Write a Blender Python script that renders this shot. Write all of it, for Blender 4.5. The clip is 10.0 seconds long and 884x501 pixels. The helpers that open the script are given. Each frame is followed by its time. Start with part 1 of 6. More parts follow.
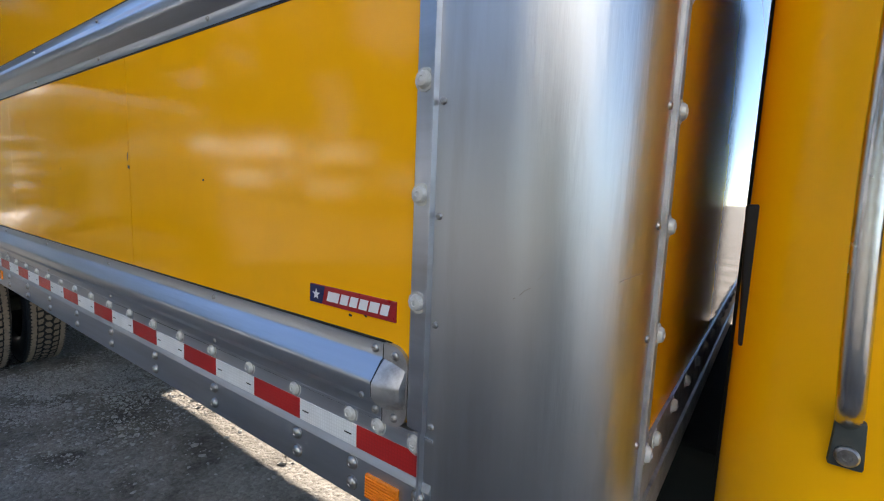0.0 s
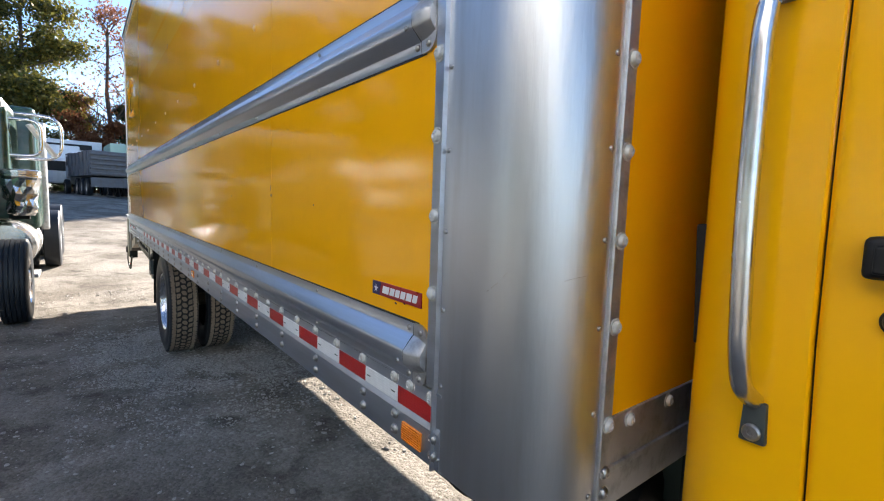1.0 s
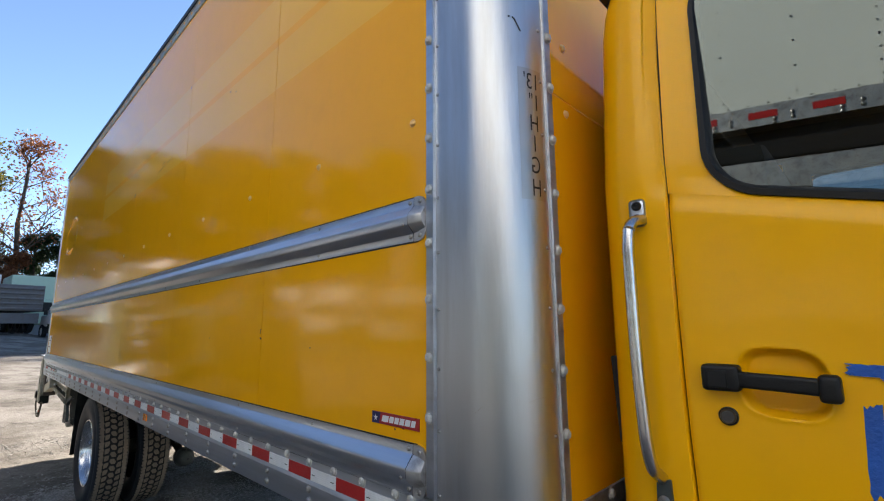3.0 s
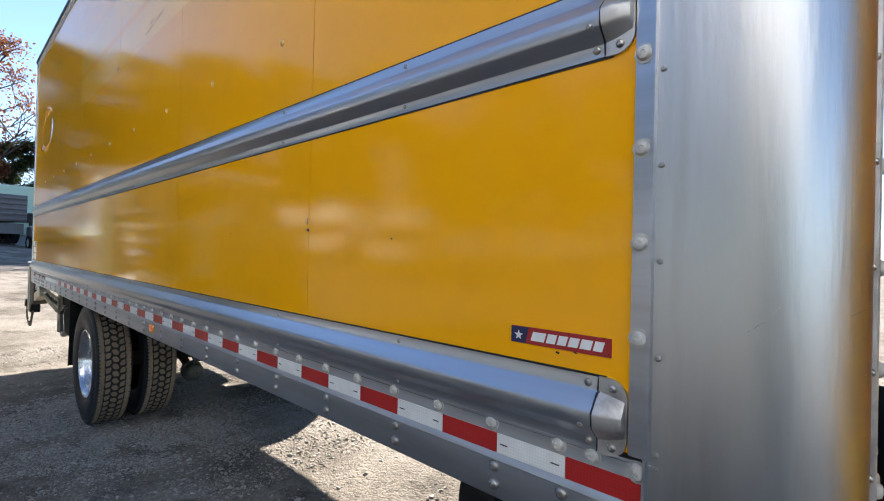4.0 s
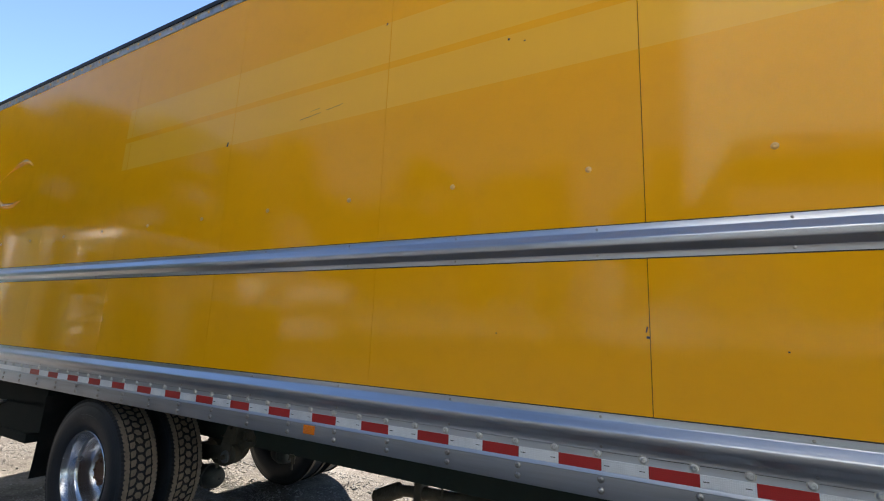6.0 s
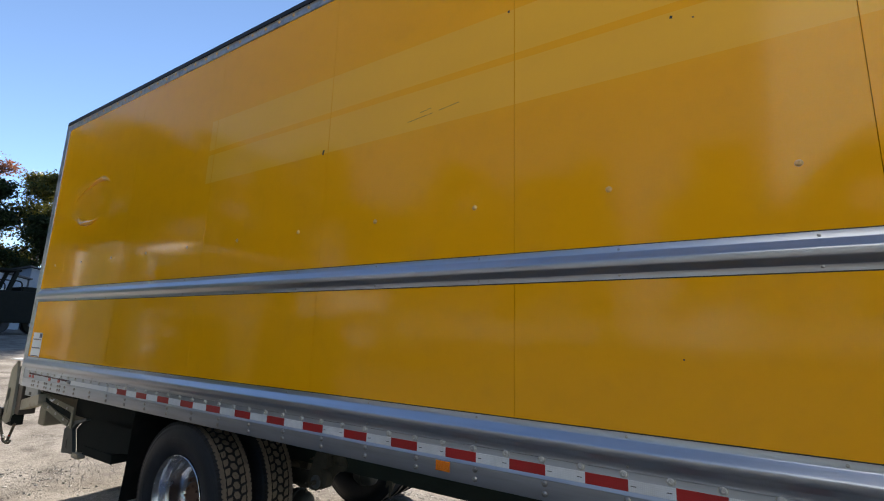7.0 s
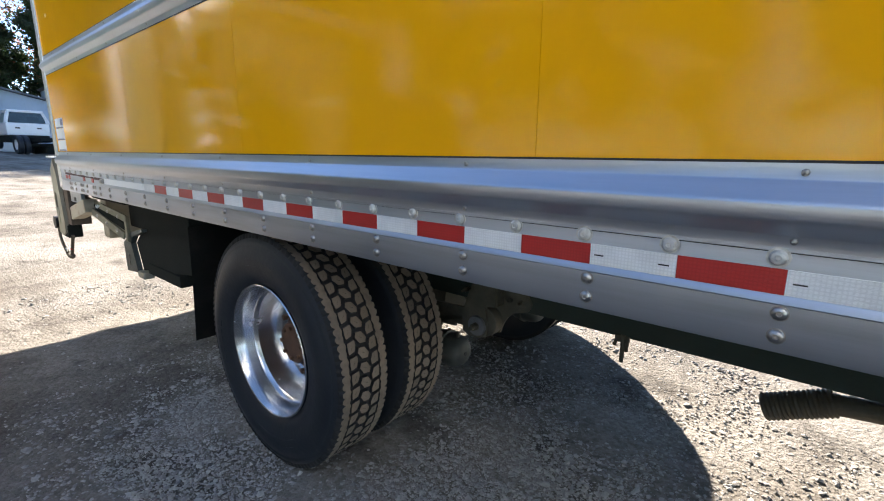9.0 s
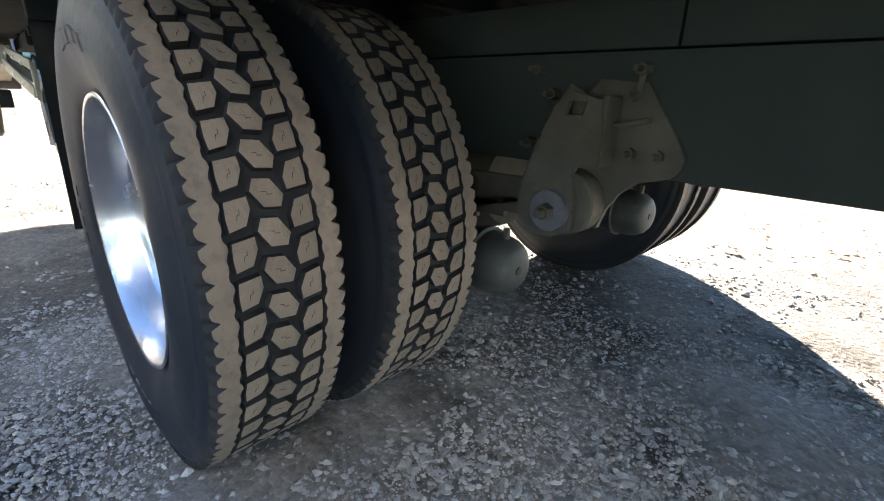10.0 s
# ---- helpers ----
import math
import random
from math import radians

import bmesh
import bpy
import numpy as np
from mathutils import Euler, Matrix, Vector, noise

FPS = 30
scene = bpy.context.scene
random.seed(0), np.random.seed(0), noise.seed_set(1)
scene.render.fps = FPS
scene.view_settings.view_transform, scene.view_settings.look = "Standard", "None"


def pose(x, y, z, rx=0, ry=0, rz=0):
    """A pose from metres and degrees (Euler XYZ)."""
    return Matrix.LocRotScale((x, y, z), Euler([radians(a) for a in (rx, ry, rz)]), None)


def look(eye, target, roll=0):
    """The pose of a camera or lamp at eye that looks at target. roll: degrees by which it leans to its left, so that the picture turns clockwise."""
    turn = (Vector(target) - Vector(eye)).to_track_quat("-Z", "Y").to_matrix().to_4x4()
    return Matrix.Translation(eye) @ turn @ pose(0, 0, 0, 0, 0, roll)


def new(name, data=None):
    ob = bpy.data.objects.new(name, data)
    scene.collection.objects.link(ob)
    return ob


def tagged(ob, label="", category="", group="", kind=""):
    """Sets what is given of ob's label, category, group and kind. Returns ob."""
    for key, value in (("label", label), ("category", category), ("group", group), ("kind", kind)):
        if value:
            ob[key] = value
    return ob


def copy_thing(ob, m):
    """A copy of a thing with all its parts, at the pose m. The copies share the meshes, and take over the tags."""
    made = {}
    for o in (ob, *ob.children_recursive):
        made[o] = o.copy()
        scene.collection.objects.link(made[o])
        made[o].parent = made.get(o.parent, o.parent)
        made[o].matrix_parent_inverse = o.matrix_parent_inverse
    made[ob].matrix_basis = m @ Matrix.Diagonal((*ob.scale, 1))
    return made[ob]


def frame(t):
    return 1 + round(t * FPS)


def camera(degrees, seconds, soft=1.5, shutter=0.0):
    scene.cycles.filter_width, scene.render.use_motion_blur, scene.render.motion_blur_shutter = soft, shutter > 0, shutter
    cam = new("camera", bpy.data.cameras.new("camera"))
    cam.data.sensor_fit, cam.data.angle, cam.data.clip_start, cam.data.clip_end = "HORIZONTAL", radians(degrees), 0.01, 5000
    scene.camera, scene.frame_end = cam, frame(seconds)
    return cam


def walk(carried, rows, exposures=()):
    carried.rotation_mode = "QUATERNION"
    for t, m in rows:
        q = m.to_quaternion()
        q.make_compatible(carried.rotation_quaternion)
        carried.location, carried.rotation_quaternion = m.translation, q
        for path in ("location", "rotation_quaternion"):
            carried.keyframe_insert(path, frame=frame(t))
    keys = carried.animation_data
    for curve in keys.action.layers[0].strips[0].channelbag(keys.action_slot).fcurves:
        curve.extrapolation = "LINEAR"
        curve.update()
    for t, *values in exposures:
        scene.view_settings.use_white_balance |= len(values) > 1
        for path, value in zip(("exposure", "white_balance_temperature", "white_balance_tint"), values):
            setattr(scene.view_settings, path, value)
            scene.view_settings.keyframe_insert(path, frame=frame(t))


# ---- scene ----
cam = camera(87.84, 10.0, soft=1.1)
PATH = [
    (0, (0.413, -0.516, 1.554), (-0.753, 1.090, 1.305), 2.31),
    (0.5, (0.599, -0.476, 1.551), (-0.905, 0.814, 1.277), 2.97),
    (1, (0.731, -0.559, 1.570), (-0.834, 0.671, 1.379), 1.95),
    (1.5, (0.868, -0.748, 1.583), (-0.629, 0.578, 1.627), 0.56),
    (2, (0.944, -0.867, 1.635), (-0.453, 0.526, 1.959), -0.39),
    (2.2, (0.970, -0.901, 1.655), (-0.389, 0.503, 2.079), -0.90),
    (3.3, (0.796, -0.879, 1.585), (-0.579, 0.562, 1.774), 0.38),
    (3.5, (0.652, -0.840, 1.523), (-0.729, 0.606, 1.582), 1.15),
    (4, (0.275, -0.781, 1.526), (-1.080, 0.689, 1.539), 1.39),
    (4.5, (-0.056, -1.059, 1.505), (-1.330, 0.482, 1.509), 0.75),
    (5, (-0.378, -1.309, 1.512), (-1.513, 0.336, 1.598), 1.06),
    (5.5, (-0.693, -1.574, 1.558), (-1.675, 0.154, 1.780), 1.63),
    (5.7, (-0.768, -1.711, 1.562), (-1.711, 0.030, 1.849), 1.89),
    (6.8, (-1.313, -1.866, 1.635), (-2.315, -0.188, 2.058), 2.17),
    (7, (-1.447, -1.850, 1.639), (-2.497, -0.188, 2.009), 1.73),
    (7.5, (-1.852, -1.817, 1.612), (-3.003, -0.190, 1.781), 0.97),
    (8, (-2.238, -1.541, 1.501), (-3.437, 0.059, 1.441), 0.46),
    (8.5, (-2.634, -1.182, 1.420), (-3.838, 0.397, 1.174), 0.80),
    (9, (-2.988, -0.845, 1.327), (-4.253, 0.648, 0.913), 0.40),
    (9.5, (-3.313, -0.428, 1.060), (-4.663, 0.913, 0.442), -0.03),
    (10, (-3.610, -0.087, 0.793), (-4.954, 1.246, 0.147), 1.84),
]
EXPOSURES = [(0.0, 2.15), (0.5, 2.22), (1.0, 2.2), (1.5, 2.05), (2.0, 1.65), (3.5, 1.8), (4.0, 2.05), (4.5, 1.95), (5.0, 1.9), (5.5, 1.85), (7.0, 1.4), (7.5, 1.45), (8.0, 1.9), (8.5, 2.2), (9.0, 2.35), (9.5, 2.65), (10.0, 3.4)]
walk(cam, [(t, look(eye, target, roll)) for t, eye, target, roll in PATH], EXPOSURES)

# world and sun
SUN = Vector((-1.43, 1.62, 1.03)).normalized()
world = bpy.data.worlds.new("sky")
scene.world = world
world.use_nodes = True
wn = world.node_tree.nodes
sky = wn.new("ShaderNodeTexSky")
sky.sky_type = "NISHITA"
sky.sun_disc = False
sky.sun_elevation = math.asin(SUN.z)
sky.sun_rotation = math.atan2(SUN.x, SUN.y)
sky.air_density, sky.dust_density, sky.ozone_density = 0.8, 0.0, 1.7
sky.altitude = 1200
wn["Background"].inputs["Strength"].default_value = 0.088
world.node_tree.links.new(sky.outputs[0], wn["Background"].inputs["Color"])
sun_data = bpy.data.lights.new("sun", "SUN")
sun_data.energy, sun_data.angle, sun_data.color = 5.9, radians(0.6), (1.0, 0.9, 0.78)
sun = new("sun", sun_data)
sun.matrix_world = look(SUN * 60, (0, 0, 0))


# materials
def material(name, base, rough=0.5, metal=0.0, vary=0.12, scale=6.0, bump=0.0, bump_scale=60.0, stretch=(1, 1, 1),
             dirt=None, dirt_amount=0.0, dirt_scale=3.0, rough_vary=0.1, spec=0.5, random_vary=0.0, coat=0.0, trans=0.0, island=0.0):
    m = bpy.data.materials.new(name)
    m.use_nodes = True
    n, l = m.node_tree.nodes, m.node_tree.links
    b = n["Principled BSDF"]
    b.inputs["Metallic"].default_value = metal
    b.inputs["Specular IOR Level"].default_value = spec
    b.inputs["Coat Weight"].default_value = coat
    b.inputs["Coat Roughness"].default_value = 0.06
    b.inputs["Transmission Weight"].default_value = trans
    co = n.new("ShaderNodeTexCoord")
    mp = n.new("ShaderNodeMapping")
    mp.inputs["Scale"].default_value = stretch
    l.new(co.outputs["Object"], mp.inputs["Vector"])
    big = n.new("ShaderNodeTexNoise")
    big.inputs["Scale"].default_value, big.inputs["Detail"].default_value = scale, 5
    l.new(mp.outputs[0], big.inputs["Vector"])
    mix = n.new("ShaderNodeMix")
    mix.data_type = "RGBA"
    mix.inputs[6].default_value = (*[c * (1 - vary) for c in base], 1)
    mix.inputs[7].default_value = (*[min(1, c * (1 + vary)) for c in base], 1)
    l.new(big.outputs["Fac"], mix.inputs[0])
    colour = mix.outputs[2]
    if dirt:
        dn = n.new("ShaderNodeTexNoise")
        dn.inputs["Scale"].default_value, dn.inputs["Detail"].default_value, dn.inputs["Roughness"].default_value = dirt_scale, 8, 0.65
        l.new(mp.outputs[0], dn.inputs["Vector"])
        rp = n.new("ShaderNodeValToRGB")
        rp.color_ramp.elements[0].position, rp.color_ramp.elements[1].position = 0.48, 0.72
        rp.color_ramp.elements[1].color = (dirt_amount, dirt_amount, dirt_amount, 1)
        l.new(dn.outputs["Fac"], rp.inputs[0])
        mx = n.new("ShaderNodeMix")
        mx.data_type = "RGBA"
        mx.inputs[7].default_value = (*dirt, 1)
        l.new(rp.outputs[0], mx.inputs[0])
        l.new(colour, mx.inputs[6])
        colour = mx.outputs[2]
    if random_vary or island:
        src = n.new("ShaderNodeObjectInfo").outputs["Random"] if random_vary else n.new("ShaderNodeNewGeometry").outputs["Random Per Island"]
        amount = random_vary or island
        mr = n.new("ShaderNodeMapRange")
        mr.inputs["To Min"].default_value, mr.inputs["To Max"].default_value = 1 - amount, 1 + amount
        l.new(src, mr.inputs["Value"])
        hs = n.new("ShaderNodeHueSaturation")
        l.new(mr.outputs[0], hs.inputs["Value"])
        l.new(colour, hs.inputs["Color"])
        colour = hs.outputs[0]
    l.new(colour, b.inputs["Base Color"])
    rr = n.new("ShaderNodeMapRange")
    rr.inputs["To Min"].default_value, rr.inputs["To Max"].default_value = max(0.01, rough - rough_vary), min(1, rough + rough_vary)
    l.new(big.outputs["Fac"], rr.inputs["Value"])
    l.new(rr.outputs[0], b.inputs["Roughness"])
    if bump:
        fine = n.new("ShaderNodeTexNoise")
        fine.inputs["Scale"].default_value, fine.inputs["Detail"].default_value = bump_scale, 6
        l.new(mp.outputs[0], fine.inputs["Vector"])
        bp = n.new("ShaderNodeBump")
        bp.inputs["Strength"].default_value, bp.inputs["Distance"].default_value = bump, 0.02
        l.new(fine.outputs["Fac"], bp.inputs["Height"])
        l.new(bp.outputs[0], b.inputs["Normal"])
    return m


YELLOW = material("yellow_panel", (0.93, 0.428, 0.004), 0.10, vary=0.05, scale=1.2, bump=0.02, bump_scale=1.6, rough_vary=0.03, spec=0.27,
                  dirt=(0.6, 0.28, 0.02), dirt_amount=0.12, dirt_scale=7)
CAB_YELLOW = material("yellow_cab_paint", (0.94, 0.46, 0.002), 0.2, vary=0.04, scale=2, bump=0.02, bump_scale=3, rough_vary=0.05, coat=0.04, spec=0.22,
                      dirt=(0.45, 0.25, 0.03), dirt_amount=0.07, dirt_scale=9)
ALU = material("brushed_aluminium", (0.53, 0.56, 0.62), 0.34, 0.95, vary=0.22, scale=9, bump=0.03, bump_scale=70, stretch=(0.12, 1, 2.2), rough_vary=0.05,
               dirt=(0.30, 0.295, 0.29), dirt_amount=0.4, dirt_scale=6)
ALU_BASE = material("weathered_rail_aluminium", (0.48, 0.515, 0.58), 0.40, 0.95, vary=0.14, scale=9, bump=0.03, bump_scale=70, stretch=(0.12, 1, 2.2), rough_vary=0.07,
                    dirt=(0.22, 0.215, 0.21), dirt_amount=0.4, dirt_scale=6)
ALU_POST = material("corner_aluminium", (0.53, 0.55, 0.585), 0.37, 1.0, vary=0.20, scale=9, bump=0.05, bump_scale=80, stretch=(1.5, 1.5, 0.16),
                    dirt=(0.36, 0.345, 0.33), dirt_amount=0.55, dirt_scale=7, rough_vary=0.10)
ALU_DULL = material("dull_aluminium", (0.52, 0.52, 0.53), 0.48, 0.9, vary=0.18, scale=14, dirt=(0.12, 0.11, 0.1), dirt_amount=0.6, dirt_scale=18, bump=0.05)
BOLT_WHITE = material("sealed_bolt", (0.55, 0.55, 0.53), 0.45, 0.2, vary=0.15, scale=40, dirt=(0.2, 0.18, 0.15), dirt_amount=0.6, dirt_scale=60)
STEEL = material("zinc_bolt", (0.42, 0.41, 0.4), 0.35, 1.0, vary=0.2, scale=60, dirt=(0.12, 0.1, 0.08), dirt_amount=0.6, dirt_scale=80)
TAPE_RED = material("red_reflective", (0.42, 0.018, 0.018), 0.35, vary=0.1, scale=30, bump=0.08, bump_scale=250)
TAPE_WHITE = material("white_reflective", (0.80, 0.82, 0.84), 0.4, 0.05, vary=0.12, scale=30, bump=0.12, bump_scale=260, dirt=(0.35, 0.34, 0.32), dirt_amount=0.4)


def lattice(m, size, low):
    """Fine prism lattice over the base colour of a reflective tape."""
    n, l = m.node_tree.nodes, m.node_tree.links
    b = n["Principled BSDF"]
    co = n.new("ShaderNodeTexCoord")
    waves = []
    for way in ("X", "Z"):
        w = n.new("ShaderNodeTexWave")
        w.bands_direction = way
        w.inputs["Scale"].default_value = 0.314 / size
        l.new(co.outputs["Object"], w.inputs["Vector"])
        waves.append(w.outputs["Fac"])
    mul = n.new("ShaderNodeMath")
    mul.operation = "MULTIPLY"
    l.new(waves[0], mul.inputs[0])
    l.new(waves[1], mul.inputs[1])
    ramp = n.new("ShaderNodeMapRange")
    ramp.inputs["From Max"].default_value = 0.35
    ramp.inputs["To Min"].default_value = low
    l.new(mul.outputs[0], ramp.inputs["Value"])
    mix = n.new("ShaderNodeMix")
    mix.data_type, mix.blend_type = "RGBA", "MULTIPLY"
    mix.inputs[0].default_value = 1.0
    l.new(b.inputs["Base Color"].links[0].from_socket, mix.inputs[6])
    l.new(ramp.outputs[0], mix.inputs[7])
    l.new(mix.outputs[2], b.inputs["Base Color"])


lattice(TAPE_WHITE, 0.0062, 0.90)
lattice(TAPE_RED, 0.0062, 0.88)
AMBER = material("amber_lens", (0.88, 0.24, 0.01), 0.2, vary=0.1, scale=80, bump=0.3, bump_scale=180, coat=0.5)
RUBBER = material("tyre_rubber", (0.015, 0.018, 0.024), 0.46, vary=0.25, scale=9, bump=0.06, bump_scale=50, dirt=(0.06, 0.058, 0.056), dirt_amount=0.16, dirt_scale=7, spec=0.28)
GROOVE = material("groove_rubber", (0.010, 0.010, 0.011), 0.8, vary=0.3, scale=20, dirt=(0.045, 0.04, 0.034), dirt_amount=0.3, dirt_scale=25)
TREAD = material("dusty_tread", (0.20, 0.157, 0.117), 0.8, vary=0.22, scale=25, bump=0.25, bump_scale=120, random_vary=0.12, dirt=(0.07, 0.06, 0.05), dirt_amount=0.5, dirt_scale=40)
RIM = material("polished_rim", (0.62, 0.62, 0.64), 0.24, 1.0, vary=0.08, scale=14, bump=0.02, bump_scale=90, dirt=(0.3, 0.27, 0.24), dirt_amount=0.4, dirt_scale=12, rough_vary=0.08)
RUST = material("rusty_hub", (0.12, 0.06, 0.035), 0.8, 0.2, vary=0.4, scale=25, bump=0.3, bump_scale=90)
WASHER = material("grey_washer", (0.16, 0.16, 0.17), 0.55, 0.4, vary=0.2, scale=30, dirt=(0.09, 0.08, 0.065), dirt_amount=0.5, dirt_scale=25)
CAN = material("dusty_grey_can", (0.055, 0.058, 0.052), 0.6, 0.2, vary=0.3, scale=14, dirt=(0.15, 0.14, 0.12), dirt_amount=0.5, dirt_scale=12)
CHASSIS = material("chassis_black", (0.013, 0.016, 0.015), 0.9, vary=0.3, scale=6, bump=0.1, bump_scale=40, dirt=(0.024, 0.022, 0.019), dirt_amount=0.3, dirt_scale=5, spec=0.15)
FRAME = material("frame_rail_paint", (0.038, 0.048, 0.041), 0.8, vary=0.3, scale=6, bump=0.1, bump_scale=40, dirt=(0.05, 0.045, 0.038), dirt_amount=0.4, dirt_scale=5, spec=0.2)
HANGER = material("dusty_casting", (0.088, 0.078, 0.060), 0.7, 0.1, vary=0.3, scale=12, bump=0.2, bump_scale=60, dirt=(0.17, 0.145, 0.105), dirt_amount=0.5, dirt_scale=9, spec=0.25)
BLACK = material("black_plastic", (0.010, 0.010, 0.011), 0.45, vary=0.2, scale=30, bump=0.06, bump_scale=200, spec=0.3)
DOOR_GAP = material("brown_door_gap", (0.030, 0.014, 0.004), 0.9, vary=0.3, scale=20)
DARK_GAP = material("dark_joint", (0.02, 0.014, 0.008), 0.9, vary=0.3, scale=20)
FLAP = material("mud_flap_rubber", (0.014, 0.015, 0.015), 0.6, vary=0.3, scale=6, dirt=(0.06, 0.055, 0.046), dirt_amount=0.3, dirt_scale=7, spec=0.2)
LIFT = material("liftgate_paint", (0.27, 0.26, 0.21), 0.6, 0.3, vary=0.3, scale=10, bump=0.1, dirt=(0.25, 0.22, 0.17), dirt_amount=0.6, dirt_scale=9)
STUD_PAINT = material("painted_stud", (0.85, 0.52, 0.17), 0.3, vary=0.1, scale=40)
LIFT_PALE = material("worn_pale_steel", (0.36, 0.33, 0.26), 0.6, 0.2, vary=0.25, scale=14, dirt=(0.12, 0.07, 0.04), dirt_amount=0.6, dirt_scale=14)
LIFT_DARK = material("dark_worn_paint", (0.045, 0.055, 0.055), 0.6, 0.1, vary=0.3, scale=10, bump=0.1, dirt=(0.12, 0.11, 0.09), dirt_amount=0.5, dirt_scale=12)
LIFT_BROWN = material("brown_worn_post", (0.085, 0.068, 0.055), 0.7, 0.1, vary=0.3, scale=10, bump=0.1, dirt=(0.15, 0.11, 0.08), dirt_amount=0.5, dirt_scale=10)
LIFT_GREY = material("pale_grey_bracket", (0.30, 0.32, 0.34), 0.5, 0.3, vary=0.2, scale=12, dirt=(0.15, 0.14, 0.12), dirt_amount=0.4, dirt_scale=12)
LIFT_BAR = material("olive_worn_steel", (0.17, 0.165, 0.12), 0.6, 0.2, vary=0.3, scale=12, bump=0.1, dirt=(0.08, 0.06, 0.04), dirt_amount=0.5, dirt_scale=14)
MAROON = material("maroon_torn_tape", (0.06, 0.022, 0.028), 0.7, vary=0.3, scale=30, bump=0.2, bump_scale=120)
CHROME = material("chrome", (0.62, 0.62, 0.63), 0.24, 1.0, vary=0.06, scale=20, bump=0.02, bump_scale=60, dirt=(0.25, 0.22, 0.2), dirt_amount=0.4, dirt_scale=25)
STICKER = material("clear_sticker", (0.47, 0.46, 0.45), 0.38, 0.95, vary=0.1, scale=20)
PAPER = material("white_sticker", (0.7, 0.72, 0.74), 0.5, vary=0.08, scale=20, dirt=(0.4, 0.38, 0.35), dirt_amount=0.3)
INK = material("black_ink", (0.012, 0.012, 0.013), 0.5, vary=0.2, scale=30)
NAVY = material("badge_navy", (0.015, 0.02, 0.09), 0.3, vary=0.1, scale=30)
BADGE_RED = material("badge_red", (0.33, 0.015, 0.02), 0.3, vary=0.1, scale=30)
BADGE_WHITE = material("badge_white", (0.75, 0.76, 0.78), 0.35, vary=0.05, scale=30)
SCRATCH = material("scratched_paint", (0.30, 0.15, 0.02), 0.6, vary=0.2, scale=30)
LOCK_DARK = material("dark_lock_steel", (0.09, 0.09, 0.095), 0.35, 0.8, vary=0.2, scale=60)
BLUE_TAPE = material("blue_masking_tape", (0.02, 0.1, 0.42), 0.7, vary=0.2, scale=30, bump=0.3, bump_scale=90)
GREEN = material("dark_green_paint", (0.018, 0.05, 0.035), 0.25, vary=0.15, scale=3, dirt=(0.12, 0.12, 0.1), dirt_amount=0.3, dirt_scale=5, coat=0.3)
WHITE = material("white_vehicle_paint", (0.75, 0.76, 0.77), 0.35, vary=0.06, scale=3, dirt=(0.45, 0.42, 0.38), dirt_amount=0.35, dirt_scale=3)
TRAILER = material("pale_trailer_paint", (0.68, 0.71, 0.71), 0.5, vary=0.05, scale=2)
GREY_BODY = material("grey_dump_body", (0.12, 0.125, 0.14), 0.6, 0.2, vary=0.2, scale=3, dirt=(0.1, 0.07, 0.05), dirt_amount=0.6, dirt_scale=4)
TANK = material("polished_tank", (0.6, 0.6, 0.6), 0.25, 1.0, vary=0.1, scale=5, dirt=(0.4, 0.38, 0.34), dirt_amount=0.5, dirt_scale=4)
# white sheet; the blue-grey of its shade is put into the colour
TARP = material("shade_toned_shed_sheet", (0.43, 0.50, 0.60), 0.6, vary=0.1, scale=2, dirt=(0.35, 0.36, 0.36), dirt_amount=0.4, dirt_scale=2)
STONE = material("gravel_stone", (0.31, 0.292, 0.268), 0.9, vary=0.25, scale=30, bump=0.3, bump_scale=80, island=0.30)
BARK = material("bark", (0.085, 0.065, 0.05), 0.9, vary=0.35, scale=8, bump=0.5, bump_scale=25, stretch=(1, 1, 0.25))
LAMP_RED = material("red_lens", (0.4, 0.01, 0.01), 0.25, vary=0.1, scale=40)
FADED = material("faded_yellow_stripe", (0.94, 0.50, 0.035), 0.10, vary=0.04, scale=3, spec=0.28, dirt=(0.8, 0.4, 0.05), dirt_amount=0.2, dirt_scale=6)
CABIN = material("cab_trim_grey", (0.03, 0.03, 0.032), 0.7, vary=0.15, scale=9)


def glass(name, tint, rough=0.0):
    m = bpy.data.materials.new(name)
    m.use_nodes = True
    n, l = m.node_tree.nodes, m.node_tree.links
    clear, shine, mix, fr = n.new("ShaderNodeBsdfTransparent"), n.new("ShaderNodeBsdfGlossy"), n.new("ShaderNodeMixShader"), n.new("ShaderNodeFresnel")
    clear.inputs["Color"].default_value = (*tint, 1)
    shine.inputs["Roughness"].default_value = rough
    shine.inputs["Color"].default_value = (0.78, 0.88, 0.84, 1)
    fr.inputs["IOR"].default_value = 2.0
    l.new(fr.outputs[0], mix.inputs[0])
    l.new(clear.outputs[0], mix.inputs[1])
    l.new(shine.outputs[0], mix.inputs[2])
    l.new(mix.outputs[0], n["Material Output"].inputs["Surface"])
    return m


GLASS = glass("tinted_window_glass", (0.30, 0.34, 0.34))


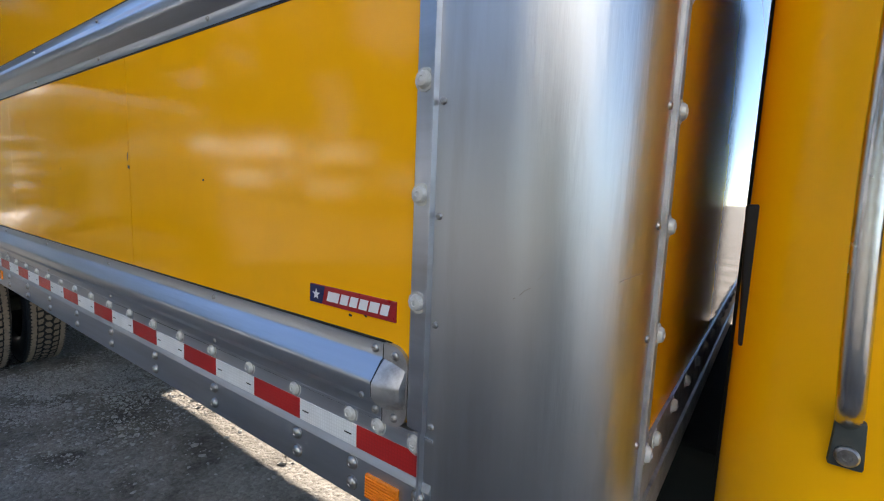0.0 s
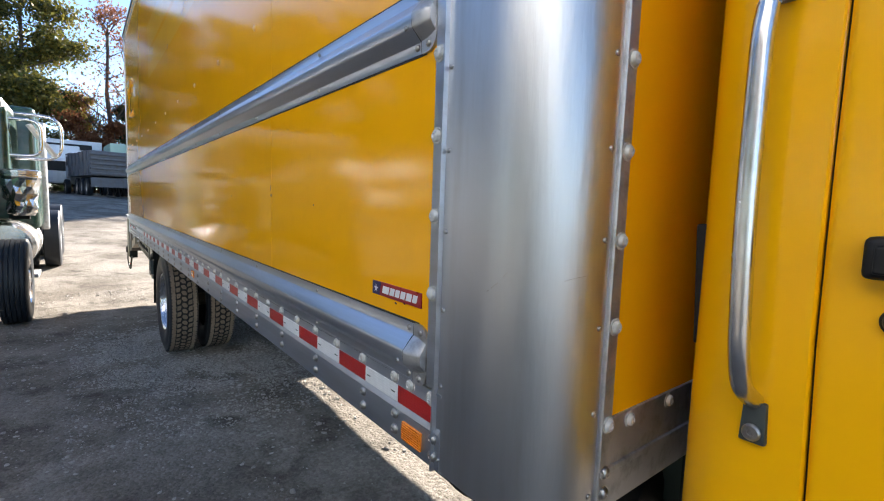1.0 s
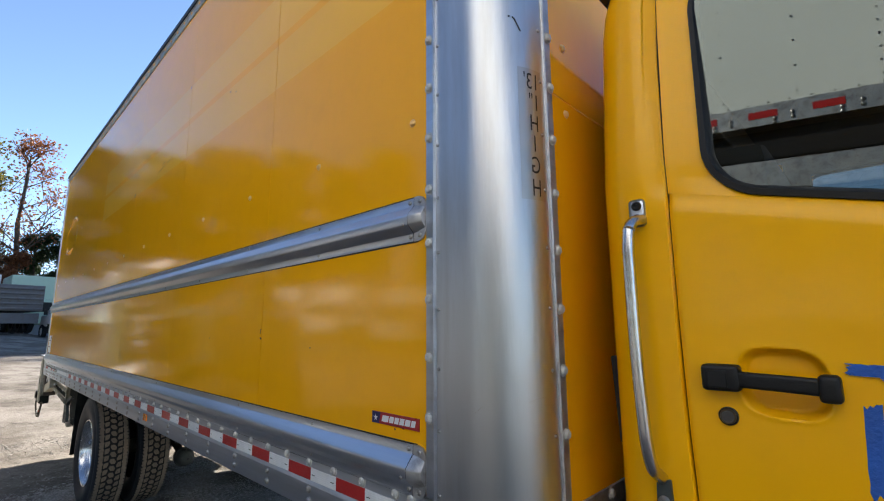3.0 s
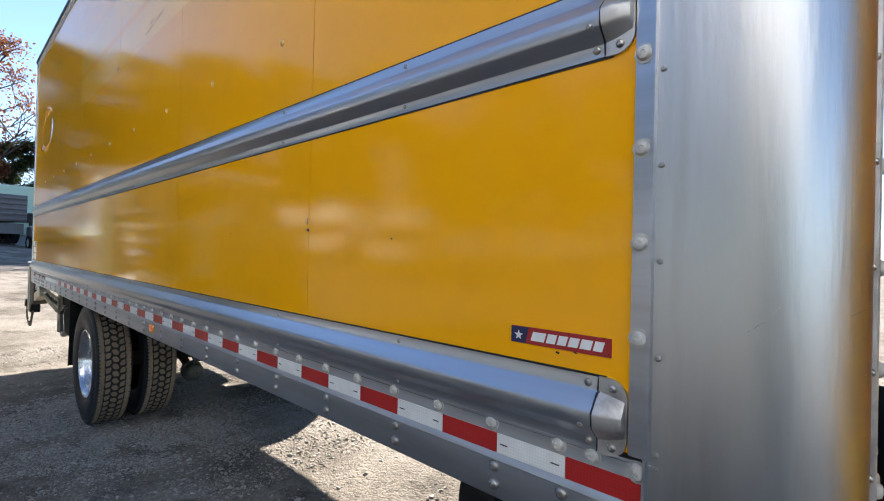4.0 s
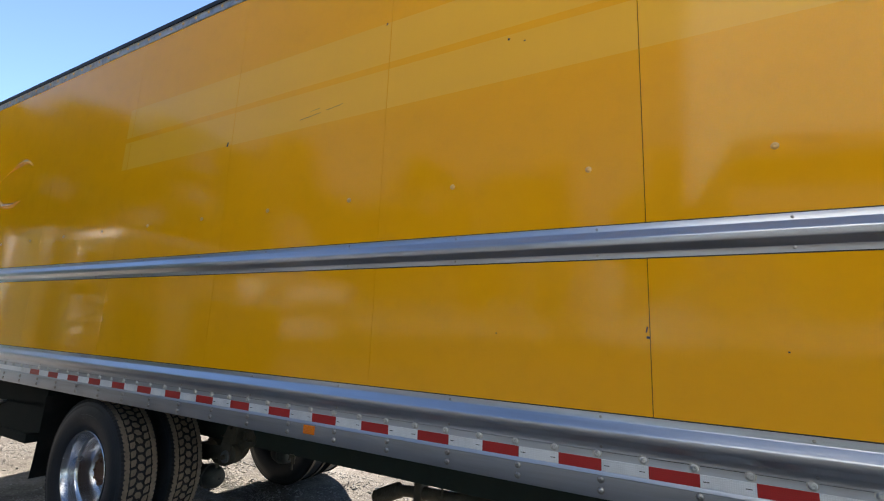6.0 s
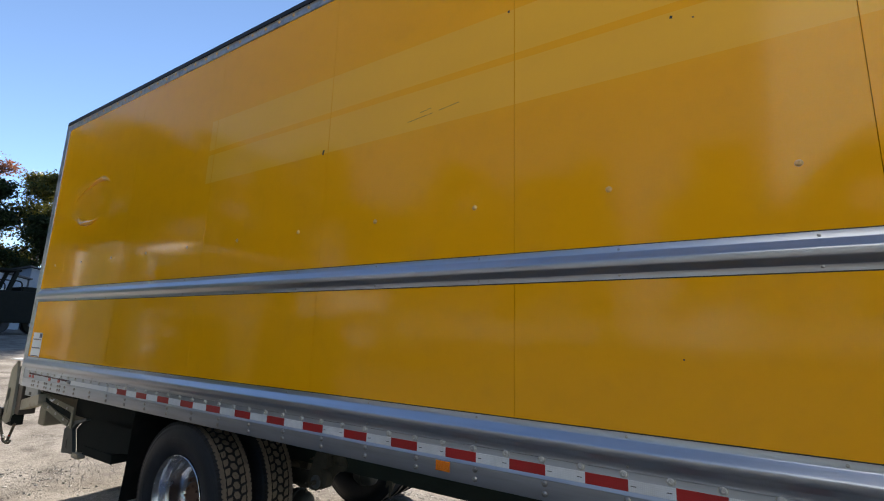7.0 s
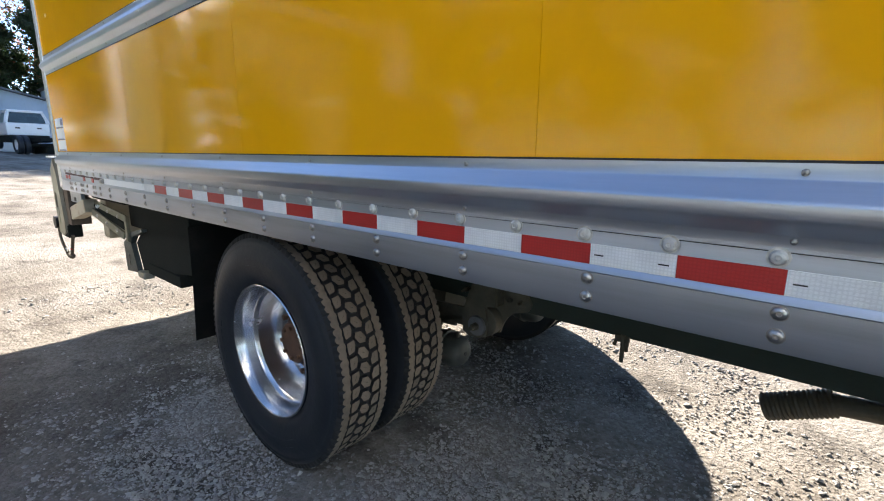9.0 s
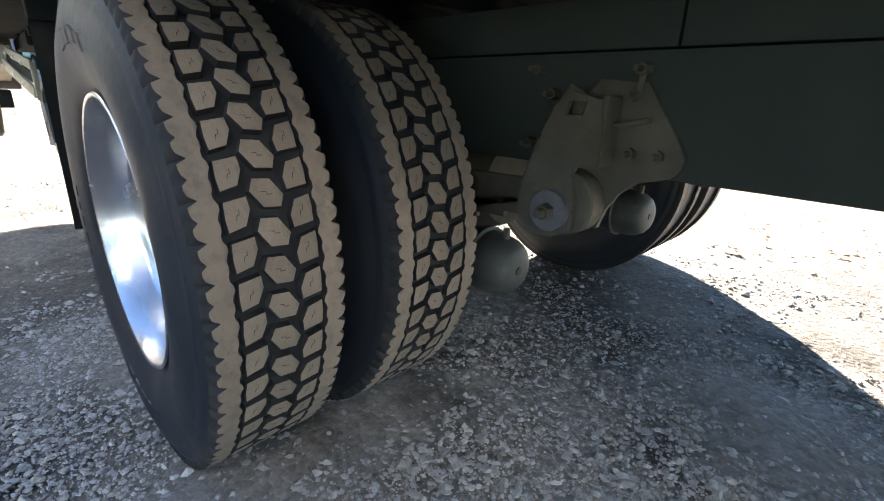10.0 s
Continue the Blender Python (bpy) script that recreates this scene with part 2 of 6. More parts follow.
def grime(name, centre, reach):
    """A thin dark greasy film that fades out from a point and breaks up into smears."""
    m = bpy.data.materials.new(name)
    m.use_nodes = True
    n, l = m.node_tree.nodes, m.node_tree.links
    co, sub, ln, fade, ns, mul, clear, mix = (n.new(k) for k in ("ShaderNodeTexCoord", "ShaderNodeVectorMath", "ShaderNodeVectorMath", "ShaderNodeMapRange", "ShaderNodeTexNoise", "ShaderNodeMath", "ShaderNodeBsdfTransparent", "ShaderNodeMixShader"))
    sub.operation, ln.operation, mul.operation = "SUBTRACT", "LENGTH", "MULTIPLY"
    sub.inputs[1].default_value = centre
    l.new(co.outputs["Object"], sub.inputs[0])
    l.new(sub.outputs[0], ln.inputs[0])
    fade.inputs["From Min"].default_value, fade.inputs["From Max"].default_value = 0.008, reach
    fade.inputs["To Min"].default_value, fade.inputs["To Max"].default_value = 0.85, 0.0
    l.new(ln.outputs["Value"], fade.inputs["Value"])
    ns.inputs["Scale"].default_value, ns.inputs["Detail"].default_value = 45, 4
    l.new(co.outputs["Object"], ns.inputs["Vector"])
    l.new(fade.outputs[0], mul.inputs[0])
    l.new(ns.outputs["Fac"], mul.inputs[1])
    l.new(mul.outputs[0], mix.inputs[0])
    b = n["Principled BSDF"]
    b.inputs["Base Color"].default_value, b.inputs["Roughness"].default_value = (0.05, 0.035, 0.012, 1), 0.5
    l.new(clear.outputs[0], mix.inputs[1])
    l.new(b.outputs[0], mix.inputs[2])
    l.new(mix.outputs[0], n["Material Output"].inputs["Surface"])
    return m


GRIME = grime("greasy_smudge", (0.652, 0.212, 1.434), 0.046)
CAR_GLASS = glass("car_glass", (0.22, 0.25, 0.25))


def leaf_material(name, a, b):
    m = bpy.data.materials.new(name)
    m.use_nodes = True
    n, l = m.node_tree.nodes, m.node_tree.links
    geo, ramp = n.new("ShaderNodeNewGeometry"), n.new("ShaderNodeMix")
    ramp.data_type = "RGBA"
    ramp.inputs[6].default_value, ramp.inputs[7].default_value = (*a, 1), (*b, 1)
    l.new(geo.outputs["Random Per Island"], ramp.inputs[0])
    diff, tl, mix = n["Principled BSDF"], n.new("ShaderNodeBsdfTranslucent"), n.new("ShaderNodeMixShader")
    diff.inputs["Roughness"].default_value = 0.55
    l.new(ramp.outputs[2], diff.inputs["Base Color"])
    l.new(ramp.outputs[2], tl.inputs["Color"])
    mix.inputs[0].default_value = 0.4
    l.new(diff.outputs[0], mix.inputs[1])
    l.new(tl.outputs[0], mix.inputs[2])
    l.new(mix.outputs[0], n["Material Output"].inputs["Surface"])
    return m


LEAF_GREEN = leaf_material("oak_leaves", (0.035, 0.055, 0.012), (0.20, 0.17, 0.03))
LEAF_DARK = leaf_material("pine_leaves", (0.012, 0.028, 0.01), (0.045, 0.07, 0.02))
LEAF_GOLD = leaf_material("gold_leaves", (0.16, 0.13, 0.02), (0.3, 0.22, 0.035))
LEAF_RUST = leaf_material("rust_leaves", (0.14, 0.05, 0.02), (0.3, 0.12, 0.05))


def ground_material():
    m = bpy.data.materials.new("packed_gravel")
    m.use_nodes = True
    n, l = m.node_tree.nodes, m.node_tree.links
    b = n["Principled BSDF"]
    b.inputs["Roughness"].default_value = 0.95
    b.inputs["Specular IOR Level"].default_value = 0.2
    co = n.new("ShaderNodeTexCoord")

    def tex(kind, scale, detail=6, rough=0.6):
        t = n.new(kind)
        t.inputs["Scale"].default_value = scale
        if kind == "ShaderNodeTexNoise":
            t.inputs["Detail"].default_value, t.inputs["Roughness"].default_value = detail, rough
        l.new(co.outputs["Object"], t.inputs["Vector"])
        return t

    def ramp(src, p0, p1, c0=(0, 0, 0), c1=(1, 1, 1)):
        r = n.new("ShaderNodeValToRGB")
        r.color_ramp.elements[0].position, r.color_ramp.elements[1].position = p0, p1
        r.color_ramp.elements[0].color, r.color_ramp.elements[1].color = (*c0, 1), (*c1, 1)
        l.new(src, r.inputs[0])
        return r.outputs[0]

    def mixed(fac, a, c, mode="MIX"):
        x = n.new("ShaderNodeMix")
        x.data_type, x.blend_type = "RGBA", mode
        for src, slot in ((fac, 0), (a, 6), (c, 7)):
            if isinstance(src, (float, int)):
                x.inputs[slot].default_value = src
            elif isinstance(src, tuple):
                x.inputs[slot].default_value = (*src, 1)
            else:
                l.new(src, x.inputs[slot])
        return x.outputs[2]

    patches = ramp(tex("ShaderNodeTexNoise", 0.9, 8, 0.6).outputs["Fac"], 0.38, 0.62)
    stains = ramp(tex("ShaderNodeTexNoise", 2.3, 8, 0.7).outputs["Fac"], 0.5, 0.68)
    speck = ramp(tex("ShaderNodeTexNoise", 55, 6, 0.75).outputs["Fac"], 0.35, 0.68)
    vor = tex("ShaderNodeTexVoronoi", 48)
    pebble = n.new("ShaderNodeSeparateColor")
    l.new(vor.outputs["Color"], pebble.inputs[0])
    base = mixed(patches, (0.185, 0.164, 0.140), (0.335, 0.312, 0.280))
    base = mixed(stains, base, (0.100, 0.088, 0.075))
    base = mixed(0.75, base, mixed(speck, (0.55, 0.53, 0.5), (1.0, 1.0, 1.0)), "MULTIPLY")
    base = mixed(0.5, base, mixed(pebble.outputs[0], (0.6, 0.58, 0.56), (1.25, 1.25, 1.25)), "MULTIPLY")
    l.new(base, b.inputs["Base Color"])
    bump1, bump2 = n.new("ShaderNodeBump"), n.new("ShaderNodeBump")
    bump1.inputs["Strength"].default_value, bump1.inputs["Distance"].default_value = 0.6, 0.010
    bump2.inputs["Strength"].default_value, bump2.inputs["Distance"].default_value = 0.6, 0.030
    inv = n.new("ShaderNodeMath")
    inv.operation, inv.inputs[0].default_value = "SUBTRACT", 1.0
    l.new(vor.outputs["Distance"], inv.inputs[1])
    l.new(inv.outputs[0], bump1.inputs["Height"])
    l.new(tex("ShaderNodeTexNoise", 22, 8, 0.75).outputs["Fac"], bump2.inputs["Height"])
    l.new(bump1.outputs[0], bump2.inputs["Normal"])
    l.new(bump2.outputs[0], b.inputs["Normal"])
    return m


GROUND = ground_material()

# mesh helpers
PLACE = {}
# offset of the group of parts that is being built
SHIFT = Matrix()


def part(name, bm, mat, parent=None, label="", smooth=False):
    """A bmesh in world coordinates as one mesh object under parent."""
    me = bpy.data.meshes.new(name)
    bm.transform(SHIFT)
    bmesh.ops.recalc_face_normals(bm, faces=bm.faces)
    bm.to_mesh(me)
    bm.free()
    return piece(name, me, mat, parent, Matrix(), label, smooth)


def piece(name, me, mat, parent, m, label="", smooth=False):
    if not me.materials:
        me.materials.append(mat)
        if smooth:
            me.polygons.foreach_set("use_smooth", [True] * len(me.polygons))
            me.set_sharp_from_angle(angle=radians(38))
    ob = new(name, me)
    if parent:
        ob.parent = parent
        ob.matrix_parent_inverse = PLACE.get(parent.name, Matrix()).inverted()
    ob.matrix_basis = m
    PLACE[ob.name] = m
    if label:
        tagged(ob, label)
    return ob


def thing(name, at, label, category, group=""):
    ob = new(name)
    ob.empty_display_size = 0.2
    ob.location = at
    PLACE[ob.name] = Matrix.Translation(at)
    return tagged(ob, label, category, group)


def bevelled(bm, width, segments=2):
    if width:
        bmesh.ops.bevel(bm, geom=list(bm.edges), offset=width, segments=segments, affect="EDGES", profile=0.6)
    return bm


def block(x0, x1, y0, y1, z0, z1, bevel=0.004, bm=None, turn=None, segments=2):
    own = bmesh.new()
    bmesh.ops.create_cube(own, size=1)
    c = Vector(((x0 + x1) / 2, (y0 + y1) / 2, (z0 + z1) / 2))
    own.transform(Matrix.Diagonal((x1 - x0, y1 - y0, z1 - z0, 1)))
    bevelled(own, bevel, segments)
    own.transform(Matrix.Translation(c) @ (turn or Matrix()))
    return merged(bm, own)


def merged(bm, own):
    if bm is None:
        return own
    me = bpy.data.meshes.new("scratch")
    own.to_mesh(me)
    own.free()
    bm.from_mesh(me)
    bpy.data.meshes.remove(me)
    return bm


def rod(p, q, r, r2=None, seg=14, bm=None, caps=True):
    p, q = Vector(p), Vector(q)
    own = bmesh.new()
    bmesh.ops.create_cone(own, cap_ends=caps, segments=seg, radius1=r, radius2=r if r2 is None else r2, depth=(q - p).length)
    own.transform(Matrix.Translation((p + q) / 2) @ (q - p).to_track_quat("Z", "Y").to_matrix().to_4x4())
    return merged(bm, own)


def beam(p, q, w, h, bevel=0.004, bm=None):
    """A bar of rectangular section from p to q."""
    p, q = Vector(p), Vector(q)
    own = block(-w / 2, w / 2, -h / 2, h / 2, -(q - p).length / 2, (q - p).length / 2, bevel)
    own.transform(Matrix.Translation((p + q) / 2) @ (q - p).to_track_quat("Z", "Y").to_matrix().to_4x4())
    return merged(bm, own)


def tube(points, r, seg=14, bm=None):
    """A round bar through the points, with rounded bends."""
    pts = [Vector(p) for p in points]
    path = [pts[0]]
    for a, b, c in zip(pts, pts[1:], pts[2:]):
        d = min((b - a).length, (c - b).length) * 0.45
        s, e = b + (a - b).normalized() * d, b + (c - b).normalized() * d
        path += [s.lerp(b, k).lerp(b.lerp(e, k), k) for k in (0, 0.2, 0.4, 0.6, 0.8, 1)]
    path.append(pts[-1])
    own = bm if bm is not None else bmesh.new()
    rings = []
    up = Vector((0.13, 0.31, 0.94))
    for i, p in enumerate(path):
        t = (path[min(i + 1, len(path) - 1)] - path[max(i - 1, 0)]).normalized()
        u = t.cross(up).normalized()
        v = t.cross(u)
        rings.append([own.verts.new(p + r * (math.cos(a) * u + math.sin(a) * v)) for a in [2 * math.pi * k / seg for k in range(seg)]])
    for a, b in zip(rings, rings[1:]):
        for k in range(seg):
            own.faces.new((a[k], a[(k + 1) % seg], b[(k + 1) % seg], b[k]))
    own.faces.new(rings[0])
    own.faces.new(rings[-1])
    return own


def revolve(profile, centre, axis="Y", seg=64, bm=None):
    """A ring or disc from (radius, along) pairs round an axis through centre."""
    own = bm if bm is not None else bmesh.new()
    c = Vector(centre)
    rings = []
    for r, a in profile:
        ring = []
        for k in range(seg):
            w = 2 * math.pi * k / seg
            v = Vector((r * math.cos(w), a, r * math.sin(w))) if axis == "Y" else Vector((a, r * math.cos(w), r * math.sin(w)))
            ring.append(own.verts.new(c + v))
        rings.append(ring)
    for a, b in zip(rings, rings[1:]):
        for k in range(seg):
            own.faces.new((a[k], a[(k + 1) % seg], b[(k + 1) % seg], b[k]))
    return own


def extrude_x(profile, x0, x1, steps=1, closed=True, wobble=0.0):
    """A profile of (y, z) pairs drawn along x."""
    bm = bmesh.new()
    rows = []
    for i in range(steps + 1):
        x = x0 + (x1 - x0) * i / steps
        w = wobble * noise.noise((x * 1.7, 3.1, 0.4))
        rows.append([bm.verts.new((x, y + w, z)) for y, z in profile])
    n = len(profile)
    for a, b in zip(rows, rows[1:]):
        for k in range(n if closed else n - 1):
            bm.faces.new((a[k], a[(k + 1) % n], b[(k + 1) % n], b[k]))
    if closed:
        bm.faces.new(rows[0])
        bm.faces.new(rows[-1])
    return bm


def dome_mesh(name, r, h, seg=12, washer=0.0):
    """A bolt head that stands along +z."""
    bm = bmesh.new()
    prof = ([(washer, 0.0), (washer, h * 0.18), (r, h * 0.2)] if washer else [(r, 0.0)]) + [(r * 0.97, h * 0.45), (r * 0.75, h * 0.85), (r * 0.35, h), (r * 0.28, h * 0.86)]
    rings = [[bm.verts.new((q * math.cos(2 * math.pi * k / seg), q * math.sin(2 * math.pi * k / seg), z)) for k in range(seg)] for q, z in prof]
    for a, b in zip(rings, rings[1:]):
        for k in range(seg):
            bm.faces.new((a[k], a[(k + 1) % seg], b[(k + 1) % seg], b[k]))
    bm.faces.new(rings[-1])
    me = bpy.data.meshes.new(name)
    bmesh.ops.recalc_face_normals(bm, faces=bm.faces)
    bm.to_mesh(me)
    bm.free()
    return me


# the bolt heads face -y (the side of the truck) or +x (its front wall)
FACE_SIDE, FACE_FRONT = Matrix.Rotation(radians(90), 4, "X"), Matrix.Rotation(radians(90), 4, "Y")


def slope(x, y):
    """Height of the yard: level under the truck, rising to the back of the yard."""
    s = max(0.0, -6.8 - x)
    rise = (s - 1.2 * (1 - math.exp(-s / 1.2)))
    if s > 24:
        rise = 22.8 + 0.2 * (s - 24)
    rise *= 0.066 - 0.016 * min(1, max(0, y / 4))
    return rise - 0.02 + 0.022 * noise.noise((x * 0.7, y * 0.7, 2.0)) * min(1, max(0, (abs(y - 0.4) + abs(x + 4.7)) * 0.6 - 0.4))


# the ground
def make_ground():
    def axis(lo, hi, step, far):
        near = list(np.arange(lo, hi + step / 2, step))
        out, d = [], step
        a = lo
        while a > -far:
            d *= 1.22
            a -= d
            out.append(a)
        right, d, a = [], step, hi
        while a < far:
            d *= 1.22
            a += d
            right.append(a)
        return out[::-1] + near + right
    xs, ys = axis(-9.0, 1.5, 0.09, 600), axis(-2.6, 4.2, 0.09, 600)
    verts = []
    for x in xs:
        for y in ys:
            near = math.exp(-((x + 4) / 9) ** 2 - (y / 7) ** 2)
            z = slope(x, y) - 0.012 + near * (0.010 * noise.noise((x * 2.6, y * 2.6, 0)) + 0.006 * noise.noise((x * 7, y * 7, 5)))
            verts.append((x, y, z))
    n = len(ys)
    faces = [(i * n + j, (i + 1) * n + j, (i + 1) * n + j + 1, i * n + j + 1) for i in range(len(xs) - 1) for j in range(n - 1)]
    me = bpy.data.meshes.new("ground")
    me.from_pydata(verts, [], faces)
    tagged(piece("ground", me, GROUND, None, Matrix(), "packed grey-brown dirt and gravel yard ground", True), category="ground", kind="structure")


make_ground()


def make_gravel():
    rng = np.random.default_rng(5)
    base = bmesh.new()
    bmesh.ops.create_icosphere(base, subdivisions=1, radius=1)
    bv = np.array([v.co[:] for v in base.verts])
    bf = np.array([[v.index for v in f.verts] for f in base.faces])
    base.free()
    verts, faces = [], []
    k = 0
    for n in range(190000):
        if n < 34000:
            x, y, keep, r = rng.uniform(-8.5, 0.3), rng.uniform(-2.2, 4.5), 0.10, min(0.020, 0.0035 + rng.exponential(0.0033))
        elif n < 110000:
            x, y, keep, r = rng.uniform(-6.2, -2.6), rng.uniform(-0.7, 2.6), 0.12, min(0.014, 0.0025 + rng.exponential(0.0026))
        else:
            x, y, keep, r = rng.uniform(-5.6, -3.4), rng.uniform(-0.5, 1.7), 0.30, min(0.012, 0.0018 + rng.exponential(0.0019))
        cluster = noise.noise((x * 0.8, y * 0.8, 9.0)) * 0.5 + 0.5
        if rng.random() > keep + 1.5 * cluster ** 3:
            continue
        a = rng.uniform(0, 6.28)
        v = bv * (1 + 0.25 * rng.standard_normal((len(bv), 1))) * np.array((rng.uniform(0.8, 1.4), rng.uniform(0.7, 1.2), rng.uniform(0.45, 0.8))) * r
        c, s = math.cos(a), math.sin(a)
        v = np.stack((v[:, 0] * c - v[:, 1] * s + x, v[:, 0] * s + v[:, 1] * c + y, v[:, 2] + slope(x, y) - 0.012 + r * 0.02), 1)
        verts.append(v)
        faces.append(bf + k)
        k += len(bv)
    me = bpy.data.meshes.new("gravel")
    me.from_pydata(np.concatenate(verts).tolist(), [], np.concatenate(faces).tolist())
    tagged(piece("gravel", me, STONE, None, Matrix()), "loose pale gravel stones strewn over the dirt yard", "gravel", kind="stuff")


make_gravel()

# ---- the box truck
REAR, NOSE, FAR, ROOF = -7.66, 0.276, 2.59, 3.865
TOP = ROOF - 0.06
truck = thing("box_truck", (-4.7, 1.25, 0), "yellow box truck with aluminium rails parked on gravel", "truck")

STUD = dome_mesh("panel_stud", 0.011, 0.007, washer=0.013)
DOME = dome_mesh("domed_bolt", 0.0125, 0.010, washer=0.0165)
RIVET = dome_mesh("rivet", 0.0055, 0.004, seg=8)
SCREW = dome_mesh("screw_head", 0.0075, 0.005, seg=10)
HEAD = dome_mesh("bolt_head", 0.0115, 0.008, washer=0.013)


def bolts(name, mesh, mat, parent, places, face=FACE_SIDE):
    for p in places:
        piece(name, mesh, mat, parent, Matrix.Translation(p) @ face @ Matrix.Rotation(p[0] * 37 + p[2] * 19, 4, "Z"), smooth=True)


def panel_bow(x, z):
    return 0.0006 * math.sin(x * 2.1 + z) + 0.0012 * noise.noise((x * 0.8, z * 0.8, 4))


def near_wall():
    wall = part("side_wall", block(REAR + 0.04, 0.0, 0.012, 0.035, 1.03, ROOF - 0.02, 0), DARK_GAP, truck, "dark core of the side wall")
    edges = [0.013, -1.018, -2.238, -3.458, -4.678, -5.898, -7.118, REAR + 0.03]
    for b, a in zip(edges, edges[1:]):
        # each panel is slightly bowed, with one old dent near the rear
        bm = bmesh.new()
        nx, nz = (44, 90) if -7.2 < a < -5.9 or a < -7.2 else (14, 30)
        g, h = (0.0012 if a == edges[1] else 0.0006), (0.0012 if b == edges[1] else 0.0006)
        grid = []
        for i in range(nx + 1):
            col = []
            for j in range(nz + 1):
                x, z = a + g + (b - a - g - h) * i / nx, 1.20 + (TOP - 0.005 - 1.20) * j / nz
                y = panel_bow(x, z)
                d, w = math.hypot((x + 6.74) / 0.40, (z - 2.84) / 0.21), math.atan2(z - 2.84, x + 6.74)
                y += 0.007 / (1 + math.exp((d - 1) * 8)) - 0.003 * math.exp(-((d - 1.05) / 0.16) ** 2) * (0.15 + 0.85 * math.sin(w + 0.3) ** 2)
                col.append(bm.verts.new((x, y, z)))
            grid.append(col)
        for i in range(nx):
            for j in range(nz):
                bm.faces.new((grid[i][j], grid[i + 1][j], grid[i + 1][j + 1], grid[i][j + 1]))
        ret = bmesh.ops.extrude_edge_only(bm, edges=[e for e in bm.edges if e.is_boundary])
        for v in ret["geom"]:
            if isinstance(v, bmesh.types.BMVert):
                v.co.y = 0.013
        part("panel", bm, YELLOW, wall, smooth=True)
    # sharp creases that bound the dent
    for arc, fat in (([(-7.15, 2.87), (-7.02, 2.935), (-6.81, 3.012), (-6.65, 3.052), (-6.54, 3.062), (-6.45, 3.04), (-6.36, 2.99)], (0.001, 0.004, 0.010, 0.034, 0.040, 0.022, 0.002)),
                     ([(-6.98, 2.722), (-6.91, 2.66), (-6.83, 2.632), (-6.73, 2.634), (-6.63, 2.63), (-6.55, 2.65), (-6.48, 2.668)], (0.002, 0.026, 0.042, 0.046, 0.040, 0.016, 0.002))):
        crease = bmesh.new()
        cols = []
        for (px, pz), h in zip(arc, fat):
            cols.append([crease.verts.new((px, -0.0005 - dy * h, pz + dz * h)) for dz, dy in ((-0.62, -0.2), (-0.5, 0.20), (-0.36, 0.52), (-0.2, 0.62), (0.0, 0.56), (0.25, 0.32), (0.5, 0.06), (0.62, -0.2))])
        for p, q in zip(cols, cols[1:]):
            for k in range(7):
                crease.faces.new((p[k], p[k + 1], q[k + 1], q[k]))
        part("dent_crease", crease, YELLOW, wall, "bright creased edge of a dent", True)
    bolts("stud", STUD, STUD_PAINT, wall, [(-0.075, 0.0, 2.247)] + [(-0.61 * k, 0.0, 2.243) for k in range(1, 13)])
    # chipped paint at the first seam and a few dark nicks
    bm = bmesh.new()
    for x, z, w, h in ((-1.028, 1.618, 0.005, 0.022), (-1.024, 1.590, 0.012, 0.009)):
        block(x - w / 2, x + w / 2, -0.0012, 0.004, z - h / 2, z + h / 2, 0.001, bm, Matrix.Rotation(0.2, 4, "Y"))
    part("paint_chip", bm, INK, wall, "black chip in the paint")
    for x, z, w, h, a in ((-3.498, 2.729, 0.012, 0.03, 0.3), (-0.622, 1.561, 0.006, 0.005, 0), (-1.566, 2.923, 0.010, 0.012, 0.3), (-2.268, 3.221, 0.010, 0.014, 0.2), (-1.49, 2.895, 0.008, 0.006, 0.4), (-1.6, 1.585, 0.006, 0.006, 0), (-0.145, 1.346, 0.007, 0.004, 0.2), (-0.11, 1.352, 0.008, 0.003, 0.5), (-0.16, 1.36, 0.004, 0.004, 0)):
        part("nick", block(x - w / 2, x + w / 2, -0.0012, 0.004, z - h / 2, z + h / 2, 0.001, None, Matrix.Rotation(a, 4, "Y")), INK, wall)
    scratch = bmesh.new()
    beam((-2.86, -0.0010, 2.775), (-2.70, -0.0010, 2.792), 0.0012, 0.002, 0, scratch)
    beam((-2.66, -0.0010, 2.797), (-2.54, -0.0010, 2.812), 0.0012, 0.0025, 0, scratch)
    beam((-2.78, -0.0012, 2.812), (-2.71, -0.0012, 2.822), 0.0012, 0.002, 0, scratch)
    part("scratch", scratch, SCRATCH, wall, "short thin scratch in the yellow paint")
    # ghosts of removed stripes
    for z0, z1 in ((2.72, 2.945), (2.985, 3.225)):
        for b, a in zip(edges[0:5], edges[1:6]):
            xa, xb = max(a + 0.003, -4.75), b - 0.003 if b < 0 else -0.03
            bm = bmesh.new()
            cols = [[bm.verts.new((xa + (xb - xa) * i / 16, panel_bow(xa + (xb - xa) * i / 16, z0 + (z1 - z0) * j / 4) - 0.0004, z0 + (z1 - z0) * j / 4)) for j in range(5)] for i in range(17)]
            for p, q in zip(cols, cols[1:]):
                for j in range(4):
                    bm.faces.new((p[j], q[j], q[j + 1], p[j + 1]))
            part("faded_stripe", bm, FADED, wall, "paler faded stripe on the panel", True)
    return wall


side = near_wall()


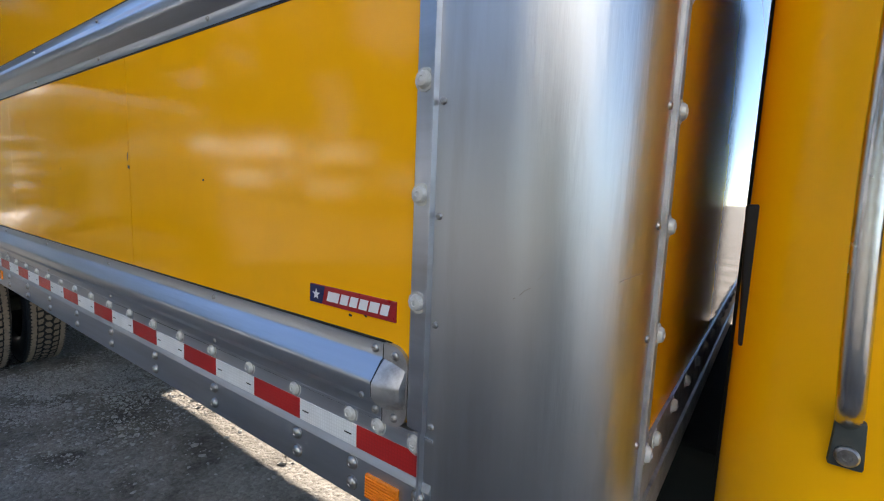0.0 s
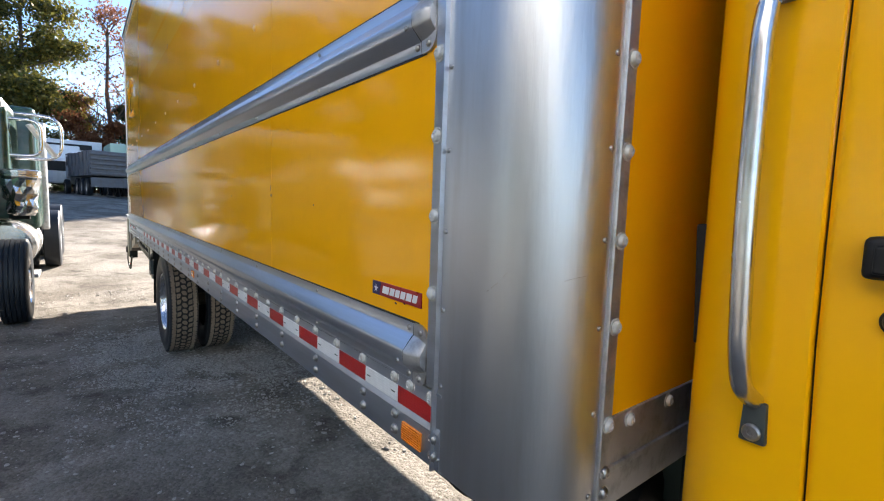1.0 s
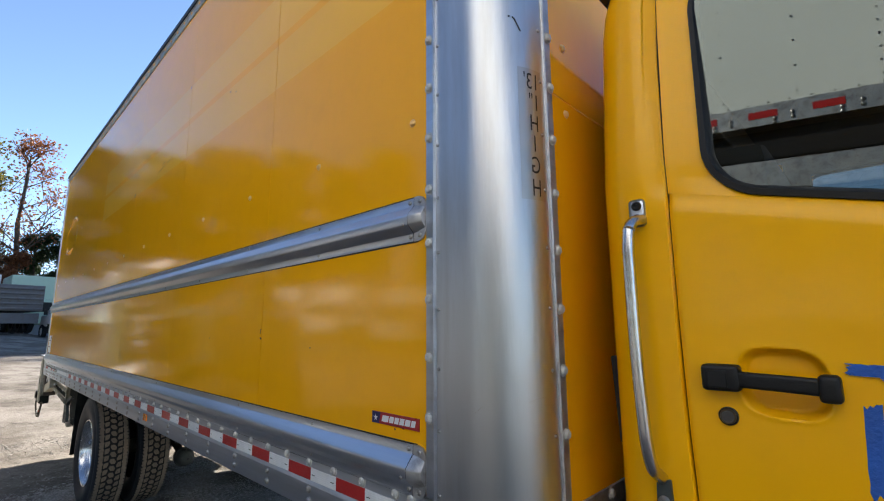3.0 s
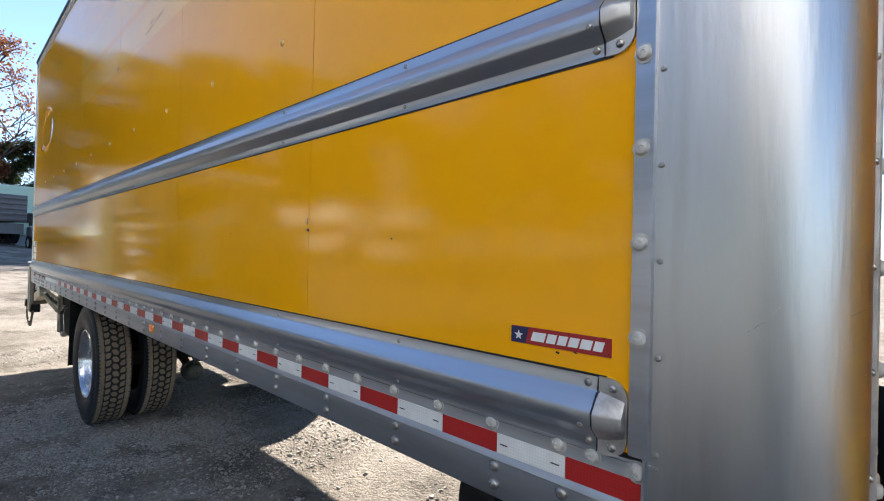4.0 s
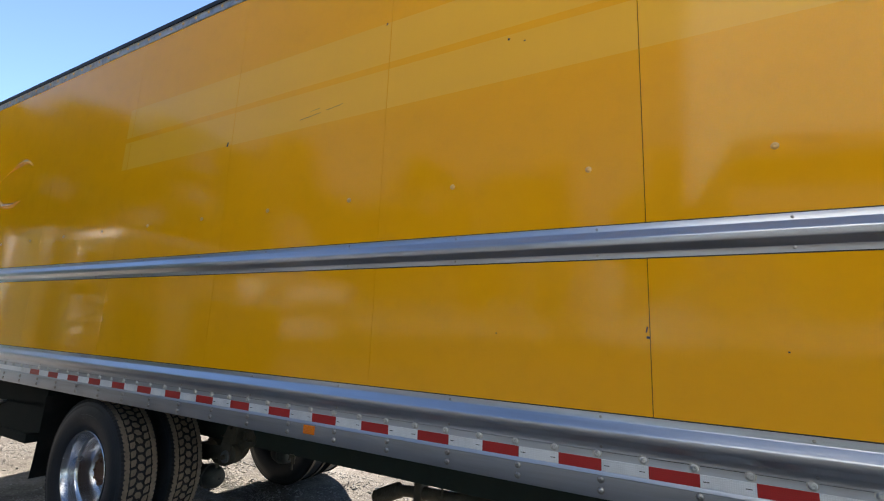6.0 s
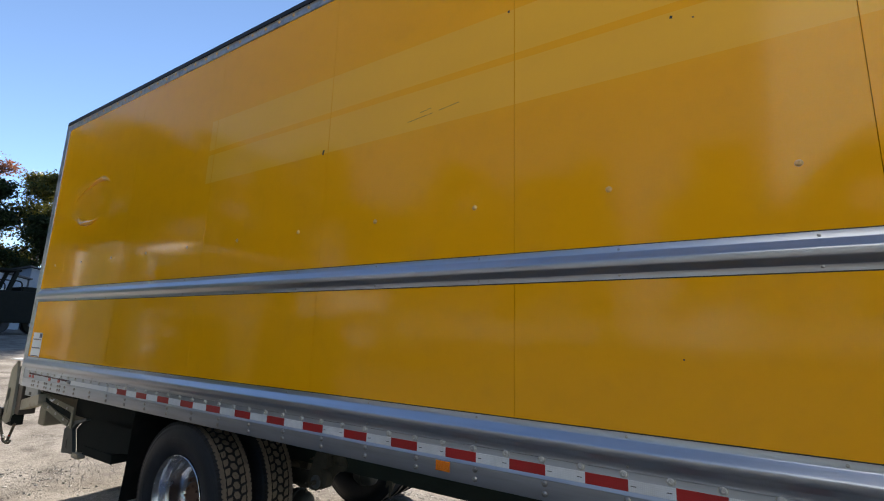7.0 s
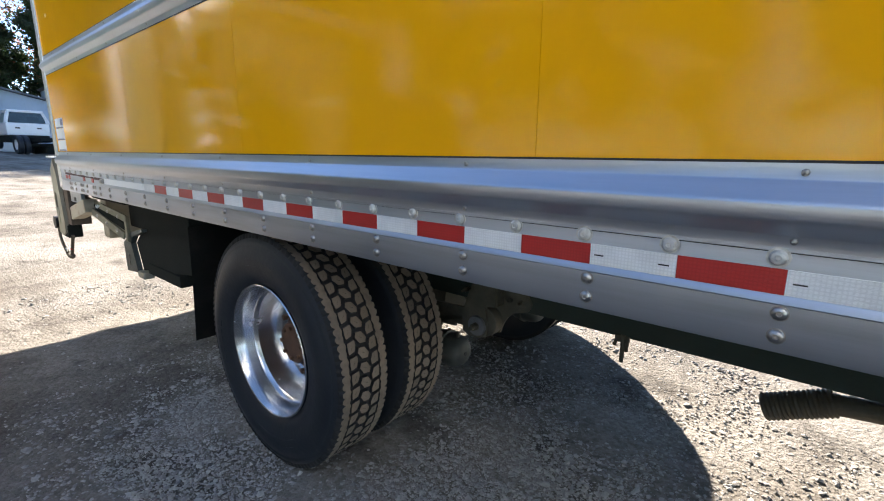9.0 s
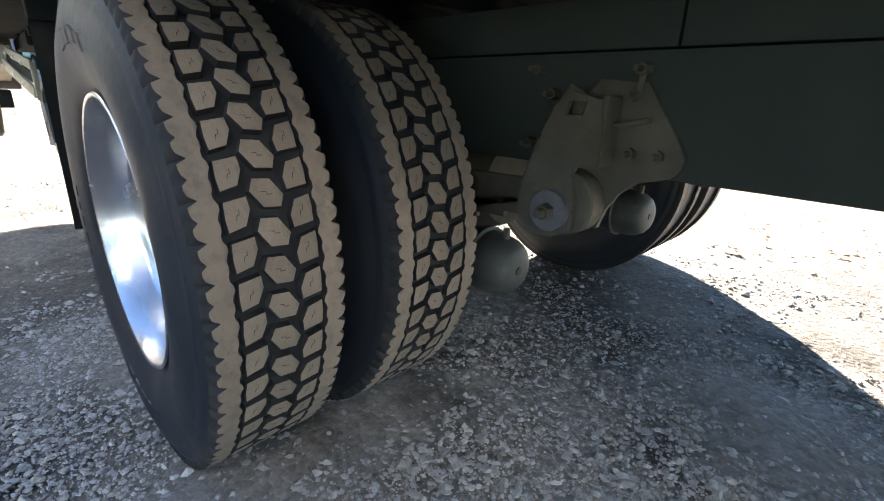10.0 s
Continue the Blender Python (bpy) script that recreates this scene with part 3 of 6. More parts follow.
def rub_rail(z0, z1, name):
    """A pressed aluminium rail with one rounded rib, and its blunt end cap."""
    h = (z1 - z0) / 0.125
    prof = [(0.011, z0), (-0.003, z0), (-0.003, z0 + 0.0205 * h), (-0.0042, z0 + 0.0225 * h), (-0.0235, z0 + 0.0405 * h), (-0.0268, z0 + 0.0440 * h), (-0.0283, z0 + 0.0480 * h),
            (-0.0300, z0 + 0.0665 * h), (-0.0293, z0 + 0.0705 * h), (-0.0265, z0 + 0.0745 * h), (-0.0065, z0 + 0.0985 * h), (-0.0042, z0 + 0.1010 * h), (-0.003, z0 + 0.1035 * h), (-0.003, z1), (0.011, z1)]
    rail = part(name, extrude_x(prof, REAR + 0.05, -0.063, 24, wobble=0.0015), ALU, truck, "long pressed aluminium rub rail", True)
    # the cap: a rounded plate with the rib running out in a blunt nose
    bm = bmesh.new()
    r, x0, x1 = 0.032, -0.0615, -0.0125
    out = [(x0, z0 - 0.002), (x1 - r, z0 - 0.002)] + [(x1 - r + r * math.cos(a), z0 - 0.002 + r + r * math.sin(a)) for a in [radians(-75 + 15 * k) for k in range(6)]] + \
          [(x1 - r + r * math.cos(a), z1 + 0.002 - r + r * math.sin(a)) for a in [radians(15 * k) for k in range(6)]] + [(x1 - r, z1 + 0.002), (x0, z1 + 0.002)]
    fr = [bm.verts.new((x, -0.006, z)) for x, z in out]
    bk = [bm.verts.new((x, 0.006, z)) for x, z in out]
    bm.faces.new(fr)
    bm.faces.new(bk)
    for k in range(len(out)):
        bm.faces.new((fr[k], fr[(k + 1) % len(out)], bk[(k + 1) % len(out)], bk[k]))
    own = bmesh.new()
    sec = [(y, z) for y, z in prof[3:13]]
    rows = []
    for x, f, g in ((x0, 1.10, 1.04), (-0.044, 1.06, 0.98), (-0.026, 0.82, 0.86), (-0.0165, 0.58, 0.78), (-0.0150, 0.0, 0.74)):
        zm = z0 + 0.067 * h
        rows.append([own.verts.new((x, -0.005 + (y + 0.004) * f, zm + (z - zm) * g)) for y, z in sec])
    for a, b in zip(rows, rows[1:]):
        for k in range(len(sec) - 1):
            own.faces.new((a[k], a[k + 1], b[k + 1], b[k]))
    own.faces.new(rows[0])
    cap = part("end_cap", merged(bm, own), ALU_DULL, rail, "cast aluminium end cap", True)
    bolts("rivet", SCREW, STEEL, cap, [(-0.037, -0.006, z0 + 0.014), (-0.037, -0.006, z1 - 0.014)])
    spots = [(x, -0.003, z) for k in range(13) for x in [0.028 - 0.61 * k] for z in (z0 + 0.014, z1 - 0.013) if x < -0.1]
    bolts("rivet", RIVET, STEEL, rail, spots + [(-0.083, -0.0305, z0 + 0.047)])
    bolts("rivet", SCREW, STEEL, rail, [(-0.079, -0.003, z0 + 0.014), (-0.082, -0.003, z1 - 0.012)])
    # the joint follows the rib's outline, with a ragged edge
    joint = bmesh.new()
    rng = random.Random(int(z0 * 1000))
    front, back = [], []
    for y, z in prof[1:-1]:
        w = rng.uniform(-0.0015, 0.0015)
        front.append((joint.verts.new((-0.0652 + w, y - 0.0016, z)), joint.verts.new((-0.0600 + w, y - 0.0026, z))))
    for p, q in zip(front, front[1:]):
        joint.faces.new((p[0], p[1], q[1], q[0]))
    part("sealant_joint", joint, INK, rail, "dark ragged sealant in the joint")
    # dark sealant lines along both edges
    for z in (z0 - 0.002, z1 + 0.002):
        part("sealant_line", block(REAR + 0.05, -0.05, -0.0014, 0.006, z - 0.0022, z + 0.0022, 0), INK, rail)
    return rail


rub_rail(1.189, 1.317, "lower_rub_rail")
rub_rail(1.878, 2.007, "upper_rub_rail")


def base_rail():
    prof = [(0.03, 1.028), (-0.002, 1.028), (-0.004, 1.034), (-0.004, 1.104), (-0.0055, 1.1050), (-0.0065, 1.1065), (-0.0060, 1.1085), (-0.003, 1.117),
            (-0.001, 1.120), (-0.001, 1.185), (-0.0035, 1.187), (-0.0035, 1.192), (0.03, 1.192)]
    rail = part("base_rail", extrude_x(prof, REAR + 0.02, 0.037, 30, wobble=0.002), ALU_BASE, truck, "aluminium bottom rail with bolts and reflective tape", True)
    for k in range(-1, 18):
        x1 = -0.276 - 0.3052 * k
        a, b = x1 - 0.1535, min(x1, 0.012)
        z = 1.120
        part("red_strip", block(a + 0.001, b - 0.001, -0.0022, 0.0, z, z + 0.040, 0.0006), TAPE_RED, rail, "red reflective tape")
        bm = block(a - 0.152, a, -0.0022, 0.0, z, z + 0.040, 0.0006)
        part("white_strip", bm, TAPE_WHITE, rail, "white reflective tape")
        if k < 10:
            for dx in (-0.020, -0.135):
                part("print_line", block(a + dx - 0.009, a + dx + 0.009, -0.0026, -0.002, z + 0.018, z + 0.0205, 0), INK, rail)
    # a scraped bare stretch near the rear
    part("scraped_strip", block(-6.49, -5.775, -0.0035, 0.0, 1.124, 1.158, 0.001), BADGE_WHITE, rail, "scraped pale reflective tape")
    part("crease_end", rod((-6.52, -0.006, 1.140), (-6.48, -0.004, 1.141), 0.016, 0.014, 12), STEEL, rail, "crumpled end of a scrape")
    seeds = random.Random(5)
    xx, torn = -7.46, bmesh.new()
    while xx < -6.56:
        wide, thick = seeds.uniform(0.03, 0.08), seeds.uniform(0.007, 0.016)
        block(xx, xx + wide, -0.0045, 0.0, 1.160 - thick / 2 + (-7.46 - xx) * 0.012, 1.160 + thick / 2 + (-7.46 - xx) * 0.012, 0.001, torn)
        xx += wide * 0.92
    part("torn_strip", torn, MAROON, rail, "ragged dark maroon torn tape")
    for px in (-7.44, -7.36, -6.95, -6.74):
        part("tape_scrap", block(px - 0.022, px + 0.022, -0.0048, 0.0, 1.122, 1.148, 0.001), TAPE_RED, rail, "worn scrap of red tape")
    bolts("domed_bolt", DOME, BOLT_WHITE, rail, [(0.004, -0.001, 1.177), (-0.073, -0.001, 1.177)] + [(-0.138 - 0.1526 * k, -0.001, 1.177) for k in range(0, 49)])
    bolts("bolt", HEAD, STEEL, rail, [(x, -0.004, z) for x in [0.015, -0.129] + [0.025 - 0.305 * k for k in range(1, 25)] for z in (1.092, 1.055)])
    bolts("bolt", HEAD, STEEL, rail, [(-6.58 - 0.152 * k, -0.004, z) for k in range(0, 6) for z in (1.092, 1.055)])
    for x, z in ((-0.0585, 1.067), (-2.574, 1.081)):
        lamp = part("side_reflector", block(x - 0.036, x + 0.036, -0.010, -0.003, z - 0.021, z + 0.021, 0.002), AMBER, rail, "amber side reflector")
        for k in range(7):
            part("lens_ridge", block(x - 0.034, x + 0.034, -0.0115, -0.009, z - 0.0178 + k * 0.0053, z - 0.0156 + k * 0.0053, 0), AMBER, lamp)
    return rail


base_rail()


def front_corner():
    post = bmesh.new()
    cx, cy, r = 0.128, 0.155, 0.157
    arc = [(0.019, cy - r), (0.07, cy - r)] + [(cx + r * math.sin(a), cy - r * math.cos(a)) for a in [radians(4.5 * k) for k in range(21)]] + [(cx + r, 0.172)]
    rows = [[post.verts.new((x, y, z)) for x, y in arc] for z in np.linspace(1.028, TOP, 24)]
    for a, b in zip(rows, rows[1:]):
        for k in range(len(arc) - 1):
            post.faces.new((a[k], a[k + 1], b[k + 1], b[k]))
    post = part("corner_post", post, ALU_POST, truck, "broad rounded brushed aluminium corner post", True)
    trim = part("edge_trim", extrude_z([(-0.011, -0.003), (-0.0095, -0.007), (-0.002, -0.009), (0.013, -0.009), (0.019, -0.012), (0.023, -0.012), (0.0245, -0.004), (0.0245, 0.012), (-0.011, 0.012)], 1.20, TOP), ALU, truck, "vertical aluminium edge trim", True)
    low = part("edge_trim", extrude_z([(0.014, 0.0), (0.016, -0.012), (0.020, -0.012), (0.0215, -0.004), (0.0215, 0.012), (0.014, 0.012)], 1.026, 1.20), ALU, truck, "lower end of the edge trim", True)
    bolts("domed_bolt", DOME, BOLT_WHITE, trim, [(0.005, -0.009, 1.395 + 0.1555 * k) for k in range(16)])
    bolts("domed_bolt", DOME, BOLT_WHITE, low, [(0.005, -0.001, 1.172)])
    bolts("rivet", RIVET, STEEL, post, [(0.033, -0.002, 1.055 + 0.1555 * k) for k in range(18)])
    turn = Matrix.Rotation(radians(-8), 4, "Z") @ FACE_FRONT
    bolts("rivet", RIVET, STEEL, post, [(0.2848, 0.147, 1.055 + 0.1555 * k) for k in range(18)], turn)
    # the seam strip on the front wall
    strip = part("edge_trim", extrude_z([(0.2835, 0.163), (0.290, 0.164), (0.2925, 0.167), (0.2925, 0.170), (0.2905, 0.173), (0.2905, 0.199), (0.2835, 0.201)], 1.0, TOP), ALU_DULL, truck, "vertical aluminium seam strip", True)
    bolts("domed_bolt", DOME, BOLT_WHITE, strip, [(0.2905, 0.187, 1.182)] + [(0.2905, 0.187, 1.365 + 0.155 * k) for k in range(15)], FACE_FRONT)
    bolts("bolt", HEAD, STEEL, strip, [(0.2905, 0.187, z) for z in (1.09, 1.05)], FACE_FRONT)
    # height notice, lettered in mirror writing for the driver's mirror
    label = bmesh.new()

    def wrap(s, z, off):
        a = s / 0.187
        return Vector((cx + (r + off) * math.sin(a), cy - (r + off) * math.cos(a), z))
    S0, S1, Z0, Z1 = 0.190, 0.284, 1.955, 2.325
    rows = [[label.verts.new(wrap(S0 + (S1 - S0) * k / 8, z, 0.0006)) for k in range(9)] for z in (Z0, (Z0 + Z1) / 2, Z1)]
    for a, b in zip(rows, rows[1:]):
        for k in range(8):
            label.faces.new((a[k], a[k + 1], b[k + 1], b[k]))
    label = part("height_notice", label, STICKER, post, "clear sticker with black mirror writing", True)
    for text, z, u in (("13'", 2.266, 0.272), ('1"', 2.206, 0.272), ("H", 2.146, 0.266), ("I", 2.088, 0.252), ("G", 2.028, 0.266), ("H", 1.966, 0.266)):
        cu = bpy.data.curves.new("letter", "FONT")
        cu.body, cu.size = text, 0.066
        tmp = new("letter_form", cu)
        me = bpy.data.meshes.new_from_object(tmp.evaluated_get(bpy.context.evaluated_depsgraph_get()))
        bpy.data.objects.remove(tmp)
        for v in me.vertices:
            v.co = wrap(u - v.co.x * 0.82, z + v.co.y, 0.0014)
        piece("letter", me, INK, label, Matrix())
    # short pale scratches low on the post
    for run in (((12, 1.430), (14, 1.436), (17, 1.441)), ((20, 1.452), (23, 1.462)), ((9, 1.424), (10, 1.426)), ((58, 1.452), (66, 1.458), (74, 1.461))):
        part("scratch", tube([wrap(radians(d) * 0.187, z, 0.0002) for d, z in run], 0.0007, 5), ALU_DULL, post, "short pale scratch")
    # dark scuffs high on the post
    for run in (((50, 2.4735), (52, 2.4715)), ((54.5, 2.4715), (57, 2.4655), (60, 2.447), (63, 2.4315)), ((63.5, 2.592), (67, 2.580)), ((71, 2.567), (73, 2.560))):
        bm = tube([wrap(radians(d) * 0.187, z, 0.0004) for d, z in run], 0.0022, 6)
        part("scuff", bm, INK, post, "small dark scuff")
    return post


def extrude_z(profile, *levels):
    bm = bmesh.new()
    rows = [[bm.verts.new((x, y, z)) for x, y in profile] for z in levels]
    n = len(profile)
    for a, b in zip(rows, rows[1:]):
        for k in range(n):
            bm.faces.new((a[k], a[(k + 1) % n], b[(k + 1) % n], b[k]))
    bm.faces.new(rows[0])
    bm.faces.new(rows[-1])
    return bm


front_corner()


def box_shell():
    front = part("front_wall", block(0.235, 0.2825, 0.171, FAR - 0.165, 1.18, 2.294, 0.001), YELLOW, truck, "glossy yellow front wall of the box")
    part("front_panel", block(0.235, 0.2825, 0.171, FAR - 0.165, 2.297, TOP, 0.001), YELLOW, front)
    bolts("domed_bolt", STUD, STUD_PAINT, front, [(0.2825, 0.288, 2.253), (0.2825, 0.288, 2.468), (0.2825, 0.288, 2.69)], FACE_FRONT)
    sill = part("front_sill", block(0.225, 0.288, 0.171, FAR - 0.165, 1.012, 1.19, 0.003), ALU_DULL, truck, "dull aluminium front sill with bolts")
    bolts("domed_bolt", DOME, BOLT_WHITE, sill, [(0.288, 0.266 + 0.155 * k, 1.172) for k in range(12)], FACE_FRONT)
    part("sill_ridge", block(0.285, 0.294, 0.171, FAR - 0.165, 1.085, 1.097, 0.003), ALU_DULL, sill)
    part("side_wall", block(REAR + 0.04, NOSE - 0.18, FAR - 0.035, FAR, 1.03, ROOF - 0.02, 0.004), YELLOW, truck, "yellow far side wall")
    part("corner_post", extrude_z([(0.11, FAR), (0.125, FAR)] + [(0.125 + 0.15 * math.sin(a), FAR - 0.15 + 0.15 * math.cos(a)) for a in [radians(10 * k) for k in range(10)]] + [(0.235, FAR - 0.165), (0.11, FAR - 0.03)], 0.98, TOP), ALU_POST, truck, "far aluminium corner post", True)
    part("roof", block(REAR, NOSE - 0.005, 0.004, FAR - 0.004, ROOF - 0.03, ROOF, 0.01), WHITE, truck, "pale roof sheet")
    part("floor", block(REAR + 0.02, 0.13, 0.02, FAR - 0.02, 1.03, 1.08, 0), CHASSIS, truck, "dark box floor")
    for k in range(25):
        x = 0.1 - 0.305 * k
        part("cross_member", block(x - 0.025, x + 0.025, 0.16, FAR - 0.16, 0.99, 1.03, 0), CHASSIS, truck)
    rr = part("roof_rail", extrude_x([(-0.004, TOP - 0.012), (-0.008, TOP - 0.008), (-0.008, TOP + 0.035), (-0.014, TOP + 0.04), (-0.014, TOP + 0.066), (0.03, TOP + 0.072), (0.03, TOP - 0.012)], REAR + 0.03, 0.26, 20, wobble=0.002), ALU_DULL, truck, "aluminium roof rail with dark upper edge", True)
    part("drip_edge", block(REAR + 0.02, 0.26, -0.022, 0.02, TOP + 0.042, TOP + 0.082, 0.006), BLACK, rr, "dark drip edge")
    bolts("rivet", STUD, BOLT_WHITE, rr, [(-0.1 - 0.152 * k, -0.008, TOP + 0.022) for k in range(48)])
    part("base_rail", block(REAR + 0.02, 0.03, FAR - 0.03, FAR + 0.004, 1.028, 1.2, 0.003), ALU, truck, "far aluminium bottom rail")
    # rear frame
    rear = part("rear_frame", block(REAR - 0.035, REAR + 0.055, -0.006, 0.10, 1.04, ROOF + 0.012, 0.006), ALU_DULL, truck, "grey rear corner post")
    part("corner_ridge", block(REAR + 0.05, REAR + 0.066, -0.0085, 0.0, 1.2, ROOF - 0.07, 0.003), ALU, rear)
    part("rear_frame", block(REAR - 0.035, REAR + 0.055, FAR - 0.1, FAR + 0.006, 1.04, ROOF + 0.012, 0.006), ALU_DULL, truck, "grey rear corner post")
    part("rear_header", block(REAR - 0.03, REAR + 0.05, 0.1, FAR - 0.1, ROOF - 0.2, ROOF + 0.01, 0.005), ALU_DULL, truck)
    part("rear_door", block(REAR - 0.005, REAR + 0.02, 0.1, FAR - 0.1, 1.05, ROOF - 0.2, 0.003), WHITE, truck, "white roll-up rear door")
    # paper stickers low at the rear of the side
    for z0, z1 in ((1.325, 1.402), (1.4035, 1.486), (1.4875, 1.56)):
        st = part("notice_sticker", block(-7.54, -7.31, -0.0022, 0.002, z0, z1, 0.001), PAPER, side, "weathered white notice sticker")
        part("print_line", block(-7.53, -7.32, -0.0027, -0.002, z0 + 0.002, z0 + 0.007, 0), INK, st)
        if z0 > 1.48:
            part("print_block", block(-7.38, -7.318, -0.0028, -0.002, z0 + 0.022, z1 - 0.006, 0), NAVY, st, "dark blue printed block")
        part("print_line", block(-7.53, -7.345, -0.0028, -0.002, z0 + 0.006, z0 + 0.012, 0), NAVY, st)
    # badge with a star; the maker's name is left as plain shapes
    x0, x1, z0, z1 = -0.2475, -0.0425, 1.353, 1.386
    badge = part("badge", block(x0, x1, -0.0025, 0.002, z0, z1, 0.0012), BADGE_RED, side, "red, white and blue maker's badge")
    bm = bmesh.new()
    v = [bm.verts.new((x, -0.0031, z)) for x, z in ((x0 + 0.001, z0 + 0.001), (x0 + 0.034, z0 + 0.001), (x0 + 0.041, z1 - 0.001), (x0 + 0.001, z1 - 0.001))]
    bm.faces.new(v)
    part("blue_field", bm, NAVY, badge)
    bm = bmesh.new()
    sx, sz = x0 + 0.0185, (z0 + z1) / 2 - 0.001
    bm.faces.new([bm.verts.new((sx + q * math.sin(math.pi * k / 5), -0.0037, sz + q * math.cos(math.pi * k / 5))) for k, q in ((k, 0.0105 if k % 2 == 0 else 0.0044) for k in range(10))])
    part("star", bm, BADGE_WHITE, badge)
    x = x0 + 0.046
    for w in (0.033, 0.023, 0.022, 0.023, 0.025, 0.021):
        bm = bmesh.new()
        lo, hi, sl = z0 + 0.008, z1 - 0.0075, 0.005
        bm.faces.new([bm.verts.new(p) for p in ((x, -0.0034, lo), (x + w - 0.004, -0.0034, lo), (x + w - 0.004 + sl, -0.0034, hi), (x + sl, -0.0034, hi))])
        part("white_bar", bm, BADGE_WHITE, badge)
        x += w


box_shell()


# ---- wheels
WX, WZ, WR = -4.768, 0.4785, 0.520


def tread_block(points, h):
    bm = bmesh.new()
    lo = [bm.verts.new((u * 1.07, v * 1.07, 0)) for u, v in points]
    mid = [bm.verts.new((u * 1.005, v * 1.005, h * 0.95)) for u, v in points]
    hi = [bm.verts.new((u * 0.985, v * 0.985, h)) for u, v in points]
    n = len(points)
    for a, b in ((lo, mid), (mid, hi)):
        for k in range(n):
            bm.faces.new((a[k], a[(k + 1) % n], b[(k + 1) % n], b[k]))
    for f in bm.faces:
        f.material_index = 1
    bm.faces.new(hi)
    me = bpy.data.meshes.new("tread_block")
    for mat in (TREAD, GROOVE):
        me.materials.append(mat)
    bmesh.ops.recalc_face_normals(bm, faces=bm.faces)
    bm.to_mesh(me)
    bm.free()
    return me


HEX = tread_block([(0.0235, -0.018), (0.021, 0.009), (-0.005, 0.0255), (-0.0235, 0.018), (-0.021, -0.009), (0.005, -0.0255)], 0.014)
PENT_A = tread_block([(0.020, -0.017), (0.0255, 0.017), (0.006, 0.0192), (-0.0175, 0.009), (-0.024, -0.017), (-0.004, -0.0185)], 0.014)
PENT_B = tread_block([(-0.020, 0.017), (-0.0255, -0.017), (-0.006, -0.0192), (0.0175, -0.009), (0.024, 0.017), (0.004, 0.0185)], 0.014)
SIPE = tread_block([(-0.0085, 0.0020), (-0.001, -0.0004), (0.0012, 0.0024), (0.0085, -0.0014), (0.0085, -0.0022), (0.0012, 0.0014), (-0.001, -0.0014), (-0.0085, 0.0012)], 0.0004)
SIPE.materials.clear()
PITCHES = 55


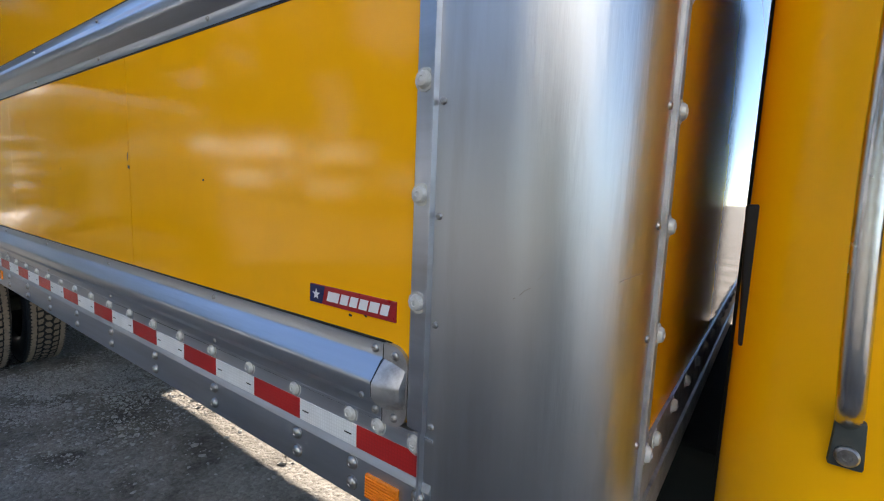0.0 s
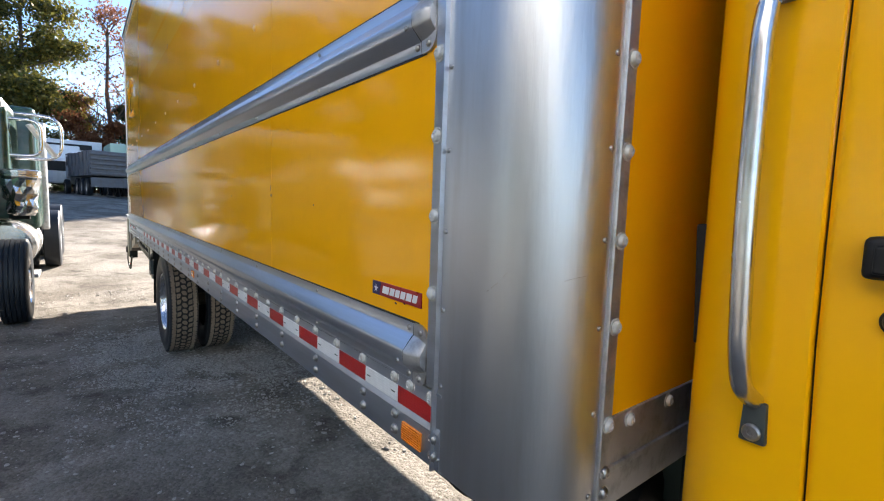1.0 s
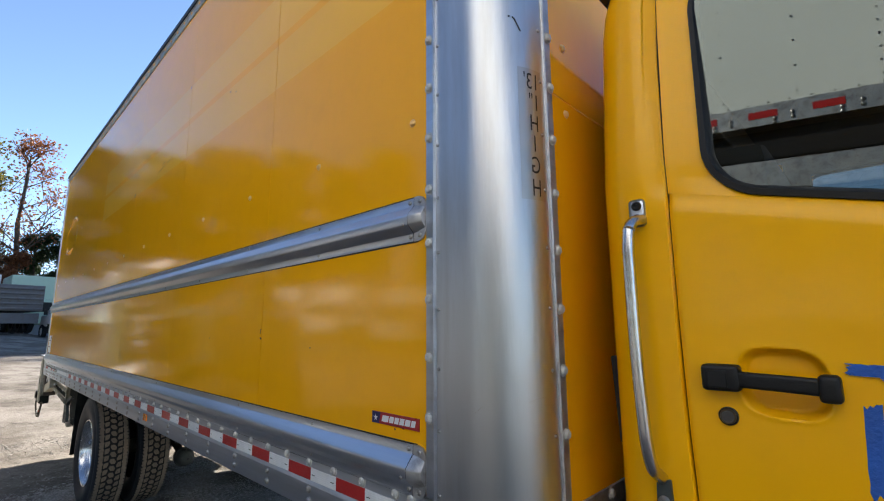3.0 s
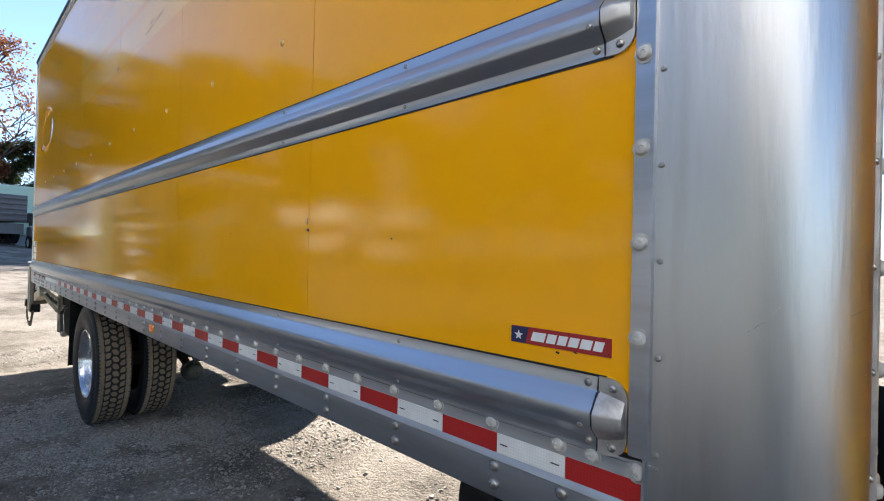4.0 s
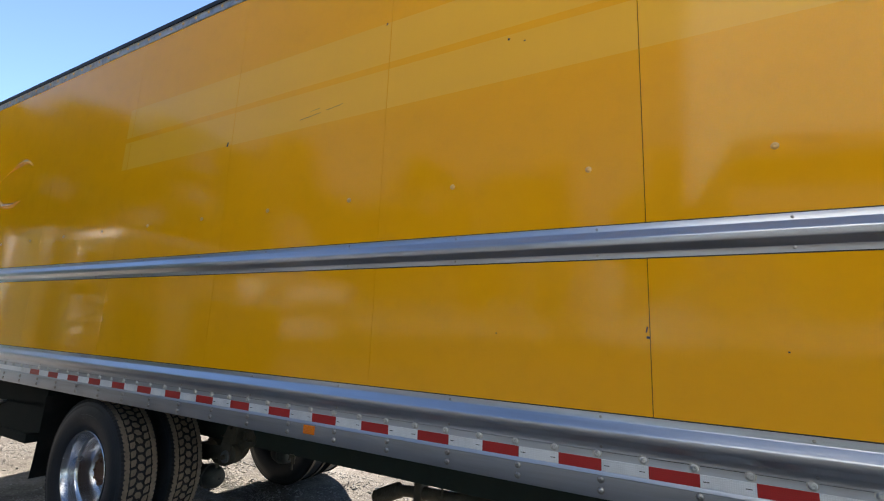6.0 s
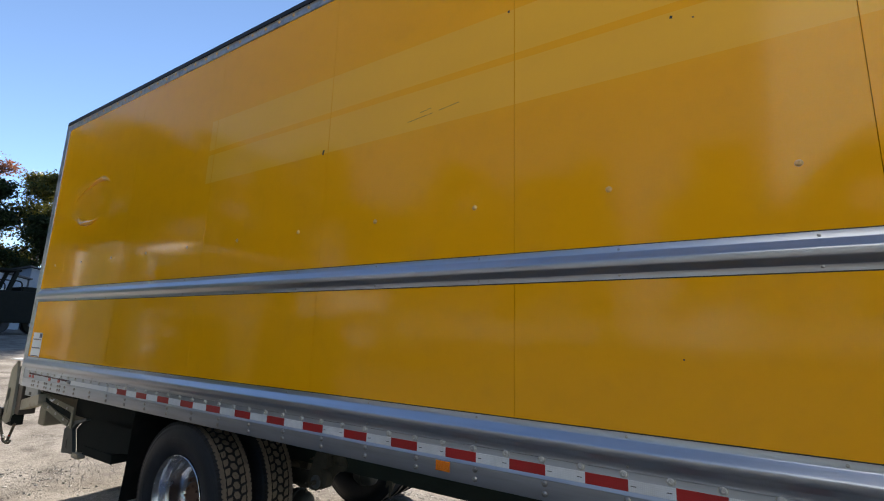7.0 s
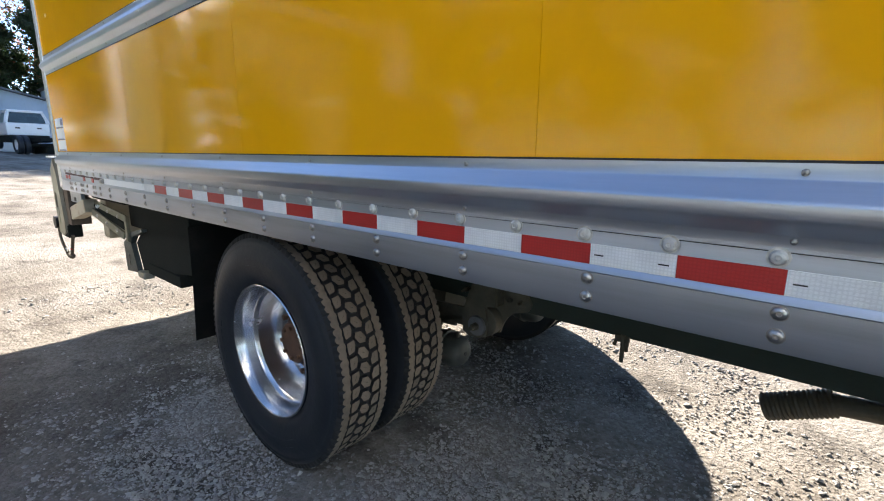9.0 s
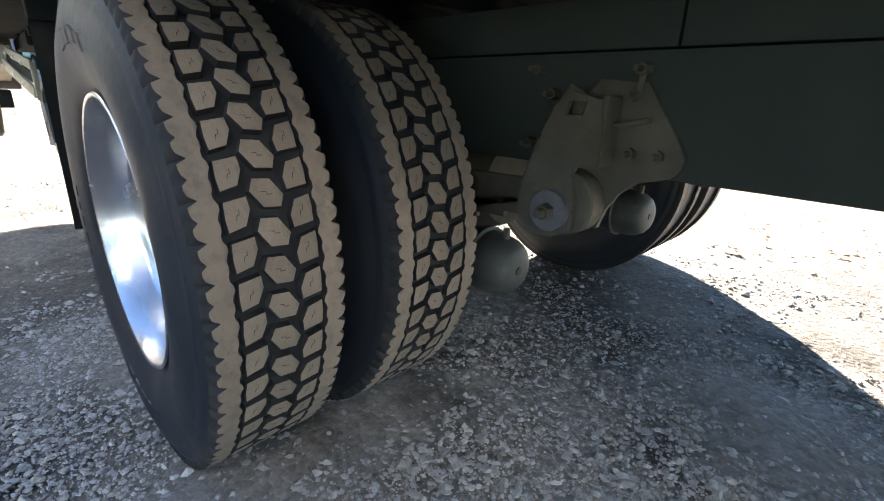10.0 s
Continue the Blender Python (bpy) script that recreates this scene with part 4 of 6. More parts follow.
def tyre(x, y, z, inner_side, blocks, parent=truck, label="dusty black truck tyre with worn block tread", R=WR, phase=0.0):
    g = R - 0.014
    prof = [(0.292, -0.098), (0.305, -0.112), (0.33, -0.124), (0.345, -0.1275), (0.36, -0.131), (0.38, -0.135), (0.40, -0.138), (0.42, -0.1385), (0.438, -0.136), (0.452, -0.132), (0.464, -0.127),
            (0.474, -0.124), (0.478, -0.1245), (0.486, -0.121), (g - 0.004, -0.113), (g, -0.100)]
    prof = [(r * R / WR, a) for r, a in prof]
    full = prof + [(r, -a) for r, a in reversed(prof)]
    body = part("tyre", revolve(full, (x, y, z), "Y", 96), RUBBER, parent, label, True)
    if blocks:
        # raised moulded lettering, too worn to read
        for side_w, words in ((-1.9, (0.05, 0.035, 0.05, 0.03, 0.045, 0.05)), (1.25, (0.04, 0.05, 0.03, 0.05)), (3.0, (0.03, 0.02, 0.03, 0.03, 0.02))):
            w = side_w
            for wide in words:
                bm = bmesh.new()
                ring = []
                for q in range(4):
                    a = w + wide / 0.4 * q / 3
                    ring.append([bm.verts.new((x + rr * math.cos(a), y - yy, z + rr * math.sin(a))) for rr, yy in ((0.382, 0.1345), (0.384, 0.1378), (0.413, 0.1402), (0.415, 0.1375))])
                for p, n2 in zip(ring, ring[1:]):
                    for q in range(3):
                        bm.faces.new((p[q], p[q + 1], n2[q + 1], n2[q]))
                part("moulded_letter", bm, RUBBER, body)
                w += wide / 0.4 + 0.045
    # shoulder ribs: notched outer edge, gently scalloped inner edge
    for s in (-1, 1):
        bm = bmesh.new()
        seg = PITCHES * 8
        rings = [[], [], [], [], []]
        for k in range(seg):
            w = phase + 2 * math.pi * k / seg
            notch = (0.014, 0.003, 0.0, 0.0, 0.008, 0.002, 0.0, 0.0)[k % 8] if blocks else 0.0
            wave = 0.0022 * math.sin(2 * math.pi * k / 4 + 1) + 0.0018 * math.sin(2 * math.pi * k / 8)
            for ring, (r, a) in zip(rings, ((g - 0.008, 0.1165), (R - 0.005 - notch * 0.5, 0.1145 - notch * 0.5), (R, 0.1105 - notch), (R, 0.0745 + wave), (g - 0.004, 0.0720 + wave))):
                ring.append(bm.verts.new((x + r * math.cos(w), y + s * a, z + r * math.sin(w))))
        for a, b in zip(rings, rings[1:]):
            for k in range(seg):
                bm.faces.new((a[k], a[(k + 1) % seg], b[(k + 1) % seg], b[k]))
        rib = part("shoulder_rib", bm, TREAD, body, "scalloped dusty shoulder rib", True)
        # only the worn running face is dusty
        rib.data.materials.append(GROOVE)
        for k, f in enumerate(rib.data.polygons):
            f.material_index = 0 if k // seg == 2 else 1
    if blocks:
        part("groove_band", revolve([(g + 0.0015, -0.085), (g + 0.0015, 0.085)], (x, y, z), "Y", 110), GROOVE, body, "dark tread grooves", True)
        turn = 2 * math.pi / PITCHES
        hidden = bmesh.new()
        for k in range(PITCHES):
            for me, off, shift in ((HEX, 0.0, 0.0), (PENT_A, -0.0485, radians(3.6)), (PENT_B, 0.0490, radians(-3.6))):
                w = phase + turn * k + shift
                up = Vector((math.cos(w), 0, math.sin(w)))
                along = Vector((-math.sin(w), 0, math.cos(w)))
                m = Matrix((along, Vector((0, 1, 0)), up)).transposed().to_4x4()
                c = Vector((x, y + off, z)) + up * g
                if math.cos(w) < -0.3:
                    own = bmesh.new()
                    own.from_mesh(me)
                    own.transform(Matrix.Translation(c) @ m)
                    merged(hidden, own)
                    continue
                piece("tread_block", me, TREAD, body, Matrix.Translation(c) @ m)
                piece("sipe", SIPE, GROOVE, body, Matrix.Translation(c + up * 0.0138) @ m @ Matrix.Rotation(0.55 if off else 2.1, 4, "Z"))
        rest = part("tread_rest", hidden, TREAD, body, "tread blocks on the back of the tyre")
        rest.data.materials.append(GROOVE)
        tagged(rest, kind="stuff")
    return body


def rim(x, y, z, s, dish=True, parent=truck):
    """A polished dual wheel; s = -1 shows its deep dish towards -y."""
    prof = [(0.280, 0.10), (0.290, 0.106), (0.298, 0.110), (0.299, 0.116), (0.295, 0.119), (0.289, 0.117), (0.282, 0.106), (0.277, 0.092), (0.270, 0.074), (0.268, 0.04), (0.264, 0.03), (0.252, 0.020), (0.249, -0.04),
            (0.236, -0.075), (0.222, -0.092), (0.17, -0.098), (0.145, -0.098), (0.14, -0.1)]
    r = part("rim", revolve([(q, s * a) for q, a in prof], (x, y, z), "Y", 72), RIM, parent, "polished aluminium wheel rim", True)
    hub = part("hub", revolve([(0.143, -s * 0.099), (0.143, -s * 0.07), (0.125, -s * 0.06), (0.10, -s * 0.055), (0.098, -s * 0.02), (0.09, -s * 0.008), (0.06, -s * 0.004), (0.0, -s * 0.004)], (x, y, z), "Y", 32), RUST, r, "rusty brown axle hub", True)
    for k in range(10):
        w = 2 * math.pi * (k + 0.3) / 10
        c = Vector((x + 0.167 * math.cos(w), y, z + 0.167 * math.sin(w)))
        part("lug_nut", rod(c + Vector((0, -s * 0.099, 0)), c + Vector((0, -s * 0.058, 0)), 0.017, 0.014, 6), RUST, r)
    for k in range(8):
        w = 2 * math.pi * k / 8
        c = Vector((x + 0.07 * math.cos(w), y, z + 0.07 * math.sin(w)))
        part("hub_bolt", rod(c + Vector((0, -s * 0.006, 0)), c + Vector((0, s * 0.008, 0)), 0.010, None, 6), RUST, r)
    return r


NEAR_OUT, NEAR_IN = 0.200, 0.543
tyre(WX, NEAR_OUT, WZ, 1, True, phase=radians(18.7))
tyre(WX, NEAR_IN, WZ, 1, True, phase=radians(20.6), label="inner dusty black truck tyre with worn block tread")
rim(WX, NEAR_OUT, WZ, -1)
tyre(WX, FAR - NEAR_IN, WZ, -1, False)
tyre(WX, FAR - NEAR_OUT, WZ, -1, False)
rim(WX, FAR - NEAR_OUT, WZ, 1)


def front_wheels():
    for y in (0.38, FAR - 0.38):
        tyre(1.75, y, WZ, 1, False, label="black front truck tyre")
        rim(1.75, y, WZ, -1 if y < 1 else 1)


front_wheels()


# ---- chassis
def cast_plate(loops, y0, y1):
    """A thick plate between two depths; the first loop of (x, z) pairs is its outline, the others are holes."""
    bm = bmesh.new()
    for loop in loops:
        vs = [bm.verts.new((px, y0, pz)) for px, pz in loop]
        for k in range(len(vs)):
            bm.edges.new((vs[k], vs[(k + 1) % len(vs)]))
    bmesh.ops.triangle_fill(bm, edges=bm.edges[:], use_beauty=True, normal=(0, -1, 0))
    ret = bmesh.ops.extrude_face_region(bm, geom=bm.faces[:])
    for v in ret["geom"]:
        if isinstance(v, bmesh.types.BMVert):
            v.co.y = y1
    return bm


def chassis():
    for y in (0.865, FAR - 0.865):
        s = 1 if y < 1 else -1
        bm = block(-7.0, 2.6, y - 0.005, y + 0.005, 0.645, 0.884, 0.002)
        for z in (0.645, 0.874):
            block(-7.0, 2.6, min(y, y + s * 0.08), max(y, y + s * 0.08), z, z + 0.010, 0.002, bm)
        part("frame_rail", bm, FRAME, truck, "black steel chassis rail")
        # the long sill between chassis and floor, in two lengths
        for a, b in ((-7.0, -3.967), (-3.962, 0.2)):
            part("floor_sill", block(a, b, y - 0.010, y + 0.075, 0.888, 0.988, 0.003), FRAME, truck, "dark sill between chassis and floor")
    # axle and differential
    bm = rod((WX, 0.35, WZ), (WX, FAR - 0.35, WZ), 0.065, None, 20)
    merged(bm, revolve([(0.02, -0.17), (0.15, -0.12), (0.2, 0), (0.15, 0.12), (0.02, 0.17)], (WX, FAR / 2, WZ), "X", 24))
    part("rear_axle", bm, HANGER, truck, "dusty rear axle with differential housing", True)
    for y in (0.815, FAR - 0.815):
        s = -1 if y < 1 else 1
        yr = y - s * 0.05
        spring = bmesh.new()
        for k in range(4):
            z = 0.60 - 0.018 * k
            pts = [(-5.45 + 0.1 * k, y, z + 0.05 - 0.01 * k), (WX - 0.3, y, z - 0.03), (WX + 0.2, y, z - 0.035), (-4.12 - 0.09 * k, y, z - 0.02)]
            for p, q in zip(pts, pts[1:]):
                beam(p, q, 0.014, 0.075, 0.002, spring)
        part("leaf_spring", spring, HANGER, truck, "stacked rear leaf spring")
        # cast hanger: a plate on the rail and a forked ear that holds the spring bush
        plate = [(-4.10, 0.832), (-4.003, 0.824), (-3.97, 0.777), (-3.923, 0.708), (-3.913, 0.690), (-3.917, 0.668), (-3.931, 0.651), (-3.96, 0.642), (-3.994, 0.633), (-4.031, 0.604), (-4.055, 0.565), (-4.07, 0.521), (-4.10, 0.515), (-4.13, 0.56), (-4.15, 0.70), (-4.13, 0.80)]
        ear = [(-4.122, 0.806), (-4.16, 0.779), (-4.193, 0.702), (-4.222, 0.625), (-4.235, 0.557), (-4.226, 0.512), (-4.192, 0.496), (-4.139, 0.498), (-4.098, 0.518), (-4.094, 0.584), (-4.106, 0.641), (-4.098, 0.657), (-4.054, 0.663), (-4.052, 0.726), (-4.062, 0.792)]
        slot = [(-4.135, 0.762), (-4.128, 0.788), (-4.086, 0.787), (-4.096, 0.760)]
        hg = part("spring_hanger", cast_plate([plate], yr + s * 0.006, yr + s * 0.020), HANGER, truck, "dusty cast spring hanger bracket")
        part("hanger_ear", cast_plate([ear, slot], yr + s * 0.076, yr + s * 0.090), HANGER, hg, "cast ear that holds the spring bush")
        # webs that join the ear to the plate, and a level rib
        mid = yr + s * 0.048
        for p, q, w, h in (((-4.056, mid, 0.662), (-4.056, mid, 0.80), 0.012, 0.060), ((-4.105, mid, 0.662), (-4.050, mid, 0.668), 0.060, 0.010), ((-4.192, mid, 0.70), (-4.125, mid, 0.808), 0.012, 0.060),
                           ((-4.226, mid, 0.60), (-4.192, mid, 0.70), 0.012, 0.060), ((-4.052, yr + s * 0.035, 0.742), (-3.985, yr + s * 0.024, 0.757), 0.034, 0.010), ((-4.02, yr + s * 0.022, 0.80), (-4.015, yr + s * 0.020, 0.855), 0.016, 0.012)):
            part("hanger_web", beam(p, q, w, h, 0.003), HANGER, hg)
        part("spring_eye", revolve([(0.030, -0.034), (0.068, -0.034), (0.072, -0.030), (0.072, 0.030), (0.068, 0.034), (0.030, 0.034)], (-4.128, yr + s * 0.040, 0.575), "Y", 36), HANGER, hg, "round spring eye", True)
        part("bush_washer", rod((-4.146, yr + s * 0.090, 0.558), (-4.146, yr + s * 0.102, 0.558), 0.047, 0.045, 32), WASHER, hg, "grey washer", True)
        part("bush_bolt", rod((-4.146, yr + s * 0.102, 0.558), (-4.146, yr + s * 0.124, 0.558), 0.019, 0.018, 6), HANGER, hg)
        part("bolt_end", rod((-4.146, yr + s * 0.124, 0.558), (-4.146, yr + s * 0.142, 0.558), 0.011, 0.010, 12), HANGER, hg, "", True)
        for px, pz in ((-4.254, 0.852), (-4.211, 0.800), (-4.017, 0.850), (-4.026, 0.802), (-4.018, 0.690), (-3.962, 0.690), (-4.262, 0.690)):
            part("hanger_nut", rod((px, yr + s * 0.005, pz), (px, yr + s * 0.034, pz), 0.0125, 0.0125, 6), HANGER, hg)
            part("hanger_bolt", rod((px, yr + s * 0.034, pz), (px, yr + s * 0.058, pz), 0.0065, 0.006, 10), HANGER, hg, "", True)
    # brake chambers
    for y, x, z, d in ((0.823, -4.335, 0.372, (1, 0.02, -0.03)), (1.55, -4.305, 0.405, (1, -0.06, -0.02))):
        rot = Vector((1, 0, 0)).rotation_difference(Vector(d)).to_matrix().to_4x4()
        own = revolve([(0.0, -0.12), (0.07, -0.115), (0.082, -0.08), (0.084, -0.04), (0.092, -0.038), (0.092, -0.018), (0.084, -0.014), (0.082, 0.02), (0.076, 0.05), (0.064, 0.072), (0.050, 0.083), (0.03, 0.086), (0.012, 0.086), (0.010, 0.08), (0.0, 0.08)], (0, 0, 0), "X", 32)
        own.transform(Matrix.Translation((x, y, z)) @ rot)
        ch = part("brake_chamber", own, CAN, truck, "round dusty air brake chamber", True)
        part("chamber_port", rod(Vector((x, y, z)) + rot @ Vector((0.084, 0, 0)), Vector((x, y, z)) + rot @ Vector((0.0885, 0, 0)), 0.011, None, 16), INK, ch)
        part("chamber_clip", block(x + 0.035, x + 0.050, y - 0.012, y + 0.004, z + 0.072, z + 0.105, 0.005), HANGER, ch)
        part("chamber_bracket", beam((x - 0.1, y, z + 0.02), (WX + 0.06, y, WZ), 0.05, 0.06), HANGER, ch)
    # exhaust with a ribbed flexible end
    ex = bmesh.new()
    tube([(-2.70, 1.33, 0.425), (-2.45, 1.33, 0.43), (-2.1, 1.33, 0.475), (-1.6, 1.3, 0.53), (-0.9, 1.3, 0.56), (0.9, 1.3, 0.585)], 0.045, 16, ex)
    pipe = part("exhaust_pipe", ex, HANGER, truck, "dark exhaust pipe under the box", True)
    p0, p1 = Vector((-3.085, 1.33, 0.314)), Vector((-2.872, 1.33, 0.412))
    d = (p1 - p0).normalized()
    own = revolve([(0.05, 0.0)] + [(0.057 if k % 2 else 0.051, 0.235 * k / 30) for k in range(31)], (0, 0, 0), "X", 24)
    own.transform(Matrix.Translation(p0) @ Vector((1, 0, 0)).rotation_difference(d).to_matrix().to_4x4())
    part("flexible_end", own, HANGER, pipe, "ribbed flexible tail pipe", True)
    part("pipe_link", rod(p1 - d * 0.02, (-2.68, 1.33, 0.426), 0.040, None, 14), HANGER, pipe, "", True)
    part("pipe_clamp", block(-2.72, -2.66, 1.27, 1.39, 0.365, 0.50, 0.01), HANGER, pipe)
    for x in (-2.48, -1.78):
        part("pipe_strap", rod((x, 1.26, 0.44), (x, 1.26, 0.70), 0.008, None, 8), HANGER, pipe)
    # small hook under the chassis rail
    bm = rod((-3.522, 0.86, 0.655), (-3.523, 0.86, 0.545), 0.010, 0.008, 10)
    rod((-3.505, 0.862, 0.65), (-3.509, 0.862, 0.59), 0.007, None, 8, bm)
    block(-3.552, -3.500, 0.852, 0.872, 0.625, 0.652, 0.004, bm)
    rod((-3.548, 0.86, 0.63), (-3.554, 0.858, 0.608), 0.007, None, 8, bm)
    part("tow_hook", bm, HANGER, truck, "small steel hook under the chassis")
    bm = rod((-1.13, 0.95, 0.66), (-1.13, 0.95, 0.55), 0.008, 0.006, 8)
    rod((-1.02, 0.93, 0.66), (-1.02, 0.93, 0.60), 0.009, None, 8, bm)
    block(-1.16, -1.0, 0.92, 0.97, 0.62, 0.66, 0.006, bm)
    part("pipe_fittings", bm, HANGER, truck, "row of small hanging fittings")
    # fuel tank ahead
    tank = part("fuel_tank", revolve([(0.0, -0.52), (0.22, -0.52), (0.275, -0.505), (0.29, -0.47), (0.29, 0.47), (0.275, 0.505), (0.22, 0.52), (0.0, 0.52)], (-0.42, 0.93, 0.52), "X", 40), BLACK, truck, "round black fuel tank", True)
    for x in (-0.72, -0.12):
        part("tank_strap", revolve([(0.291, -0.025), (0.296, -0.02), (0.296, 0.02), (0.291, 0.025)], (x, 0.93, 0.52), "X", 40), CHASSIS, tank)
    # unseen dark block added to keep light out between the box and the cab
    part("gap_light_stop", block(0.24, 0.40, 0.62, FAR - 0.62, 0.58, 1.005, 0.02), CHASSIS, truck, "unseen dark block closing the cab gap from below")
    # mud flaps
    for y0 in (0.07, FAR - 0.70):
        fl = bmesh.new()
        rows = []
        for k in range(9):
            z = 0.33 + (1.0 - 0.33) * k / 8
            rows.append([(fl.verts.new((-5.45 - 0.05 * (1 - k / 8) ** 2 + 0.006 * math.sin(9 * (y0 + 0.62 * j / 6)), y0 + 0.62 * j / 6, z))) for j in range(7)])
        for a, b in zip(rows, rows[1:]):
            for j in range(6):
                fl.faces.new((a[j], a[j + 1], b[j + 1], b[j]))
        bmesh.ops.solidify(fl, geom=list(fl.faces), thickness=0.012)
        flap = part("mud_flap", fl, FLAP, truck, "black rubber mud flap", True)
        part("flap_bracket", block(-5.49, -5.43, y0, y0 + 0.62, 0.955, 1.02, 0.004), CHASSIS, flap)


chassis()


def plate_xz(outline, y0, y1):
    """A flat plate with an outline in x and z, between two depths."""
    bm = bmesh.new()
    a, b = [[bm.verts.new((px, y, pz)) for px, pz in outline] for y in (y0, y1)]
    for k in range(len(a)):
        bm.faces.new((a[k], a[(k + 1) % len(a)], b[(k + 1) % len(a)], b[k]))
    bm.faces.new(a)
    bm.faces.new(b)
    return bm


def liftgate():
    # the motor box and its carrier under the rear
    case = part("pump_case", plate_xz([(-6.66, 0.69), (-6.50, 0.80), (-6.3, 0.84), (-5.47, 0.86), (-5.47, 0.64), (-6.05, 0.57), (-6.58, 0.50)], 0.20, FAR - 0.20), CHASSIS, truck, "black steel lift housing under the rear")
    part("end_plate", plate_xz([(-6.83, 0.677), (-6.62, 0.775), (-6.42, 0.815), (-6.40, 0.80), (-6.60, 0.745), (-6.665, 0.69), (-6.585, 0.487), (-6.82, 0.466)], 0.165, 0.198), LIFT_DARK, case, "chamfered dark grey end plate")
    part("end_slot", block(-6.765, -6.73, 0.161, 0.166, 0.52, 0.60, 0.001), INK, case)
    part("pale_foot", block(-6.60, -6.47, 0.165, 0.23, 0.455, 0.50, 0.006), LIFT_PALE, case, "pale worn foot")
    part("case_lip", block(-6.45, -5.9, 0.19, FAR - 0.19, 0.50, 0.575, 0.005), CHASSIS, case)
    part("cross_carrier", block(-6.75, -5.47, 0.20, FAR - 0.20, 0.80, 1.018, 0.01), CHASSIS, case)
    part("rear_sill", block(-7.50, -6.70, 0.16, FAR - 0.16, 0.955, 1.022, 0.01), CHASSIS, truck, "black rear sill under the box")
    # unseen folded gate against the rear doors, added to cast the rear ground shadow
    gate = part("folded_gate", block(-7.90, -7.72, 0.30, FAR - 0.30, 0.57, 2.25, 0.02), LIFT, truck, "unseen grey lift platform folded up behind the doors, casting the rear shadow")
    for k in range(5):
        part("gate_rib", block(-7.925, -7.898, 0.4 + 0.4 * k, 0.46 + 0.4 * k, 0.65, 2.2, 0.005), LIFT, gate)
    for y in (0.0, FAR):
        s = 1 if y < 1 else -1

        def span(a, b):
            return min(y + s * a, y + s * b), max(y + s * a, y + s * b)
        # outer plate with an oval slot cut through, above a lower cheek
        col = bmesh.new()
        a, b = span(-0.012, 0.012)
        outer = [(-7.88, 0.66), (-7.70, 0.63), (-7.635, 0.70), (-7.665, 1.03), (-7.70, 1.26), (-7.86, 1.275)]
        cx, cz = -7.81, 0.912
        hole = [(cx + 0.038 * math.cos(w), cz + (0.05 if math.sin(w) > 0 else -0.05) + 0.03 * math.sin(w)) for w in [radians(22.5 * k + 11.25) for k in range(16)]]
        ring = []
        for px, pz in hole:
            # each hole corner is joined to the outline straight out from it
            best, d = None, Vector((px - cx, 0, (pz - cz) * 0.45)).normalized()
            for (ax, az), (bx, bz) in zip(outer, outer[1:] + outer[:1]):
                ex, ez = bx - ax, bz - az
                det = d.x * -ez + d.z * ex
                if abs(det) > 1e-9:
                    t = ((ax - cx) * -ez + (az - cz) * ex) / det
                    u = (d.x * (az - cz) - d.z * (ax - cx)) / det
                    if t > 0 and -1e-6 <= u <= 1 + 1e-6 and (best is None or t < best):
                        best = t
            ring.append((cx + d.x * best, cz + d.z * best))
        layers = [[col.verts.new((px, q, pz)) for px, pz in path] for path in (hole, ring) for q in (a, b)]
        for p, q in ((0, 2), (1, 3), (0, 1), (2, 3)):
            for k in range(16):
                col.faces.new((layers[p][k], layers[p][(k + 1) % 16], layers[q][(k + 1) % 16], layers[q][k]))
        c = part("lift_column", col, LIFT, truck, "worn grey liftgate column plate with an oval slot")
        part("inner_post", block(-7.66, -7.545, *span(0.014, 0.15), 0.74, 1.255, 0.006), LIFT_BROWN, c, "brown worn inner post")
        part("slot_back", block(-7.87, -7.67, *span(0.03, 0.15), 0.75, 1.2, 0.004), CHASSIS, c)
        part("column_top", block(-7.90, -7.60, *span(-0.02, 0.10), 1.272, 1.284, 0.003), PAPER, c, "pale cap plate")
        part("rubber_stop", rod((-7.905, *span(-0.03, -0.031)[:1], 0.735), (-7.905, y + s * 0.06, 0.735), 0.052, 0.045, 18), BLACK, c, "round black rubber stop", True)
        part("arm_clevis", block(-7.80, -7.765, *span(-0.018, 0.012), 0.735, 0.87, 0.004), LIFT, c)
        part("lift_arm", beam((-7.775, y + s * 0.06, 0.786), (-7.16, y + s * 0.075, 0.925), 0.09, 0.10, 0.006), LIFT_PALE, c, "pale worn steel arm")
        part("lower_shoe", block(-7.80, -7.64, *span(0.0, 0.10), 0.625, 0.735, 0.012), CHASSIS, c, "dark shoe under the column")
        part("hanging_chain", tube([(-7.93, y, 0.70), (-7.88, y - s * 0.01, 0.62), (-7.80, y - s * 0.01, 0.54), (-7.75, y, 0.49)], 0.014, 8), HANGER, c, "rusty hanging hook")
        part("hook_pin", rod((-7.60, y + s * 0.02, 0.65), (-7.69, y + s * 0.01, 0.47), 0.013, None, 8), HANGER, c)
        part("hook_foot", tube([(-7.78, y, 0.49), (-7.72, y, 0.465), (-7.62, y, 0.468), (-7.58, y, 0.49)], 0.015, 8), HANGER, c)
        part("pin_clip", block(-7.635, -7.612, *span(-0.006, 0.006), 0.53, 0.543, 0.003), LAMP_RED, c, "small reddish pin clip")
        part("white_tie", block(-7.775, -7.74, *span(-0.012, -0.004), 0.50, 0.53, 0.003), PAPER, c)
